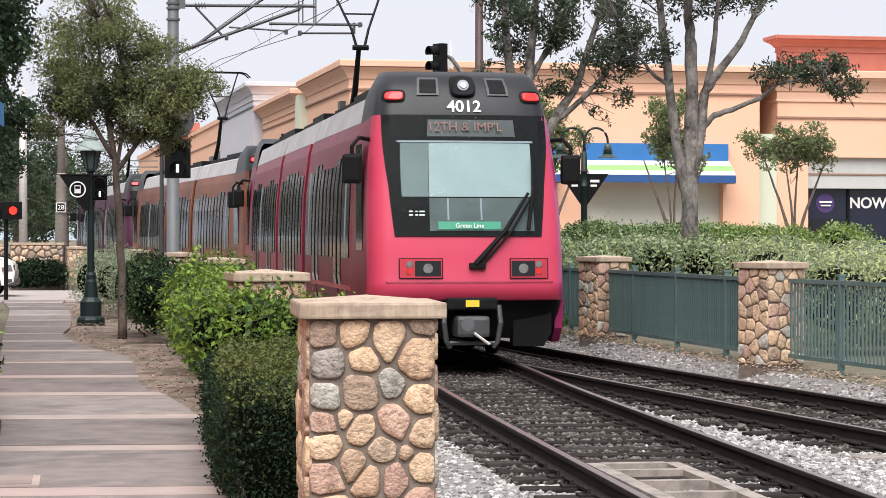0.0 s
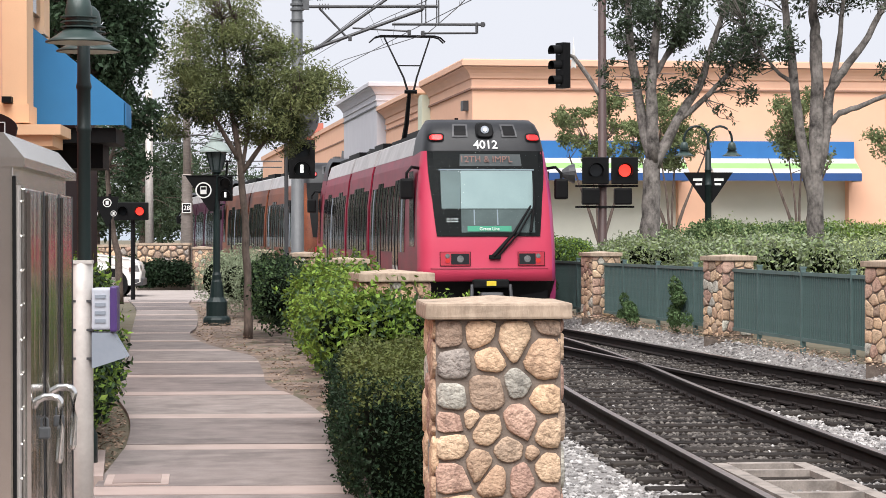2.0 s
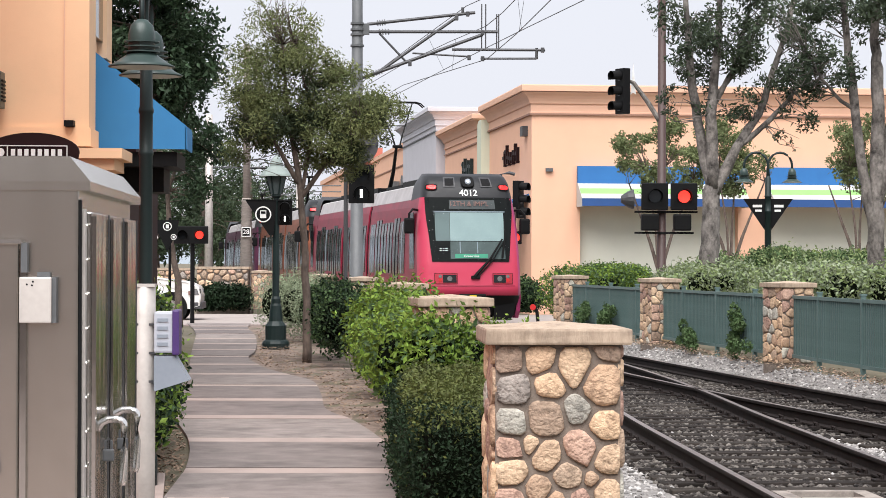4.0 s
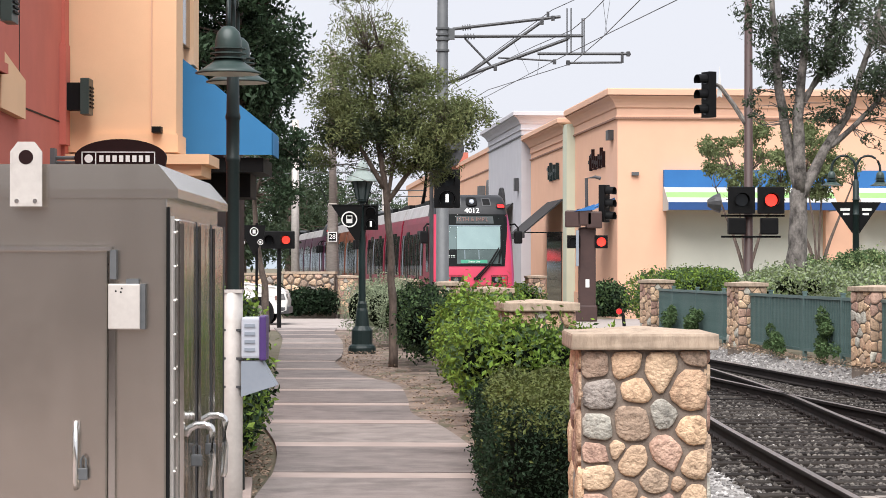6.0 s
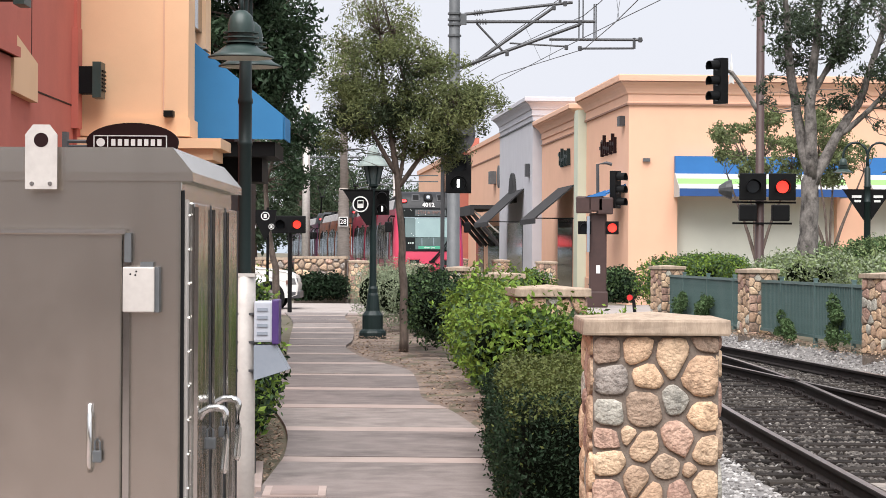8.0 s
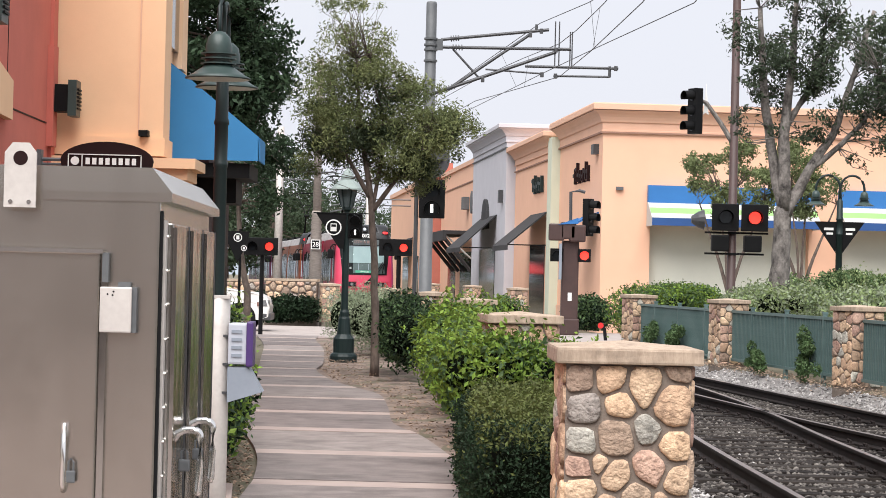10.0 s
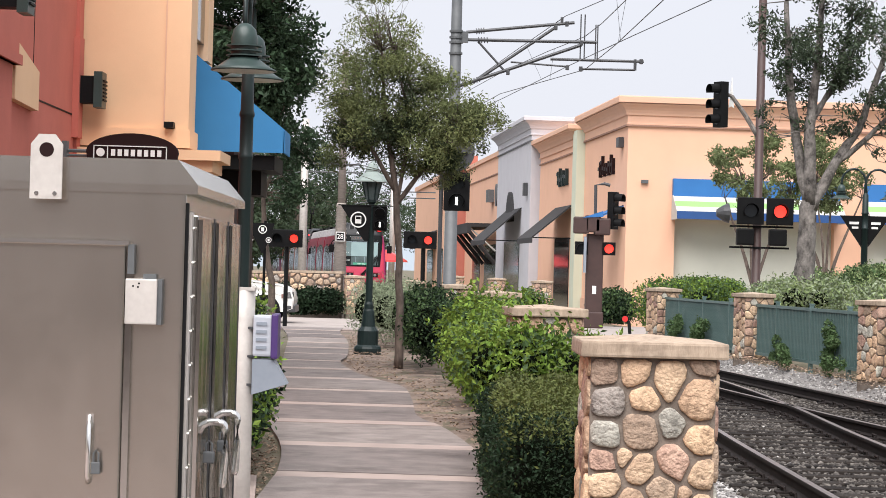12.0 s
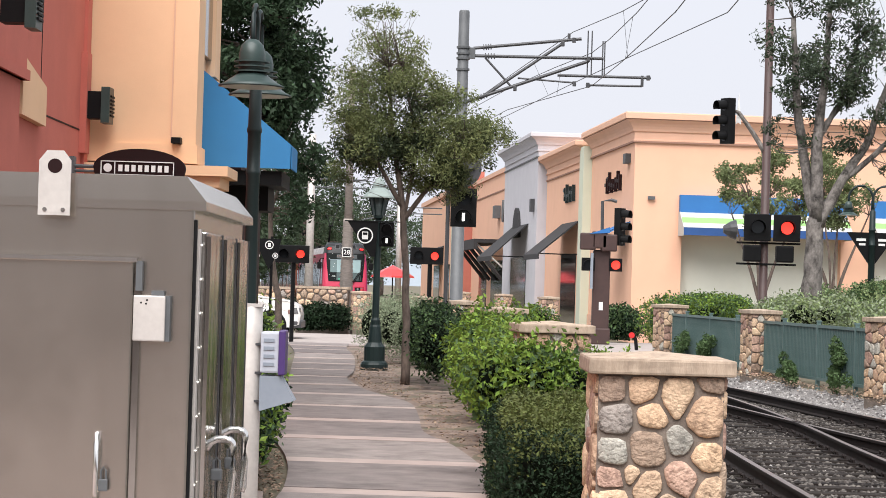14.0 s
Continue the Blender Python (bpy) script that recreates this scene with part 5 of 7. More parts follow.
# ---- fence beside the tracks ----
def fence_panel(a, b, posts, screen):
    a, b = Vector((*a, 0)), Vector((*b, 0))
    d = (b - a).normalized()
    L = (b - a).length
    f = thing("picket_fence", (a.x, a.y, 0), math.degrees(math.atan2(d.y, d.x)), "green painted steel picket fence between stone pillars", "fence", "fence panels")
    for z in (0.09, 1.0):
        part("rail", boxes((0, L, -0.022, 0.022, z, z + 0.05)), "fence_green", f)
    n = int(L / 0.098)
    bm = boxes((-0.011, 0.011, -0.011, 0.011, 0.09, 1.0))
    me = bpy.data.meshes.new("picket")
    bm.to_mesh(me)
    bm.free()
    me.materials.append(M["fence_green"])
    for i in range(n):
        o = new("picket", me)
        o.parent, o.matrix_basis = f, pose((i + 0.5) * L / n, 0, 0)
    for k in range(posts):
        x = (k + 0.5 + 0.15) * L / (posts + 0.3)
        bm = bmesh.new()
        box(bm, x - 0.026, x + 0.026, -0.04, 0.03, -0.3, 1.1)
        box(bm, x - 0.036, x + 0.036, -0.05, 0.04, 1.1, 1.125)
        part("post", bm, "fence_green", f)
    if screen:
        part("privacy_screen", boxes((0, L, -0.036, -0.03, 0.12, 0.99)), "screen_green", f, "dark green woven privacy screen")


PP = [(7.45, 27.0), (6.95, 35.0), (6.1, 43.3), (5.25, 52.0)]
for (a, b), scr in zip(zip(PP, PP[1:]), (True, True, True)):
    v = (Vector(b) - Vector(a)).normalized() * 0.33
    fence_panel((a[0] + v.x, a[1] + v.y), (b[0] - v.x, b[1] - v.y), 3, scr)
fence_panel((9.2, 15.0), (7.6, 26.7), 5, False)


# ---- greenery ----
def clumps(rng, blobs, n, shell=0.35):
    """Points and outward normals near the skins of ellipsoids (x, y, z, rx, ry, rz)."""
    b = np.array(blobs, float)
    wgt = (b[:, 3] * b[:, 4] + b[:, 4] * b[:, 5] + b[:, 3] * b[:, 5])
    k = rng.choice(len(b), n, p=wgt / wgt.sum())
    d = rng.normal(size=(n, 3))
    d /= np.linalg.norm(d, axis=1)[:, None]
    r = 1 - shell * rng.random(n) ** 1.5 + 0.10 * rng.normal(size=n)
    pts = b[k, :3] + d * b[k, 3:] * r[:, None]
    return pts, d


def bush(name, label, seed, blobs, n, size, mats, core=True, cat="bush", ground=-0.05, flat=0.5, shoots=0):
    rng = np.random.default_rng(seed)
    base = Vector((float(np.mean([b[0] for b in blobs])), float(np.mean([b[1] for b in blobs])), ground))
    t = thing(name, base, 0, label, cat)
    rel = [(b[0] - base.x, b[1] - base.y, b[2] - base.z, *b[3:]) for b in blobs]
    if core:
        # a near-black core per clump stands in for shade between the leaves
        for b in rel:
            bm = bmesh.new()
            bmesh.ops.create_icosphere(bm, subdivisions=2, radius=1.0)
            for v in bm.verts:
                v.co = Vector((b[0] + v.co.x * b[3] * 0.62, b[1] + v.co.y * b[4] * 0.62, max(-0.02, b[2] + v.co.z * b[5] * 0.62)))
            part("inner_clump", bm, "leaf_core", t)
    share = [1.0 / len(mats)] * len(mats)
    for m, s in zip(mats, share):
        pts, d = clumps(rng, rel, int(n * s))
        keep = pts[:, 2] > 0.0
        v, f = leaves(rng, pts[keep], size, d[keep] * 0.55, flat)
        leaf_part("foliage", v, f, m, t)
    if shoots:
        # young shoots standing out of the mass, leaves along each
        pts, d = clumps(rng, rel, shoots, 0.05)
        up = d[:, 2] > 0.0
        pts, d = pts[up], d[up]
        out = d * 0.6 + [0, 0, 0.7] + 0.35 * rng.normal(size=d.shape)
        out /= np.linalg.norm(out, axis=1)[:, None]
        ln = rng.uniform(0.08, 0.26, len(pts))
        q = np.concatenate([pts + out * (ln * u)[:, None] + rng.normal(size=d.shape) * 0.018 for u in np.linspace(0, 1, 8)])
        v, f = leaves(rng, q, size * 0.95, np.tile([0, 0, 0.5], (len(q), 1)), flat * 0.9)
        leaf_part("young_growth", v, f, mats[0], t)
    return t


def hedge_box(name, label, seed, x0, x1, y0, y1, h, n, size, mats):
    """A clipped hedge: leaves on the skin of a rounded block, side shade put into a darker leaf."""
    rng = np.random.default_rng(seed)
    cx, cy = (x0 + x1) / 2, (y0 + y1) / 2
    t = thing(name, (cx, cy, -0.05), 0, label, "hedge")
    hx, hy = (x1 - x0) / 2, (y1 - y0) / 2
    # near-black block imitates the shade inside the hedge
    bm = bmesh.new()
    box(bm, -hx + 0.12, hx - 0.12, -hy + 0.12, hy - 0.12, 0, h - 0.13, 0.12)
    part("inner_growth", bm, "leaf_core", t, "near-black core standing in for the hedge's inner shade")
    area = [hx * 2 * h, hx * 2 * h, hy * 2 * h, hy * 2 * h, hx * hy * 4]
    # first leaf carries the painted shade of the sides, second the lighter top
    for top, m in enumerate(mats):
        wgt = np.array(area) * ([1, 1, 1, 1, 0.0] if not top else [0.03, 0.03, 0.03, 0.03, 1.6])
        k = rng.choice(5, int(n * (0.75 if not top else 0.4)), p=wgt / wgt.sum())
        u, w = rng.uniform(-1, 1, len(k)), rng.random(len(k))
        e = 0.035 * rng.normal(size=len(k)) + 0.03 * np.sin(u * 9 + w * 7)
        pts = np.zeros((len(k), 3))
        nor = np.zeros((len(k), 3))
        for i, (ax, s) in enumerate(((1, -1), (1, 1), (0, -1), (0, 1))):
            q = k == i
            pts[q, 1 - ax] = u[q] * (hx, hy)[1 - ax]
            pts[q, ax] = s * ((hx, hy)[ax] + e[q] - 0.12 * np.maximum(0, w[q] - 0.82) * 5 * 0.6)
            pts[q, 2] = w[q] * h
            nor[q, ax] = s
        q = k == 4
        pts[q, 0], pts[q, 1], pts[q, 2] = u[q] * hx, (w[q] * 2 - 1) * hy, h + e[q] - 0.05 * np.maximum(0, np.abs(u[q]) - 0.8) * 5
        nor[q, 2] = 1
        # uneven growth, a rounded crown and a drawn-in foot
        swell = np.array([noise.noise(Vector(p) * 3.6) * 0.06 + noise.noise(Vector(p) * 9.0) * 0.03 for p in pts])
        pts += nor * swell[:, None]
        rel = np.clip(pts[:, 2] / h, 0, 1)
        pull = 1 - 0.22 * np.clip((rel - 0.7) / 0.3, 0, 1) ** 2 * (nor[:, 2] < 0.5) - 0.10 * (1 - rel) ** 2
        pts[:, 0] *= pull
        pts[:, 1] *= 1 - (1 - pull) * 0.5
        edge = np.maximum(np.abs(pts[:, 0]) / hx, np.abs(pts[:, 1]) / hy)
        pts[:, 2] -= 0.10 * np.clip((edge - 0.7) / 0.3, 0, 1) ** 2 * (nor[:, 2] > 0.5)
        v, f = leaves(rng, pts, size, nor * 0.6)
        leaf_part("foliage", v, f, m, t)
    return t


def blob_row(rng, x0, x1, y0, y1, h, n, r):
    out = []
    h *= 0.84
    for i in range(n):
        t = (i + 0.5) / n
        rr = r * rng.uniform(0.75, 1.15)
        z = h * rng.uniform(0.55, 0.78)
        out.append((x0 + (x1 - x0) * rng.random(), y0 + (y1 - y0) * t, z, rr, rr * 1.1, min(z + 0.05, h * rng.uniform(0.4, 0.55))))
    return out


def build_greenery():
    R = random.Random(5)
    hedge_box("clipped_hedge", "clipped box hedge beside the path, side shade put into darker leaves under an olive top", 1, 0.40, 1.32, 13.2, 17.7, 0.76, 52000, 0.0150, ["leaf_hedge_dark", "leaf_hedge_lit_top"])
    bush("bright_shrub", "bright lime-green leafy shrub beside the pillar", 2, [(0.45 + 0.19 * k + R.uniform(-0.1, 0.1), 18.35 + R.uniform(-0.2, 0.2), 0.70 + R.uniform(-0.08, 0.1), 0.32, 0.36, 0.34) for k in range(6)] + blob_row(R, 0.5, 0.85, 20.2, 24.0, 1.05, 5, 0.36), 17000, 0.030, ["leaf_hedge_light", "leaf_hedge_light", "leaf_hedge_mid"], shoots=420)
    bush("bright_shrub", "large yellow-green leafy shrub along the path", 3, blob_row(R, 0.42, 0.9, 24.5, 32.5, 1.22, 9, 0.46), 22000, 0.033, ["leaf_hedge_light", "leaf_hedge_mid", "leaf_hedge_light"], shoots=420)
    bush("dark_shrub", "dark green dense shrub", 4, blob_row(R, -0.35, 0.15, 33.5, 39.0, 1.22, 6, 0.45), 12000, 0.032, ["leaf_hedge_dark", "leaf_hedge_mid"])
    bush("sage_shrub", "greyish sage-green shrub round the lamp post", 5, blob_row(R, -1.35, -0.55, 43.0, 50, 1.3, 7, 0.55), 14000, 0.035, ["leaf_sage", "leaf_sage"], flat=0.25)
    bush("dark_shrub", "dark shrub by the far pillars", 6, blob_row(R, -0.4, 0.6, 41, 47, 1.15, 5, 0.5), 9000, 0.035, ["leaf_hedge_dark", "leaf_hedge_mid"])
    bush("path_shrub", "leafy shrub overhanging the path edge", 7, [(curve_x([(p.x, p.y) for p in LEFT_EDGE], y) - 0.36 + R.uniform(-0.06, 0.05), y, 0.45 + R.uniform(-0.1, 0.2), 0.32, 0.5, 0.42) for y in (15.7, 16.0, 16.4, 17.2, 18.0, 18.8, 19.6, 20.5, 21.5, 22.5)] + [(curve_x([(p.x, p.y) for p in LEFT_EDGE], y) - 0.40 + R.uniform(-0.08, 0.06), y, 0.92 + R.uniform(-0.06, 0.1), 0.28, 0.4, 0.34) for y in (17.4, 18.3, 19.2, 20.2, 21.2)], 19000, 0.03, ["leaf_hedge_light", "leaf_hedge_mid", "leaf_hedge_dark"], shoots=200)
    bush("wall_shrub", "dark shrub before the stone wall", 8, [(-4.9 + 0.24 * k, 73.6, 0.25 + R.uniform(0, 0.2), 0.34, 0.25, 0.3 + R.uniform(0, 0.25)) for k in range(8)], 6000, 0.06, ["leaf_hedge_dark"])
    bush("corner_shrub", "rounded dark green shrub at the street corner", 9, [(5.75, 72.8, 0.45, 0.75, 0.7, 0.62)], 4000, 0.06, ["leaf_hedge_dark", "leaf_hedge_mid"])
    bush("far_shrub", "green shrubs along the far trackside", 10, [(3.1 + R.uniform(-.3, .3), 74.6 + i * 0.6, 0.4, 0.7, 0.6, 0.55) for i in range(4)], 5000, 0.06, ["leaf_hedge_mid", "leaf_hedge_light"])
    # banks of shrubs behind the fence
    for i, (x0, x1, y0, y1, h, mats, lab) in enumerate((
            (7.7, 9.4, 36, 41.5, 1.5, ["leaf_sage", "leaf_bank"], "soft grey-green shrub behind the fence"),
            (9.4, 12.5, 36, 44, 1.5, ["leaf_yellow_grass", "leaf_sage"], "feathery yellow-green shrub behind the fence"),
            (6.9, 8.3, 43.5, 49, 1.5, ["leaf_sage", "leaf_bank"], "grey-green shrub behind the fence"),
            (8.6, 11.0, 46, 53, 1.8, ["leaf_bank", "leaf_hedge_mid"], "dense green shrub behind the fence"),
            (11.2, 15.5, 46, 54, 1.8, ["leaf_bank", "leaf_hedge_light"], "dense green shrub behind the fence"),
            (5.5, 7.2, 52.5, 56.2, 1.45, ["leaf_hedge_light", "leaf_hedge_mid"], "bright climbing shrub on the fence"),
            (9.0, 12.0, 29, 35, 1.35, ["leaf_yellow_grass", "leaf_sage"], "feathery grass-like shrub behind the fence"))):
        bl = []
        for k in range(20):
            rr = R.uniform(0.35, 0.8)
            z = h - rr * R.uniform(0.75, 1.0)
            bl.append((R.uniform(x0, x1), R.uniform(y0, y1), max(0.35, z), rr, rr, rr * 0.9))
        bush("bank_shrub", lab, 20 + i, bl, 42000, 0.040, mats, flat=0.3 if "feather" in lab else 0.5)
    # creeper on the fence, and weeds along its foot
    for i, (x, y, h) in enumerate(((6.66, 37.2, 0.85), (5.62, 47.6, 0.8), (5.45, 50.0, 1.1), (6.3, 40.8, 0.5))):
        bush("creeper", "green creeper growing on the fence", 40 + i, [(x - 0.08 + R.uniform(-0.08, 0.08), y + R.uniform(-0.8, 0.8), h * R.uniform(0.1, 0.85), 0.10, R.uniform(0.15, 0.4), h * R.uniform(0.12, 0.25)) for _ in range(7)], 1700, 0.034, ["leaf_hedge_mid"], core=False, cat="creeper")
    rng = np.random.default_rng(77)
    pts = []
    for k in range(4200):
        y = rng.uniform(18, 52)
        pts.append((fence_x(y) - 0.1 - abs(rng.normal()) * 0.35, y, 0.0 + rng.random() * 0.06))
    v, f = leaves(rng, np.array(pts), 0.024, np.tile([0, 0, 2.0], (len(pts), 1)))
    tagged(leaf_part("leaf_litter", v, f, "dry_leaf"), "fallen dry leaves along the fence foot", "leaf litter", kind="stuff")
    pts = []
    for k in range(3000):
        y = rng.uniform(17, 50)
        a = curve_x([(p.x, p.y) for p in RIGHT_EDGE], y)
        pts.append((a + 0.05 + abs(rng.normal()) * 0.5, y, 0.005 + rng.random() * 0.02))
    v, f = leaves(rng, np.array(pts), 0.022, np.tile([0, 0, 2.0], (len(pts), 1)))
    tagged(leaf_part("leaf_litter", v, f, "dry_leaf"), "dry leaves and bark scraps on the soil", "leaf litter", kind="stuff")
    pts = []
    for k in range(1500):
        y = rng.uniform(14.6, 24)
        a = curve_x([(p.x, p.y) for p in LEFT_EDGE], y)
        pts.append((a - 0.03 - abs(rng.normal()) * 0.3, y, -0.03 + rng.random() * 0.03))
    v, f = leaves(rng, np.array(pts), 0.02, np.tile([0, 0, 2.0], (len(pts), 1)))
    tagged(leaf_part("leaf_litter", v, f, "dry_leaf"), "dry leaves in the planter beside the path", "leaf litter", kind="stuff")


def tree(name, label, at, seed, trunks, crown, n, size, leaf, bark, limb_r=0.05, sub=3, shell=0.75, reach=0.8, flat=0.45):
    """trunks: lists of (x, y, z, r) from the foot up; crown: ellipsoids of leaf clumps, relative to the foot."""
    rng = np.random.default_rng(seed)
    t = thing(name, (at[0], at[1], -0.05), 0, label, "tree")
    for tr in trunks:
        p = [Vector(q[:3]) for q in tr]
        rad = [q[3] for q in tr]
        pts, rs = [], []
        for k in range(len(p) - 1):
            for j in range(4):
                u = j / 4
                w = Vector(rng.normal(size=3)) * rad[k] * 0.10
                pts.append(p[k].lerp(p[k + 1], u) + (w if k + j else Vector()))
                rs.append((rad[k] * (1 - u) + rad[k + 1] * u) * rng.uniform(0.94, 1.07))
        pts.append(p[-1])
        rs.append(rad[-1])
        bm = tube(bmesh.new(), pts, rs, 10)
        part("trunk" if tr is trunks[0] else "limb", bm, bark, t, smooth=True)
    # twigs from the limbs to the clumps
    ends = [Vector(a[:3]).lerp(Vector(b[:3]), k / 4) for tr in trunks for a, b in zip(tr[1:] if len(tr) > 2 else tr, tr[2:] if len(tr) > 2 else tr[1:]) for k in range(5)]
    bm = bmesh.new()
    for c in crown:
        for _ in range(sub):
            d = Vector(rng.normal(size=3)).normalized()
            tip = Vector((c[0] + d.x * c[3] * reach, c[1] + d.y * c[4] * reach, c[2] + d.z * c[5] * reach))
            s = min(ends, key=lambda e: (e - tip).length + 0.6 * max(0, e.z - tip.z) + 0.35 * rng.random())
            mid = s.lerp(tip, 0.5) + Vector(rng.normal(size=3)) * 0.12
            tube(bm, [s, mid, tip], [limb_r, limb_r * 0.55, limb_r * 0.18], 5)
    part("twig_work", bm, bark, t, smooth=True)
    pts, d = clumps(rng, crown, n, shell)
    nz = np.array([noise.noise(Vector(q) * (2.2 / max(0.4, crown[0][3]) * 0.6)) for q in pts])
    keep = nz > -0.16
    v, f = leaves(rng, pts[keep], size, None, flat)
    leaf_part("crown", v, f, leaf, t)
    return t


def crown_cloud(rng, c, r, n, k):
    """n clumps of radius k spread inside an ellipsoid."""
    out = []
    while len(out) < n:
        d = np.array([rng.uniform(-1, 1) for _ in range(3)])
        if (d ** 2).sum() < 1:
            kk = k * rng.uniform(0.65, 1.3)
            out.append((c[0] + d[0] * r[0], c[1] + d[1] * r[1], c[2] + d[2] * r[2], kk, kk, kk * 0.75))
    return out


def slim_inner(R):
    """Drooping inner foliage of the slender tree, its shade put into a darker leaf colour."""
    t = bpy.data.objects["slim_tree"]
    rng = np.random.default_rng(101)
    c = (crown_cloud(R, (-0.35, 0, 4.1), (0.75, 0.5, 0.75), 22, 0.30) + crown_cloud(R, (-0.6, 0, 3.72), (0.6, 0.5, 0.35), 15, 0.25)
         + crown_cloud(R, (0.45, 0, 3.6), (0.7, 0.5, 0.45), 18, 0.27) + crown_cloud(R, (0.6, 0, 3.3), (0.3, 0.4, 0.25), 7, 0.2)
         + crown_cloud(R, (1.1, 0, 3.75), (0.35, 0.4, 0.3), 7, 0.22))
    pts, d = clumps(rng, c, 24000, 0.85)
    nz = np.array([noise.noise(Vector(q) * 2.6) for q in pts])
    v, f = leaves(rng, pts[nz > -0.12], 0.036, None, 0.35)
    leaf_part("inner_crown", v, f, "leaf_slim_shade", t)


def build_trees():
    R = random.Random(21)
    # slim tree beside the lamp post
    tree("slim_tree", "slender young tree with a brown trunk and a drooping olive crown", (-0.55, 35.4), 1,
         [[(0, 0, 0, 0.075), (0.0, 0, 0.9, 0.062), (-0.04, 0, 1.9, 0.055), (-0.12, 0, 2.8, 0.05), (-0.3, 0, 3.9, 0.035), (-0.4, 0, 5.0, 0.015)],
          [(-0.10, 0, 2.6, 0.042), (0.3, 0.1, 3.15, 0.035), (0.8, 0.1, 3.7, 0.02)], [(-0.12, 0, 2.8, 0.04), (-0.6, -0.1, 3.6, 0.03), (-0.8, 0, 4.6, 0.015)],
          [(-0.1, 0, 2.6, 0.035), (0.1, 0.2, 3.8, 0.025), (-0.2, 0.1, 5.0, 0.012)]],
         crown_cloud(R, (-0.45, 0, 4.65), (0.85, 0.9, 1.0), 34, 0.34) + crown_cloud(R, (0.75, 0, 3.85), (0.72, 0.8, 0.42), 24, 0.32)
         + crown_cloud(R, (-0.75, 0, 3.85), (0.5, 0.7, 0.42), 18, 0.30) + crown_cloud(R, (0.4, 0, 3.4), (0.65, 0.7, 0.35), 16, 0.28) + crown_cloud(R, (1.25, 0, 3.95), (0.35, 0.5, 0.3), 10, 0.22) + crown_cloud(R, (-0.5, 0, 5.65), (0.7, 0.6, 0.25), 9, 0.16) + crown_cloud(R, (0.38, 0, 4.5), (0.5, 0.5, 0.35), 13, 0.25)
         + crown_cloud(R, (-1.1, 0, 3.3), (0.15, 0.4, 0.2), 5, 0.18) + crown_cloud(R, (0.35, 0.2, 3.15), (0.4, 0.5, 0.3), 9, 0.22),
         50000, 0.034, "leaf_olive", "bark_brown", 0.008, 3, flat=0.3)
    slim_inner(R)
    # two pale-barked trees behind the fence
    tree("pale_tree", "tall pale-barked tree forking low, behind the fence", (7.55, 45.5), 2,
         [[(0, 0, 0, 0.25), (-0.05, 0, 1.0, 0.22), (-0.12, 0, 2.0, 0.20), (-0.06, 0, 3.0, 0.185), (-0.04, 0, 3.5, 0.12)],
          [(-0.05, 0, 3.0, 0.14), (-0.3, 0.1, 4.2, 0.11), (-0.5, 0.1, 5.4, 0.09), (-0.62, 0.1, 7.2, 0.05)], [(-0.05, 0, 3.1, 0.15), (-0.12, -0.1, 4.6, 0.11), (0.02, 0, 5.8, 0.08), (0.1, 0, 7.4, 0.05)],
          [(-0.04, 0, 3.0, 0.13), (0.42, 0, 3.95, 0.10), (0.9, 0.1, 4.65, 0.08), (1.3, 0.1, 5.8, 0.06), (1.7, 0.1, 7.2, 0.04)], [(0.4, 0, 3.9, 0.07), (1.0, 0, 4.4, 0.055), (1.5, 0.1, 4.9, 0.045), (1.9, 0.1, 5.6, 0.03)],
          [(-0.15, 0, 4.6, 0.06), (0.35, 0, 5.5, 0.05), (0.7, 0, 6.8, 0.03)], [(0.02, 0, 5.0, 0.05), (0.5, 0, 5.6, 0.04), (0.9, 0, 6.6, 0.02)]],
         crown_cloud(R, (-0.05, 0, 6.8), (1.15, 1.3, 1.6), 40, 0.34) + crown_cloud(R, (1.4, 0, 6.2), (1.2, 1.2, 1.2), 30, 0.34) + crown_cloud(R, (-0.8, 0, 5.3), (0.4, 0.7, 0.8), 9, 0.22)
         + crown_cloud(R, (0.4, 0, 5.0), (0.9, 0.8, 0.5), 12, 0.24) + crown_cloud(R, (1.6, 0, 4.6), (0.6, 0.6, 0.6), 8, 0.22),
         17500, 0.05, "leaf_fig", "bark_pale", 0.015, 3, flat=0.4)
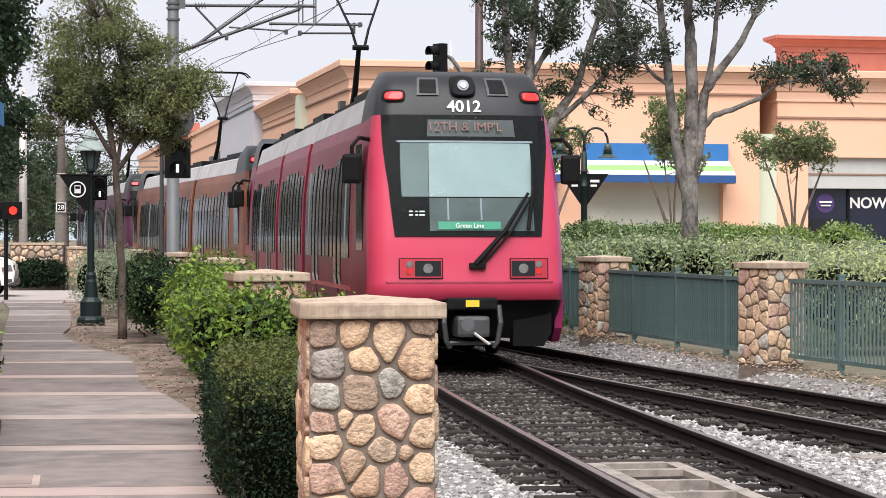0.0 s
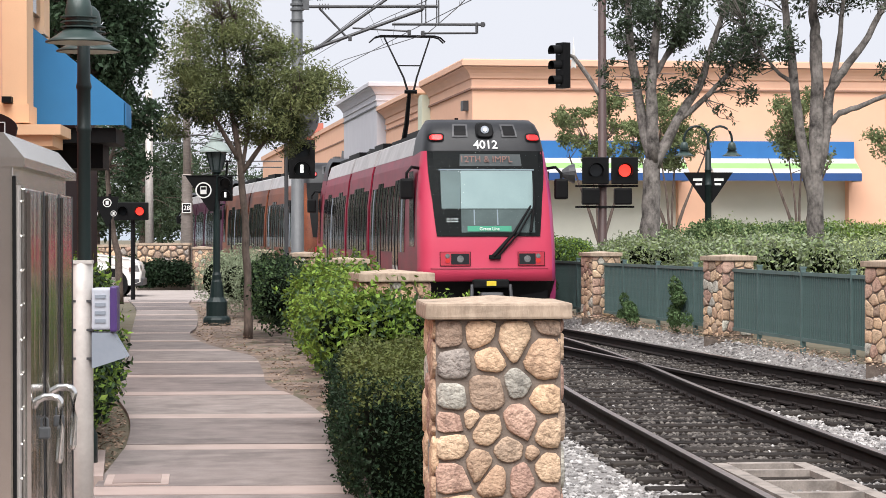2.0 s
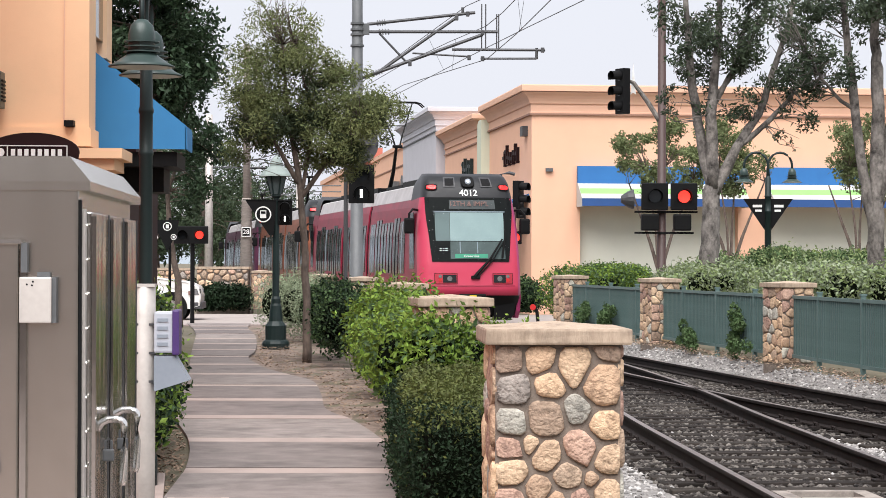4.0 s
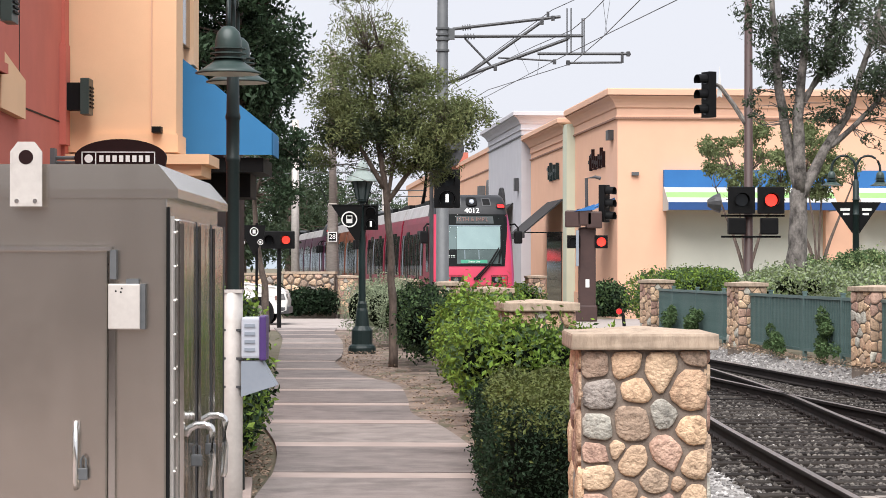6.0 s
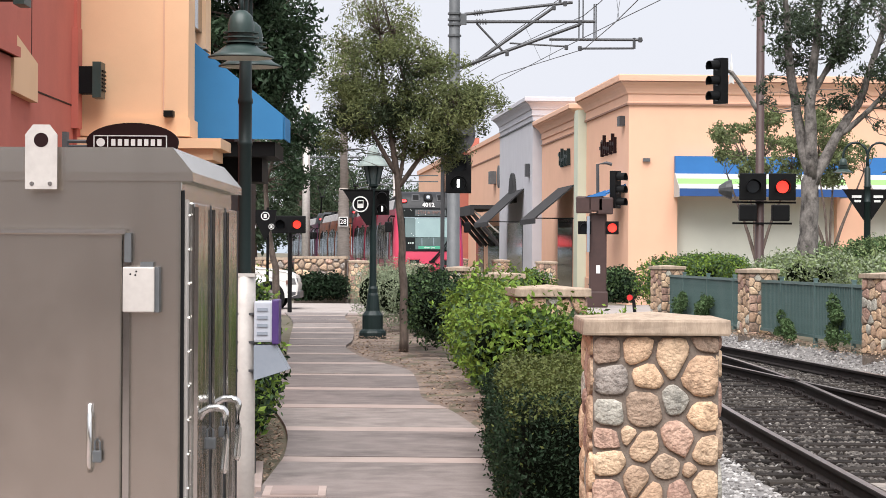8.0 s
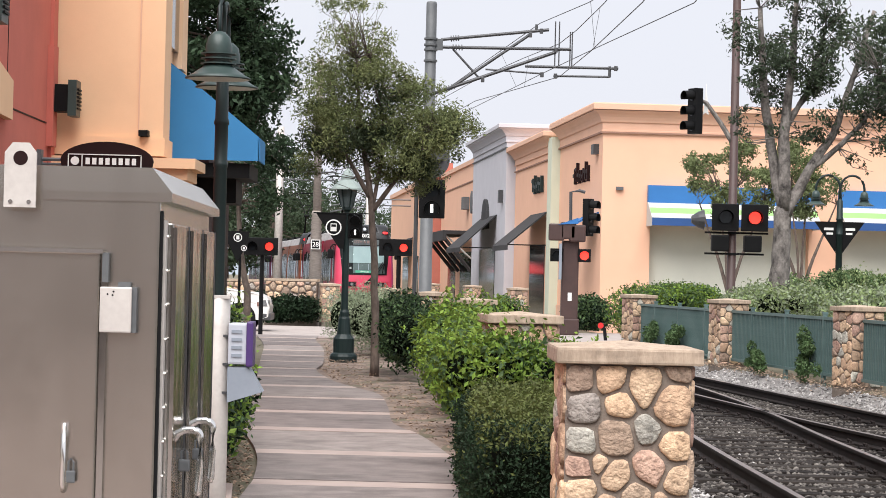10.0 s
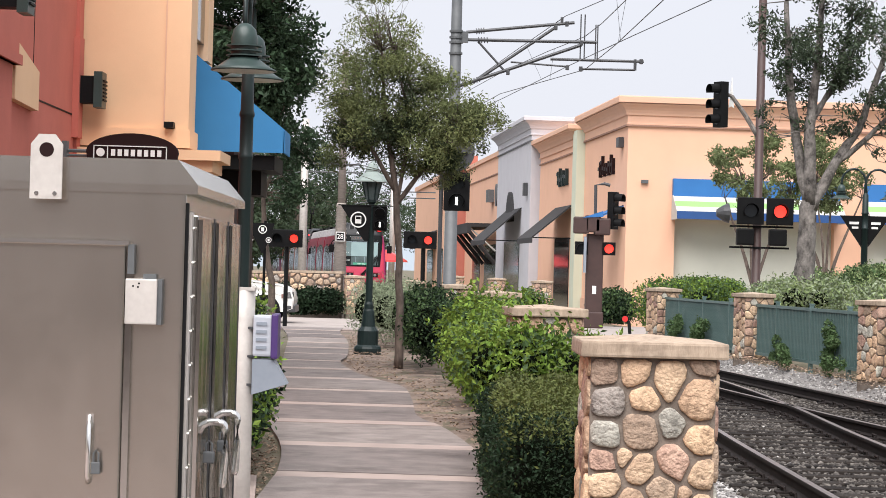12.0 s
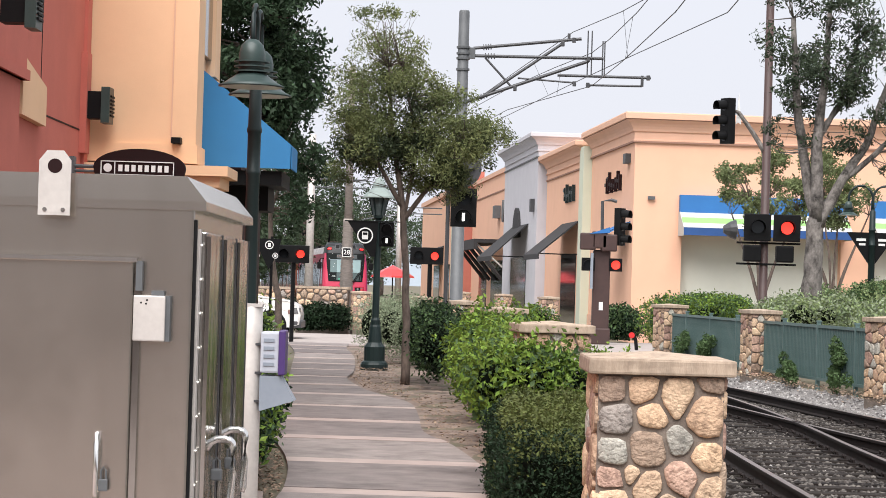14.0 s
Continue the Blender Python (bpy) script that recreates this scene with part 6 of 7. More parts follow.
    tree("pale_tree", "tall pale-barked tree with spreading limbs, behind the fence", (9.05, 38.0), 3,
         [[(0, 0, 0, 0.18), (0.0, 0, 1.0, 0.15), (0.0, 0, 2.4, 0.135), (0.02, 0, 3.6, 0.12), (0.03, 0, 4.9, 0.10), (-0.06, 0, 5.4, 0.08), (0.05, 0, 6.6, 0.045)],
          [(0.0, -0.02, 1.9, 0.09), (-0.1, -0.05, 2.5, 0.095), (-0.23, 0, 3.06, 0.09), (-0.38, 0, 4.35, 0.08), (-0.49, 0.1, 5.4, 0.065), (-0.6, 0, 6.4, 0.04)],
          [(0.02, 0, 2.6, 0.085), (0.14, 0, 3.06, 0.09), (0.26, 0, 4.1, 0.085), (0.46, 0, 4.4, 0.075), (0.82, 0, 4.85, 0.06), (1.2, 0.1, 5.5, 0.045), (1.7, 0.1, 6.2, 0.025)],
          [(0.25, 0, 4.05, 0.06), (0.41, 0, 4.85, 0.05), (0.5, 0, 5.8, 0.03)],
          [(0.2, 0, 3.45, 0.055), (0.42, 0, 3.7, 0.052), (0.82, 0, 3.83, 0.045), (1.23, 0, 4.0, 0.038), (1.54, 0, 4.25, 0.03), (2.2, 0, 4.38, 0.02), (2.75, 0, 4.1, 0.01)],
          [(-0.36, 0, 4.2, 0.04), (-0.62, 0, 4.35, 0.032), (-0.95, 0, 4.75, 0.022), (-1.2, 0, 5.2, 0.012)]],
         crown_cloud(R, (0.1, 0, 6.0), (1.5, 1.2, 0.75), 30, 0.36) + crown_cloud(R, (2.0, 0, 4.6), (0.95, 0.8, 0.32), 20, 0.27) + crown_cloud(R, (2.5, 0, 4.15), (0.55, 0.5, 0.16), 9, 0.19)
         + crown_cloud(R, (-0.95, 0, 4.9), (0.55, 0.8, 0.45), 14, 0.26) + crown_cloud(R, (-1.2, 0, 5.7), (0.7, 0.8, 0.4), 10, 0.3),
         16000, 0.046, "leaf_fig", "bark_pale", 0.012, 3, flat=0.4)
    # small many-stemmed trees before the store
    for i, (x, y) in enumerate(((18.9, 66), (9.3, 66), (15.2, 66), (11.4, 66))):
        tree("myrtle_tree", "small many-stemmed ornamental tree with yellowish leaves before the store", (x, y), 30 + i,
             [[(0, 0, 0, 0.09), (0.0, 0, 1.3, 0.07), (-0.35, 0, 2.4, 0.045), (-0.9, 0, 3.9, 0.02)], [(0, 0, 1.2, 0.06), (0.35, 0, 2.4, 0.045), (1.0, 0, 4.0, 0.02)],
              [(0, 0, 1.1, 0.05), (0.05, 0.1, 2.6, 0.035), (0.15, 0, 4.4, 0.015)], [(0, 0, 1.0, 0.05), (-0.15, -0.2, 2.6, 0.035), (-0.4, -0.2, 4.3, 0.015)]],
             crown_cloud(R, (0, 0, 4.35 + 0.4 * (i > 0)), (1.5 - 0.5 * (i > 1), 1.1, 0.7 + 0.5 * (i > 0)), 30, 0.36), 9000, 0.06, "leaf_myrtle", "bark_brown", 0.015, 2)
    # large dark trees behind the street building
    tree("dark_tree", "large dense dark green tree behind the awning", (-4.3, 48), 50,
         [[(0, 0, 0, 0.3), (0.1, 0, 2.5, 0.25), (0.2, 0, 5, 0.18), (0.3, 0, 8, 0.08)]],
         crown_cloud(R, (0.15, 0, 6.9), (1.35, 1.6, 2.6), 60, 0.6), 42000, 0.07, "leaf_tree_dark", "bark_brown", 0.04, 2)
    tree("street_tree", "leaning dark street tree near the crossing", (-3.9, 54.5), 51,
         [[(0.0, 0, 0, 0.09), (-0.05, 0, 1.2, 0.08), (-0.25, 0, 2.2, 0.07), (-0.3, 0, 3.3, 0.05), (0.1, 0, 4.4, 0.03)]],
         crown_cloud(R, (0.2, 0, 4.2), (0.9, 0.9, 1.1), 18, 0.4), 6000, 0.06, "leaf_tree_dark", "bark_brown", 0.02, 2)
    for i, (x, y, h, r) in enumerate(((-9.5, 115, 9, 3.2), (-13, 130, 10, 3.6), (-16.5, 150, 11, 4.5), (-10.5, 170, 12, 4.2), (-20, 185, 13, 5), (-8.5, 210, 12, 4.5), (-15, 240, 13, 5.5), (-24, 240, 14, 6), (-7.0, 262, 13, 5), (-1, 275, 12, 5), (-12.5, 228, 10, 4.0), (-11.2, 206, 9, 2.6), (-13.2, 100, 7, 2.4))):
        tree("far_tree", "distant leafy tree beyond the tracks", (x, y), 60 + i, [[(0, 0, 0, 0.3), (0, 0, h * 0.4, 0.22), (0, 0, h * 0.8, 0.08)]],
             crown_cloud(R, (0, 0, h * 0.55), (r, r, h * 0.42), 34, r * 0.34), 9500, 0.16, "leaf_tree_far", "bark_brown", 0.05, 1)


build_greenery()
build_trees()
build_ballast()


# ---- steel equipment cabinet by the path ----
def build_cabinet():
    c = thing("equipment_cabinet", (-0.575, 5.0, 0), 0, "brushed stainless-steel equipment cabinet with padlocked doors", "cabinet")
    W, D, H = 1.6, 1.2, 1.70
    bm = bmesh.new()
    box(bm, -W, 0, 0, D, 0.0, H + 0.02, 0.006)
    part("body", bm, "steel", c)
    # roof with sloping lips
    bm = bmesh.new()
    lo = [(-W - 0.03, -0.004, H), (0.025, -0.004, H), (0.025, D + 0.03, H), (-W - 0.03, D + 0.03, H)]
    hi = [(-W + 0.03, -0.003, H + 0.072), (-0.02, -0.003, H + 0.075), (-0.02, D, H + 0.075), (-W + 0.03, D, H + 0.072)]
    a = [bm.verts.new(q) for q in lo]
    a2 = [bm.verts.new((q[0], q[1], H + 0.02)) for q in lo]
    b = [bm.verts.new(q) for q in hi]
    for r, s in ((a, a2), (a2, b)):
        for i in range(4):
            bm.faces.new((r[i], r[(i + 1) % 4], s[(i + 1) % 4], s[i]))
    bm.faces.new(b)
    bm.faces.new(a[::-1])
    part("roof", bm, "steel", c, "overhanging steel roof")
    # front door
    bm = bmesh.new()
    box(bm, -W + 0.05, -0.128, -0.022, 0.0, 0.15, 1.585, 0.004)
    d = part("door", bm, "steel", c)
    part("drip_edge", boxes((-W + 0.05, -0.12, -0.034, -0.02, 1.583, 1.592)), "chrome", d)
    part("door_edge", boxes((-0.126, -0.112, -0.016, 0.0, 0.15, 1.57)), "steel_side", d)
    part("hinge_pin", boxes((-0.122, -0.108, -0.03, -0.005, 1.52, 1.585)), "galv", d)
    # handle and padlock
    bm = bmesh.new()
    tube(bm, [(-0.195, -0.03, 1.06), (-0.195, -0.045, 1.075), (-0.195, -0.045, 1.185), (-0.195, -0.022, 1.205)], 0.006, 8)
    h = part("handle", bm, "chrome", d, "chrome bar handle", smooth=True)
    bm = bmesh.new()
    tube(bm, [(-0.183, -0.04, 1.105), (-0.183, -0.04, 1.125), (-0.178, -0.04, 1.133), (-0.172, -0.04, 1.125), (-0.172, -0.04, 1.105)], 0.0025, 6)
    box(bm, -0.188, -0.168, -0.046, -0.034, 1.08, 1.106, 0.002)
    part("padlock", bm, "galv", h)
    part("handle_plate", boxes((-0.203, -0.187, -0.026, -0.02, 1.18, 1.21)), "chrome", h)
    # small lock box
    bm = bmesh.new()
    box(bm, -0.125, -0.055, -0.035, 0.0, 1.41, 1.51, 0.003)
    lb = part("lock_box", bm, "plate_pale", c, "pale metal lock box")
    part("lid_edge", boxes((-0.058, -0.045, -0.028, 0.0, 1.41, 1.51)), "galv", lb)
    part("lid_hasp", boxes((-0.088, -0.06, -0.02, -0.002, 1.51, 1.521)), "galv", lb)
    for x, z in ((-0.108, 1.494), (-0.095, 1.500), (-0.097, 1.492)):
        part("hole", disc(bmesh.new(), (x, -0.0355, z), 0.0022, 10, depth=0.001), "black", lb)
    # lifting eye
    bm = bmesh.new()
    prof = [(-0.035, 0.0), (0.035, 0.0), (0.035, 0.12), (0.018, 0.142), (-0.018, 0.142), (-0.035, 0.12)]
    prism(bm, prof, -0.008, 0.0)
    le = part("lifting_eye", bm, "plate_pale", c, "pale steel lifting tab with a hole")
    le.matrix_basis = pose(-0.305, -0.032, 1.68)
    part("eye_hole", disc(bmesh.new(), (0, -0.0085, 0.108), 0.016, 20, depth=0.001), "maroon", le)
    for x in (-0.02, 0.02):
        part("rivet", disc(bmesh.new(), (x, -0.0095, 0.012), 0.005, 10, depth=0.003), "chrome", le)
    # doors on the side with piano hinge, bulged panels and pull handles
    for k, (y0, y1) in enumerate(((0.06, 0.42), (0.44, 0.78), (0.80, 1.14))):
        bm = bmesh.new()
        box(bm, 0.0, 0.022, y0, y1, 0.15, 1.655, 0.004)
        sd = part("side_door", bm, "steel_side", c, "reflective steel side door")
        part("door_seam", boxes((0.016, 0.0235, y1 + 0.001, y1 + 0.012, 0.15, 1.655)), "galv_dark", sd)
        part("door_flange", boxes((0.022, 0.031, y0 + 0.006, y0 + 0.016, 0.16, 1.645)), "steel_side", sd)
    part("hinge", boxes((0.0, 0.012, 0.016, 0.05, 0.1, 1.66)), "plate_pale", c)
    part("corner_gap", boxes((0.0, 0.006, 0.0, 0.014, 0.1, 1.68)), "black", c)
    for i in range(20):
        part("rivet", disc(bmesh.new(), (0.016, 0.033, 0.18 + i * 0.076), 0.004, 8, axis=(1, 0, 0), depth=0.006), "chrome", c)
    for y in (0.20, 0.53):
        bm = bmesh.new()
        bend = [(0.066 + 0.016 * math.sin(q), y, 1.168 + 0.016 * math.cos(q)) for q in [math.pi / 2 * k / 5 for k in range(6)]]
        tube(bm, [(0.02, y, 1.160), (0.030, y, 1.176), (0.045, y, 1.184)] + bend + [(0.082, y, 1.11), (0.080, y, 1.045), (0.076, y, 1.035)], 0.0085, 12)
        ph = part("pull_handle", bm, "chrome", c, "bent chrome pull handle", smooth=True)
        bm = bmesh.new()
        tube(bm, [(0.040, y - 0.01, 1.115), (0.040, y - 0.01, 1.135), (0.047, y - 0.01, 1.142), (0.054, y - 0.01, 1.135), (0.054, y - 0.01, 1.115)], 0.003, 6)
        box(bm, 0.034, 0.060, y - 0.018, y - 0.002, 1.090, 1.117, 0.004)
        part("padlock", bm, "galv", ph)


def build_validator():
    v = thing("ticket_validator", (-0.69, 8.0, 0), 0, "grey post with a purple and grey ticket validator", "validator")
    bm = bmesh.new()
    lathe(bm, [(0.039, 0), (0.039, 1.455), (0.036, 1.46)], 20, (-0.002, 0, 0))
    part("post", bm, "plate_pale", v, "pale steel tube post", smooth=True)
    part("post_cap", boxes((-0.041, 0.037, -0.038, 0.038, 1.455, 1.466)), "plate_pale", v)
    for z in (1.12, 1.22, 1.32):
        part("clamp", boxes((-0.043, 0.04, -0.034, 0.0, z, z + 0.008)), "galv_dark", v)
    bm = bmesh.new()
    box(bm, 0.036, 0.105, -0.06, 0.05, 1.225, 1.37, 0.008)
    hd = part("reader", bm, "plastic_pale", v)
    bm = bmesh.new()
    box(bm, 0.1, 0.125, -0.07, 0.06, 1.218, 1.376, 0.006)
    part("reader_face", bm, "purple", hd, "purple reader face")
    for k in range(4):
        part("vent", boxes((0.048, 0.085, -0.0635, -0.058, 1.25 + k * 0.028, 1.262 + k * 0.028)), "plastic_grey", hd)
    bm = bmesh.new()
    prism(bm, [(0.036, 1.215), (0.11, 1.215), (0.16, 1.13), (0.036, 1.09)], -0.055, 0.05)
    part("tray", bm, "plastic_grey", v, "grey sloped tray")


# ---- lamps ----
def gooseneck_head(parent, x, y, z, r, s):
    """Bell lamp: dome, ring stack, wide shade; z is the shade's rim."""
    bm = bmesh.new()
    lathe(bm, [(0.34 * r, 0.40 * r), (0.40 * r, 0.52 * r), (0.40 * r, 1.0 * r), (0.34 * r, 1.26 * r), (0.18 * r, 1.42 * r), (0.05 * r, 1.46 * r)], 20, (x, y, z))
    d = part("dome", bm, "lamp_green", parent, smooth=True)
    bm = bmesh.new()
    for k in range(3):
        lathe(bm, [(0.54 * r, (0.44 + 0.15 * k) * r), (0.54 * r, (0.48 + 0.15 * k) * r)], 20, (x, y, z))
    part("fin_ring", bm, "lamp_green", d)
    bm = bmesh.new()
    lathe(bm, [(1.0 * r, 0.0), (1.0 * r, 0.03 * r), (0.8 * r, 0.13 * r), (0.5 * r, 0.34 * r), (0.42 * r, 0.44 * r)], 28, (x, y, z))
    part("shade", bm, "lamp_green", d, "wide conical metal shade", smooth=True)
    bm = bmesh.new()
    lathe(bm, [(0.93 * r, -0.01 * r), (0.9 * r, -0.012 * r)], 28, (x, y, z))
    part("reflector", bm, "lamp_under", d)


def double_lamp(at, turn, rim, arm, r, pole_r, label, banners):
    l = thing("street_lamp", (at[0], at[1], -0.03), turn, label, "street lamp", "gooseneck street lamps")
    rim += 0.03
    top = rim + 0.10
    bm = bmesh.new()
    lathe(bm, [(pole_r * 1.9, 0), (pole_r * 1.9, 0.25), (pole_r * 1.1, 0.32), (pole_r, rim * 0.8), (pole_r * 1.12, rim * 0.8 + 0.01), (pole_r * 1.12, rim * 0.8 + 0.03), (pole_r, rim * 0.8 + 0.04),
               (pole_r, rim * 0.9), (pole_r * 1.15, rim * 0.9 + 0.01), (pole_r * 1.15, rim * 0.9 + 0.03), (pole_r, rim * 0.9 + 0.05), (pole_r * 0.9, top), (pole_r * 0.3, top + 0.06)], 16)
    part("pole", bm, "post_green", l, smooth=True)
    for s in (-1, 1):
        hz_ = rim + 1.45 * r
        bm = bmesh.new()
        pts = [(s * pole_r * 0.5, 0, top - 0.25)] + [(s * (arm / 2 - arm / 2 * math.cos(a)), 0, max(hz_, top) + 0.05 + arm * 0.55 * math.sin(a)) for a in [math.pi * k / 10 for k in range(11)]] + [(s * arm, 0, hz_ - 0.03)]
        tube(bm, pts, pole_r * 0.38, 8)
        part("gooseneck", bm, "post_green", l, smooth=True)
        gooseneck_head(l, s * arm, 0, rim, r, s)
        if banners:
            bm = bmesh.new()
            prism(bm, [(s * 0.06, rim - 0.38), (s * 0.58, rim - 0.38), (s * 0.08, rim - 1.1)], -0.012, 0.012)
            bn = part("pennant", bm, "black", l, "black triangular pennant sign")
            part("pennant_bar", boxes((min(s * 0.14, s * 0.36), max(s * 0.14, s * 0.36), -0.018, -0.012, rim - 0.58, rim - 0.52), (min(s * 0.15, s * 0.3), max(s * 0.15, s * 0.3), -0.018, -0.012, rim - 0.68, rim - 0.63)), "white", bn)
    return l


def lantern_post():
    l = thing("lantern_post", (-1.2, 41.0, -0.03), 0, "dark green cast-iron lantern post with a tram sign and signal", "street lamp")
    bm = bmesh.new()
    lathe(bm, [(0.25, 0), (0.25, 0.10), (0.23, 0.14), (0.19, 0.17), (0.19, 0.42), (0.13, 0.50), (0.10, 0.78), (0.085, 0.82), (0.085, 0.9), (0.065, 0.95), (0.06, 2.3), (0.05, 2.72), (0.09, 2.76), (0.09, 2.8)], 16)
    part("pole", bm, "post_green", l, "fluted dark green post", smooth=False)
    bm = bmesh.new()
    lathe(bm, [(0.10, 2.8), (0.17, 3.1), (0.165, 3.12)], 8)
    part("lantern", bm, "interior_pale", l)
    for k in range(6):
        a = k * math.pi / 3
        bm = bmesh.new()
        tube(bm, [(0.10 * math.cos(a), 0.10 * math.sin(a), 2.8), (0.175 * math.cos(a), 0.175 * math.sin(a), 3.12)], 0.012, 5)
        part("lantern_bar", bm, "post_green", l)
    bm = bmesh.new()
    lathe(bm, [(0.30, 3.12), (0.29, 3.15), (0.20, 3.24), (0.12, 3.30), (0.12, 3.36), (0.08, 3.44), (0.02, 3.5), (0.015, 3.62)], 8)
    part("hood", bm, "hood_pale", l, "flared metal lantern hood")
    # tram sign
    bm = bmesh.new()
    prism(bm, [(-0.55, 2.68), (0.0, 2.68), (0.0, 2.62), (-0.04, 2.05), (-0.12, 2.05)], -0.1, -0.08)
    sg = part("tram_sign", bm, "black", l, "black pennant sign with a white tram roundel")
    bm = bmesh.new()
    skin(bm, [ring(bm, (-0.23, -0.105, 2.43), 0.145, 28, (0, -1, 0)), ring(bm, (-0.23, -0.112, 2.43), 0.145, 28, (0, -1, 0)), ring(bm, (-0.23, -0.112, 2.43), 0.122, 28, (0, -1, 0)), ring(bm, (-0.23, -0.105, 2.43), 0.122, 28, (0, -1, 0))], close=False)
    part("roundel", bm, "white", sg)
    bm = bmesh.new()
    box(bm, -0.285, -0.175, -0.112, -0.105, 2.36, 2.50, 0.003)
    part("pictogram", bm, "white", sg)
    part("pictogram_window", boxes((-0.272, -0.188, -0.116, -0.11, 2.44, 2.485)), "black", sg)
    part("sign_arm", boxes((-0.6, 0.45, -0.11, -0.09, 2.68, 2.70)), "black", l)
    signal_head(l, 0.16, -0.08, 2.24, 0.26, 0.44, "white_lamp", bar=True, lit=1)


def signal_head(parent, x, y, z, w, h, lamp, n=2, bar=False, lit=None, depth=0.2, visor=0.18):
    """A housing with n lenses, the top one first; lit: which of them is lit."""
    bm = bmesh.new()
    box(bm, x - w / 2, x + w / 2, y, y + depth, z, z + h, 0.015)
    hd = part("signal_head", bm, "black", parent)
    r = min(w * 0.38, h / n * 0.42)
    for k in range(n):
        cz = z + h - h / n * (k + 0.5)
        part("lens", disc(bmesh.new(), (x, y - 0.005, cz), r * 0.92, 20, depth=0.01), ("red_lamp" if lamp == "red_lamp" and lit == k else "glass_dark"), hd)
        bm = bmesh.new()
        a = ring(bm, (x, y, cz), r, 20, (0, -1, 0), (0, 0, 1))
        b = ring(bm, (x, y - visor, cz - 0.02), r, 20, (0, -1, 0), (0, 0, 1))
        for i in range(20):
            if not 7 <= i <= 12:
                bm.faces.new((a[i], a[(i + 1) % 20], b[(i + 1) % 20], b[i]))
        part("visor", bm, "black", hd)
        if bar and lit == k:
            part("lit_bar", boxes((x - r * 0.17, x + r * 0.17, y - 0.014, y - 0.008, cz - r * 0.5, cz + r * 0.5)), "white_lamp", hd, "lit white bar")
    return hd


def flasher_pair(parent, xs, y, z, size, lit):
    for i, x in enumerate(xs):
        bm = bmesh.new()
        box(bm, x - size / 2, x + size / 2, y, y + 0.06, z - size / 2, z + size / 2, 0.02)
        pl = part("flasher", bm, "black", parent, "black crossing flasher plate")
        part("lens", disc(bmesh.new(), (x, y - 0.02, z), size * 0.23, 22, depth=0.03), "red_lamp" if i == lit else "glass_dark", pl)
        bm = bmesh.new()
        a = ring(bm, (x, y, z), size * 0.27, 22, (0, -1, 0), (0, 0, 1))
        b = ring(bm, (x, y - 0.2, z), size * 0.27, 22, (0, -1, 0), (0, 0, 1))
        for k in range(22):
            if not 8 <= k <= 13:
                bm.faces.new((a[k], a[(k + 1) % 22], b[(k + 1) % 22], b[k]))
        part("hood", bm, "black", pl)


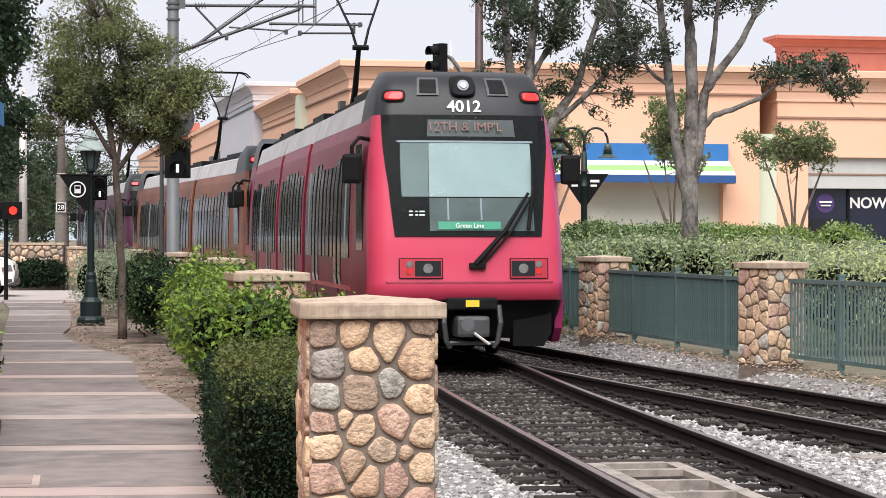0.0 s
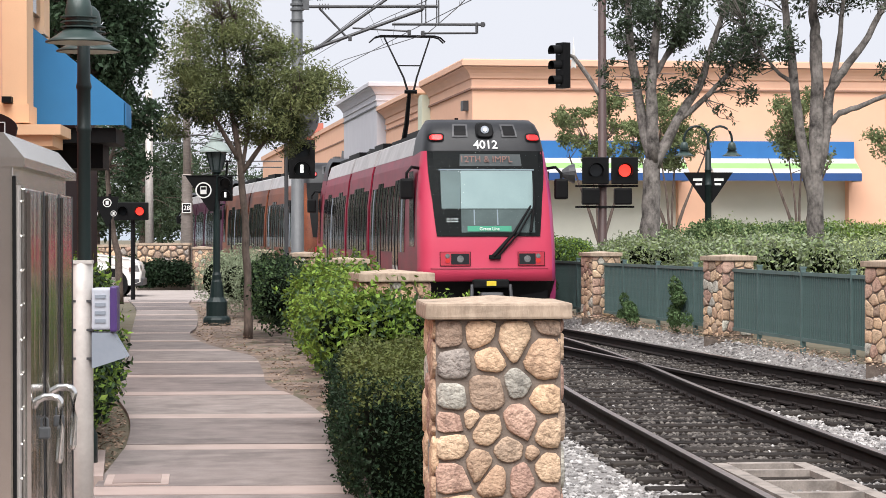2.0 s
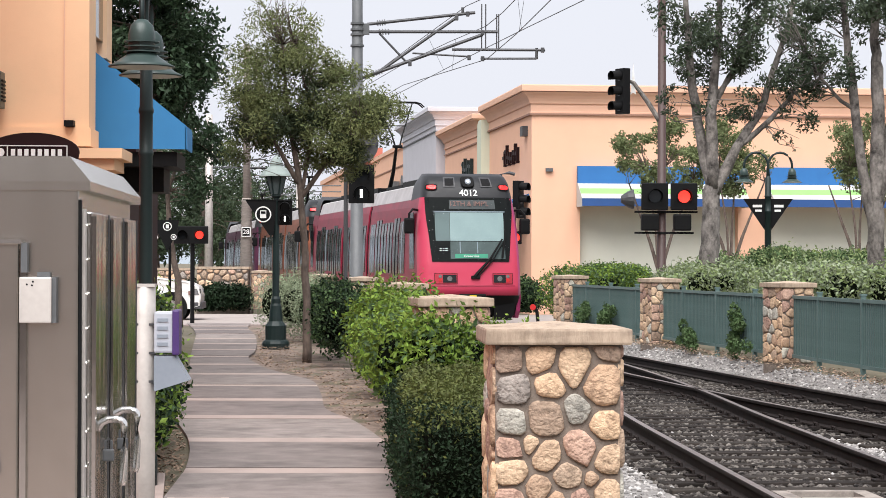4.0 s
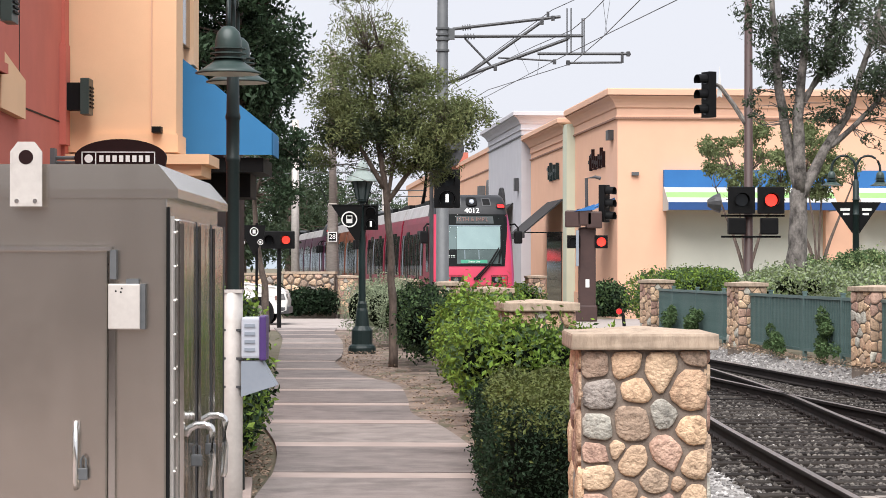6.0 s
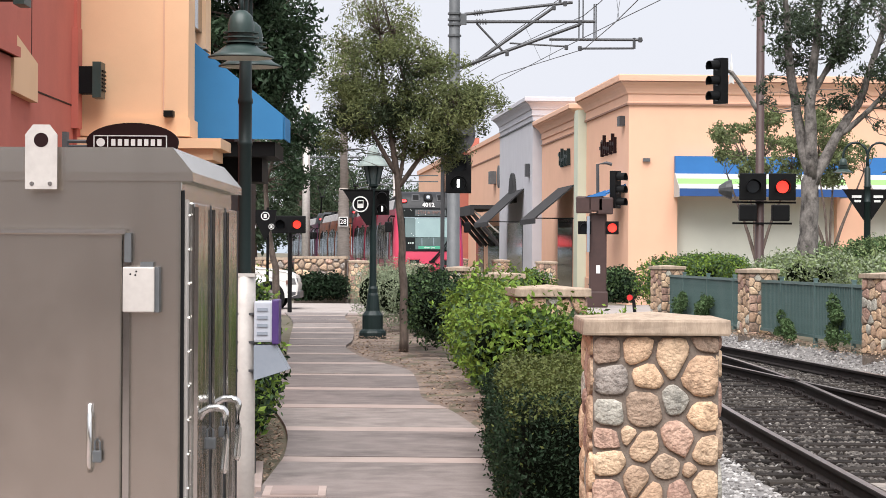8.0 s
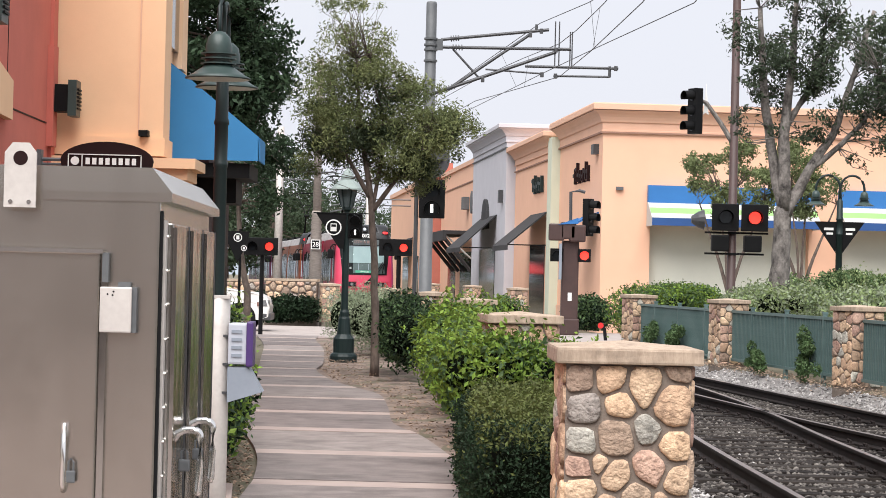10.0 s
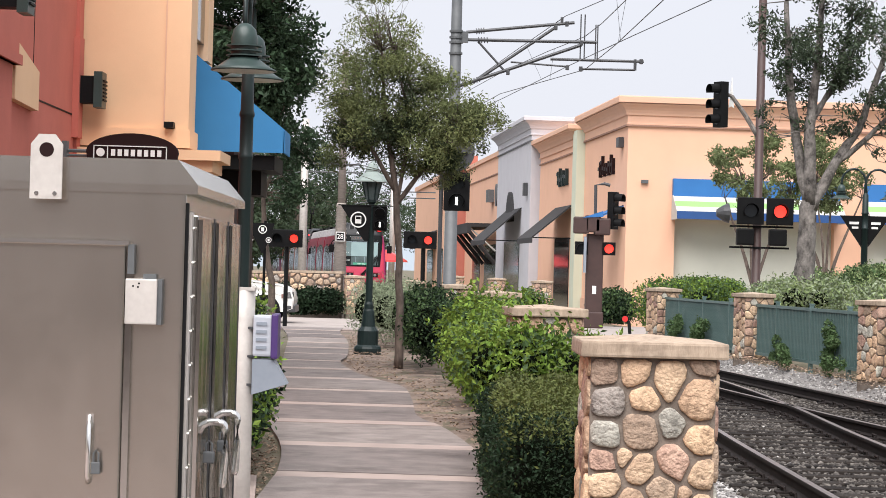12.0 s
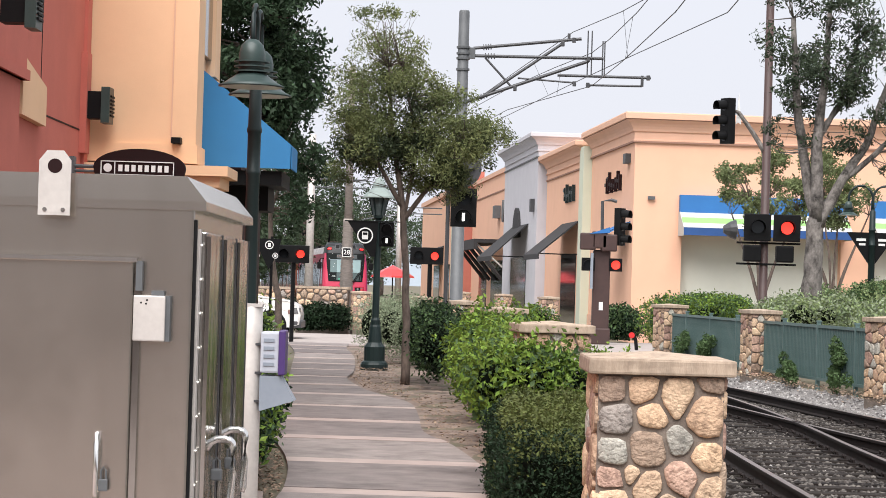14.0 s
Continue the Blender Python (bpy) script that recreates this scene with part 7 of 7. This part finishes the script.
def build_signals():
    # tall brown mast with crossing flashers and a traffic light
    m = thing("crossing_mast", (8.08, 57.0, -0.14), 0, "tall brown mast with railway crossing flashers and a traffic light", "traffic signal")
    bm = bmesh.new()
    lathe(bm, [(0.16, 0), (0.16, 0.3), (0.115, 0.34), (0.10, 9.5)], 14)
    part("mast", bm, "brown_pole", m, smooth=True)
    flasher_pair(m, (-0.22, 0.52), -0.35, 3.36, 0.68, 1)
    part("crossarm", boxes((-0.7, 0.9, -0.12, -0.04, 2.95, 3.0), (-0.7, 0.8, -0.12, -0.04, 2.42, 2.47)), "black", m)
    for x in (-0.32, 0.5):
        bm = bmesh.new()
        box(bm, x - 0.22, x + 0.22, -0.3, 0.0, 2.5, 2.92, 0.04)
        part("rear_flasher", bm, "black", m)
    bm = bmesh.new()
    lathe(bm, [(0.05, 0), (0.26, 0.05), (0.2, 0.2), (0.09, 0.36)], 14, (0, 0, 0))
    hn = part("bell", bm, "galv_dark", m)
    hn.matrix_basis = pose(-0.66, 0.1, 3.3, 0, -90, 0)
    bm = bmesh.new()
    tube(bm, [(0, 0, 5.2), (-0.35, 0, 5.75), (-0.72, 0, 6.25), (-0.86, 0, 6.3)], [0.07, 0.06, 0.05, 0.045], 8)
    part("mast_arm", bm, "bark_pale", m, "weathered bent mast arm")
    hd = signal_head(m, -1.02, -0.2, 5.45, 0.36, 1.15, "glass", 3, depth=0.22, visor=0.26)
    hd.matrix_basis = pose(-1.02, -0.1, 0, 0, 0, -62) @ pose(1.02, 0.1, 0)
    bm = bmesh.new()
    prism(bm, [(-0.80, 5.95), (-0.73, 6.75), (-0.66, 5.95), (-0.73, 6.0)], 0.0, 0.02)
    part("crossbuck_edge", bm, "white", m)
    # cluster at the far corner
    p = thing("signal_post", (4.88, 69.5, -0.14), 0, "stout brown signal post with traffic lights and flashers", "traffic signal")
    bm = bmesh.new()
    box(bm, -0.26, 0.26, -0.2, 0.2, 0, 2.9, 0.05)
    box(bm, -0.34, 0.3, -0.25, 0.25, 0, 0.5, 0.04)
    part("post", bm, "brown_pole", p)
    bm = bmesh.new()
    tube(bm, [(0.0, 0, 2.8), (-0.02, 0, 4.4), (0.25, 0, 4.45), (0.42, 0, 4.4)], 0.05, 8)
    part("bracket", bm, "galv_dark", p)
    hd = signal_head(p, 0.52, -0.2, 3.05, 0.38, 1.15, "glass", 3, visor=0.26)
    hd.matrix_basis = pose(0.52, -0.1, 0, 0, 0, 58) @ pose(-0.52, 0.1, 0)
    for x, z in ((-0.45, 3.15), (-0.1, 3.2), (0.2, 3.12)):
        bm = bmesh.new()
        box(bm, x - 0.24, x + 0.24, -0.42, -0.1, z - 0.26, z + 0.26, 0.05)
        part("shrouded_head", bm, "brown_pole", p)
    bm = bmesh.new()
    prism(bm, [(-0.42, 3.38), (0.2, 3.6), (0.2, 3.42)], -0.44, -0.1)
    part("blue_hood", bm, "canvas_blue", p)
    for x, lit in ((-0.42, None), (0.42, 0)):
        signal_head(p, x, -0.25, 2.25, 0.4, 0.4, "red_lamp", 1, lit=lit, visor=0.1)
    part("notice", boxes((-0.06, 0.06, -0.22, -0.2, 1.05, 1.3)), "white", p)
    part("side_plate", boxes((-0.36, -0.28, -0.4, -0.2, 1.7, 2.8)), "plastic_grey", p)
    # transit signal with its white bar
    t = thing("tram_signal", (0.36, 43.6, -0.04), 0, "black two-lens tram signal showing a white bar", "signal")
    bm = bmesh.new()
    tube(bm, [(-0.3, 0, 0), (-0.3, 0, 4.2)], 0.04, 8)
    part("pole", bm, "galv_dark", t)
    part("round_board", disc(bmesh.new(), (-0.05, 0.12, 3.86), 0.38, 28, depth=0.015), "galv_dark", t, "grey back of a round sign")
    part("board_arm", boxes((-0.32, 0.2, 0.04, 0.11, 3.84, 3.88)), "galv_dark", t)
    signal_head(t, 0.0, -0.1, 2.72, 0.50, 0.74, "white_lamp", 2, bar=True, lit=1, depth=0.25)
    part("backboard", boxes((-0.34, -0.26, -0.02, 0.2, 2.75, 3.5)), "black", t)
    # flashers beyond the street
    for name, x, y, z, lit, s in (("street_flasher", -3.9, 62.0, 2.27, 1, 0.48), ("corner_flasher", -3.85, 44.6, 2.95, 1, 0.32), ("track_flasher", -0.35, 100.0, 2.8, 1, 0.75)):
        f = thing(name, (x, y, -0.2), 0, "black crossing flasher with a red lamp on a thin post", "traffic signal", "far flashers")
        bm = bmesh.new()
        tube(bm, [(-0.2, 0.1, 0), (-0.2, 0.1, z + 0.3)], 0.06 if s < 0.6 else 0.1, 8)
        part("post", bm, "black", f)
        flasher_pair(f, (-s * 0.95, 0.0), -0.1, z + 0.2, s, lit)
    # pennant signs near the street corner
    for x, y in ((-3.62, 47.0), (-4.05, 47.6)):
        s = thing("pennant_sign", (x, y, -0.05), 0, "black pennant tram sign with white roundels on a thin post", "sign", "pennant signs")
        bm = bmesh.new()
        tube(bm, [(0.05, 0.02, 0), (0.05, 0.02, 2.5)], 0.03, 6)
        part("post", bm, "black", s)
        bm = bmesh.new()
        prism(bm, [(-0.24, 2.45), (0.24, 2.45), (0.2, 2.2), (0.0, 1.8), (-0.2, 2.2)], -0.02, 0.0)
        b = part("board", bm, "black", s)
        for cx, cz, r in ((0.0, 2.32, 0.09), (0.13, 2.1, 0.06)):
            bm = bmesh.new()
            skin(bm, [ring(bm, (cx, -0.03, cz), r, 20, (0, -1, 0)), ring(bm, (cx, -0.034, cz), r, 20, (0, -1, 0)), ring(bm, (cx, -0.034, cz), r * 0.8, 20, (0, -1, 0))], close=False)
            part("roundel", bm, "white", b)
            part("pictogram", boxes((cx - r * 0.35, cx + r * 0.35, -0.034, -0.028, cz - r * 0.45, cz + r * 0.45)), "white", b)


# ---- overhead line ----
def build_overhead():
    p = thing("catenary_pole", (0.333, 53.55, -0.05), 0, "galvanised steel catenary pole with a hinged cantilever", "catenary pole")
    bm = bmesh.new()
    lathe(bm, [(0.2, 0), (0.2, 0.04), (0.135, 0.06), (0.105, 7.05), (0.09, 7.08)], 18)
    part("pole", bm, "galv", p, smooth=True)
    for z in (5.88, 6.1, 6.2, 6.32):
        bm = bmesh.new()
        lathe(bm, [(0.135, z), (0.135, z + 0.04)], 16)
        part("collar", bm, "galv", p)
    part("hinge_plate", boxes((0.1, 0.24, -0.05, 0.05, 6.12, 6.34)), "galv", p)
    bars = [((0.2, 6.33), (2.35, 6.58), 0.032), ((0.2, 6.18), (2.8, 6.2), 0.032), ((0.36, 5.33), (1.98, 6.48), 0.03), ((0.1, 5.26), (2.5, 6.14), 0.034), ((0.44, 6.15), (1.0, 5.56), 0.022),
            ((1.89, 5.84), (3.75, 5.84), 0.028), ((2.46, 5.66), (3.58, 5.67), 0.022), ((1.1, 5.76), (2.23, 5.70), 0.018)]
    for (a, b, r) in bars:
        bm = bmesh.new()
        tube(bm, [(a[0], 0, a[1]), (b[0], 0, b[1])], r, 8)
        part("arm", bm, "galv_dark", p)
    for x, z0, z1 in ((2.48, 5.84, 6.75), (2.56, 5.84, 6.75), (2.78, 5.84, 6.55), (2.82, 5.84, 6.55), (3.58, 5.66, 5.88), (2.1, 6.55, 6.68)):
        bm = bmesh.new()
        tube(bm, [(x, 0, z0), (x, 0, z1)], 0.013 if z1 - z0 > 0.3 else 0.03, 6)
        part("hanger", bm, "galv_dark", p)
    for a, b in (((0.2, 6.33), (2.35, 6.58)), ((0.2, 6.18), (2.8, 6.2)), ((0.1, 5.26), (2.5, 6.14))):
        for k in range(4):
            u = 0.10 + 0.022 * k
            x, z = a[0] + (b[0] - a[0]) * u, a[1] + (b[1] - a[1]) * u
            bm = bmesh.new()
            disc(bm, (x, 0, z), 0.06, 12, axis=(1, 0, 0.1), depth=0.02)
            part("insulator_disc", bm, "galv_dark", p)
    for x, z in ((2.2, 6.55), (2.5, 6.18), (1.98, 6.47), (3.7, 5.84), (2.5, 5.66), (1.05, 5.55), (2.23, 5.68)):
        bm = bmesh.new()
        box(bm, x - 0.035, x + 0.035, -0.04, 0.04, z - 0.05, z + 0.05, 0.01)
        part("clamp", bm, "galv_dark", p)
    # the members above are set out for a 7 m pole; this one carries its wires 6.5 m up
    for ob in p.children:
        for v in ob.data.vertices:
            v.co = (v.co.x * 1.19, v.co.y * 1.19, 1.6 + (v.co.z - 1.6) * 1.19)
    # second pole, far down the line
    for x, y, h in ((-6.6, 112, 9.0), (-2.9, 150, 9.0)):
        q = thing("catenary_pole", (x, y, -0.2), 0, "distant concrete catenary pole with cross arms", "catenary pole")
        bm = bmesh.new()
        lathe(bm, [(0.22, 0), (0.17, h)], 12)
        part("pole", bm, "plate_pale", q, smooth=True)
        for z in (h - 2.6, h - 2.2):
            bm = bmesh.new()
            tube(bm, [(-2.5, 0, z - 0.5), (0.0, 0, z), (2.8, 0, z)], 0.04, 6)
            part("arm", bm, "galv", q)
    # wires above the tracks
    w = thing("overhead_wires", label="thin contact and messenger wires above the tracks", category="overhead wires", kind="structure")
    contact_main = [(4.4, -5, 6.49), (4.33, 15, 6.49), (4.87, 39.75, 6.49), (3.86, 47.48, 6.49), (3.03, 54.14, 6.49), (1.84, 64.38, 6.49), (-2.4, 100, 6.49), (-5.9, 131, 6.49), (-12.8, 185, 6.49)]
    contact_branch = [(3.9, -5, 6.37), (3.7, 15, 6.37), (3.87, 38.91, 6.37), (3.65, 47.6, 6.37), (3.42, 53.79, 6.39), (1.65, 62.24, 6.42), (-1.3, 90.0, 6.42)]
    bearer_main = [(4.35, 5, 8.04), (4.7, 39.75, 7.44), (3.65, 48.2, 7.49), (2.92, 53.55, 7.63), (1.89, 59.5, 7.31), (1.0, 69.02, 7.33), (-2.4, 100, 7.33), (-12.8, 185, 7.33)]
    bearer_branch = [(3.75, 0, 7.92), (4.02, 42.84, 7.44), (3.84, 46.41, 7.27), (3.57, 50.57, 7.15), (3.38, 53.55, 7.15), (2.73, 57.71, 7.19), (1.83, 64.26, 7.25), (-1.3, 90.0, 7.25)]
    for pts in (contact_main, contact_branch, bearer_main, bearer_branch):
        bm = bmesh.new()
        tube(bm, pts, 0.010, 5)
        part("wire", bm, "galv_dark", w)
    # droppers tie the bearers to the contact wires
    def along(pts, y):
        return Vector((np.interp(y, [p[1] for p in pts], [p[0] for p in pts]), y, np.interp(y, [p[1] for p in pts], [p[2] for p in pts])))
    for hi, lo, ys in ((bearer_main, contact_main, (48, 58)), (bearer_branch, contact_branch, (47, 57))):
        for y in ys:
            bm = bmesh.new()
            tube(bm, [along(hi, y), along(lo, y)], 0.006, 4)
            part("dropper", bm, "galv_dark", w)


# ---- street things ----
def build_palm_pole():
    t = thing("ringed_trunk", (-3.22, 76.0, -0.2), 0, "pale ringed palm trunk with a small numbered plate", "palm trunk")
    bm = bmesh.new()
    prof = []
    for k in range(26):
        z = k * 0.15
        prof += [(0.26 - 0.004 * k + 0.02, z), (0.245 - 0.004 * k, z + 0.12)]
    lathe(bm, prof, 14)
    part("trunk", bm, "palm_bark", t, smooth=True)
    bm = bmesh.new()
    lathe(bm, [(0.13, 3.85), (0.11, 9.0)], 12)
    part("upper_trunk", bm, "palm_bark", t, smooth=True)
    part("number_plate", boxes((-0.15, 0.15, -0.28, -0.2, 2.58, 2.9)), "white", t, "white plate with a dark number")
    part("plate_panel", boxes((-0.125, 0.125, -0.284, -0.28, 2.605, 2.875)), "black", t)
    text("number", "28", 0.22, "white", t, pose(0, -0.286, 2.735, 90, 0, 0), 0.002)


def build_car():
    c = thing("parked_suv", (-4.05, 66.0, -0.14), 0, "white sport-utility car with dark wheel arches", "car")
    side = [(-4.75, 0.35), (-4.8, 0.75), (-4.7, 1.1), (-4.55, 1.65), (-4.2, 1.74), (-2.4, 1.72), (-1.75, 1.25), (-1.1, 1.17), (-0.35, 1.08), (-0.08, 0.95), (0.0, 0.7), (-0.03, 0.42), (-0.3, 0.33)]
    bm = bmesh.new()
    rows = []
    for y, k, dz in ((-0.92, 0.97, 0.0), (-0.95, 1.0, 0.0), (-0.8, 1.0, 0.02), (0.8, 1.0, 0.02), (0.95, 1.0, 0.0), (0.92, 0.97, 0.0)):
        rows.append([bm.verts.new((-2.4 + (x + 2.4) * k, y * (0.86 if z > 1.4 else 1.0), z + (dz if z > 0.9 else 0))) for x, z in side])
    n = len(side)
    for a, b in zip(rows, rows[1:]):
        for i in range(n):
            bm.faces.new((a[i], a[(i + 1) % n], b[(i + 1) % n], b[i])).smooth = True
    bm.faces.new(rows[0])
    bm.faces.new(rows[-1][::-1])
    bmesh.ops.recalc_face_normals(bm, faces=bm.faces)
    body = part("body", bm, "car_white", c)
    for y in (-0.86, 0.86):
        s = math.copysign(1, y)
        bm = bmesh.new()
        prism(bm, [(-4.4, 1.2), (-2.15, 1.2), (-2.55, 1.62), (-4.3, 1.62)], y - 0.02 * s, y + 0.03 * s + 0.05 * s)
        part("side_window", bm, "glass_dark", body)
        for x in (-0.85, -3.85):
            bm = bmesh.new()
            disc(bm, (x, s * 0.955, 0.36), 0.46, 22, axis=(0, s, 0), depth=0.2)
            part("wheel_arch", bm, "rubber", body)
            bm = bmesh.new()
            disc(bm, (x, s * 0.97, 0.36), 0.36, 22, axis=(0, s, 0), depth=0.24)
            wh = part("wheel", bm, "rubber", c)
            bm = bmesh.new()
            disc(bm, (x, s * 0.98, 0.36), 0.22, 16, axis=(0, s, 0), depth=0.03)
            part("rim", bm, "chrome", wh)
        part("head_lamp", boxes((-0.28, -0.02, min(s * 0.6, s * 0.93), max(s * 0.6, s * 0.93), 0.72, 0.90)), "lens_clear", body)
        part("turn_lamp", boxes((-0.36, -0.27, min(s * 0.85, s * 0.958), max(s * 0.85, s * 0.958), 0.72, 0.84)), "led_amber", body)
    part("bumper", boxes((-0.25, 0.04, -0.93, 0.93, 0.32, 0.52, 0.03)), "galv_dark", body)


def build_umbrella():
    u = thing("patio_umbrella", (-3.05, 140, -0.2), 0, "red canvas patio umbrella over a table", "umbrella")
    bm = bmesh.new()
    lathe(bm, [(1.35, 2.1), (1.3, 2.2), (0.6, 2.6), (0.03, 2.85)], 8)
    part("canopy", bm, "car_red", u)
    bm = bmesh.new()
    tube(bm, [(0, 0, 0), (0, 0, 2.8)], 0.04, 6)
    part("pole", bm, "black", u)
    bm = bmesh.new()
    lathe(bm, [(0.7, 0.95), (0.7, 1.0)], 14)
    part("table", bm, "black", u)


def build_small_things():
    lid = thing("valve_cover", (-0.92, 14.5, 0.004), 2, "concrete utility cover set in the path", "utility cover")
    part("rim", boxes((-0.2, 0.2, -0.3, 0.3, -0.02, 0.006)), "concrete_band", lid)
    part("lid", boxes((-0.15, 0.15, -0.25, 0.25, 0.0, 0.012)), "concrete", lid)
    kerb = thing("path_edging", (-1.28, 15.4, 0), 4, "pale concrete edging block beside the path", "edging")
    part("block", boxes((-0.22, 0.08, -0.9, 0.9, -0.1, 0.03)), "concrete_band", kerb)
    fr = thing("timber_frame", (3.83, 16.55, 0), 1.0, "pale weathered frame of boards lying between the rails", "frame")
    for i, a in enumerate(((-0.45, -0.33, -1.6, 1.05), (0.18, 0.30, -1.6, 1.05), (-0.33, 0.18, 0.93, 1.05), (-0.33, 0.18, 0.42, 0.52), (-0.33, 0.18, -0.35, -0.25), (-0.33, 0.18, -1.1, -1.0))):
        part("board", boxes((a[0], a[1], a[2], a[3], -0.36, -0.235 + 0.004 * (i > 1))), "frame_pale", fr)
    g = thing("gate_lamp", (5.5, 64.0, -0.14), 0, "small red reflector lamp on a short dark stake", "lamp")
    bm = bmesh.new()
    tube(bm, [(0.05, 0, 0), (0.02, 0, 0.3), (-0.08, 0, 0.5)], 0.05, 6)
    part("stake", bm, "rubber", g)
    bm = bmesh.new()
    disc(bm, (-0.1, -0.06, 0.42), 0.085, 14)
    part("reflector", bm, "car_red", g)
    hill = bmesh.new()
    vs = []
    for k in range(40):
        x = -900 + k * 45
        h = 26 + 26 * noise.noise((k * 0.23, 1.0, 0)) + 10 * noise.noise((k * 0.7, 3.0, 0))
        vs.append([hill.verts.new((x, 1500, -1)), hill.verts.new((x, 1520, max(8, h)))])
    for a, b in zip(vs, vs[1:]):
        hill.faces.new((a[0], b[0], b[1], a[1]))
    tagged(part("backdrop", hill, "hill"), "distant hills with blue haze put into their colour", "hills", kind="structure")
    ob = part("pavement", boxes((-7, 0.55, -15.9, 12.8, -0.12, -0.012)), "concrete")
    tagged(ob, "pinkish concrete paving round the path", "paving", kind="structure")
    # added out of view, so the steel front has something darker to reflect
    ob = part("wall_south", boxes((-40, 40, -16.4, -16, -0.3, 5.0)), "backing")
    tagged(ob, "plain unseen wall added behind to darken reflections in the steel", "wall", kind="structure")
    ob = part("left_far_wall", boxes((-60, -10, 76, 77, -0.3, 3.2)), "stucco_pale")
    tagged(ob, "pale plain wall closing the far side street", "wall", kind="structure")


build_cabinet()
build_validator()
double_lamp((-1.33, 15.4), 90, 2.83, 0.36, 0.22, 0.045, "dark green double gooseneck street lamp with bell shades beside the path", False)
double_lamp((9.85, 52.0), 0, 3.42, 0.56, 0.23, 0.075, "dark double gooseneck street lamp with pennants behind the fence", True)
lantern_post()
build_signals()
build_overhead()
build_palm_pole()
build_car()
build_umbrella()
build_small_things()


def motions():
    """The train draws away along the main track."""
    for i, car in enumerate(CARS):
        rows = []
        for k in range(29):
            t = k * 0.5
            s = train_s(t) + i * CAR_PITCH
            rows.append((t, car_pose(s)))
        walk(car, rows)


motions()
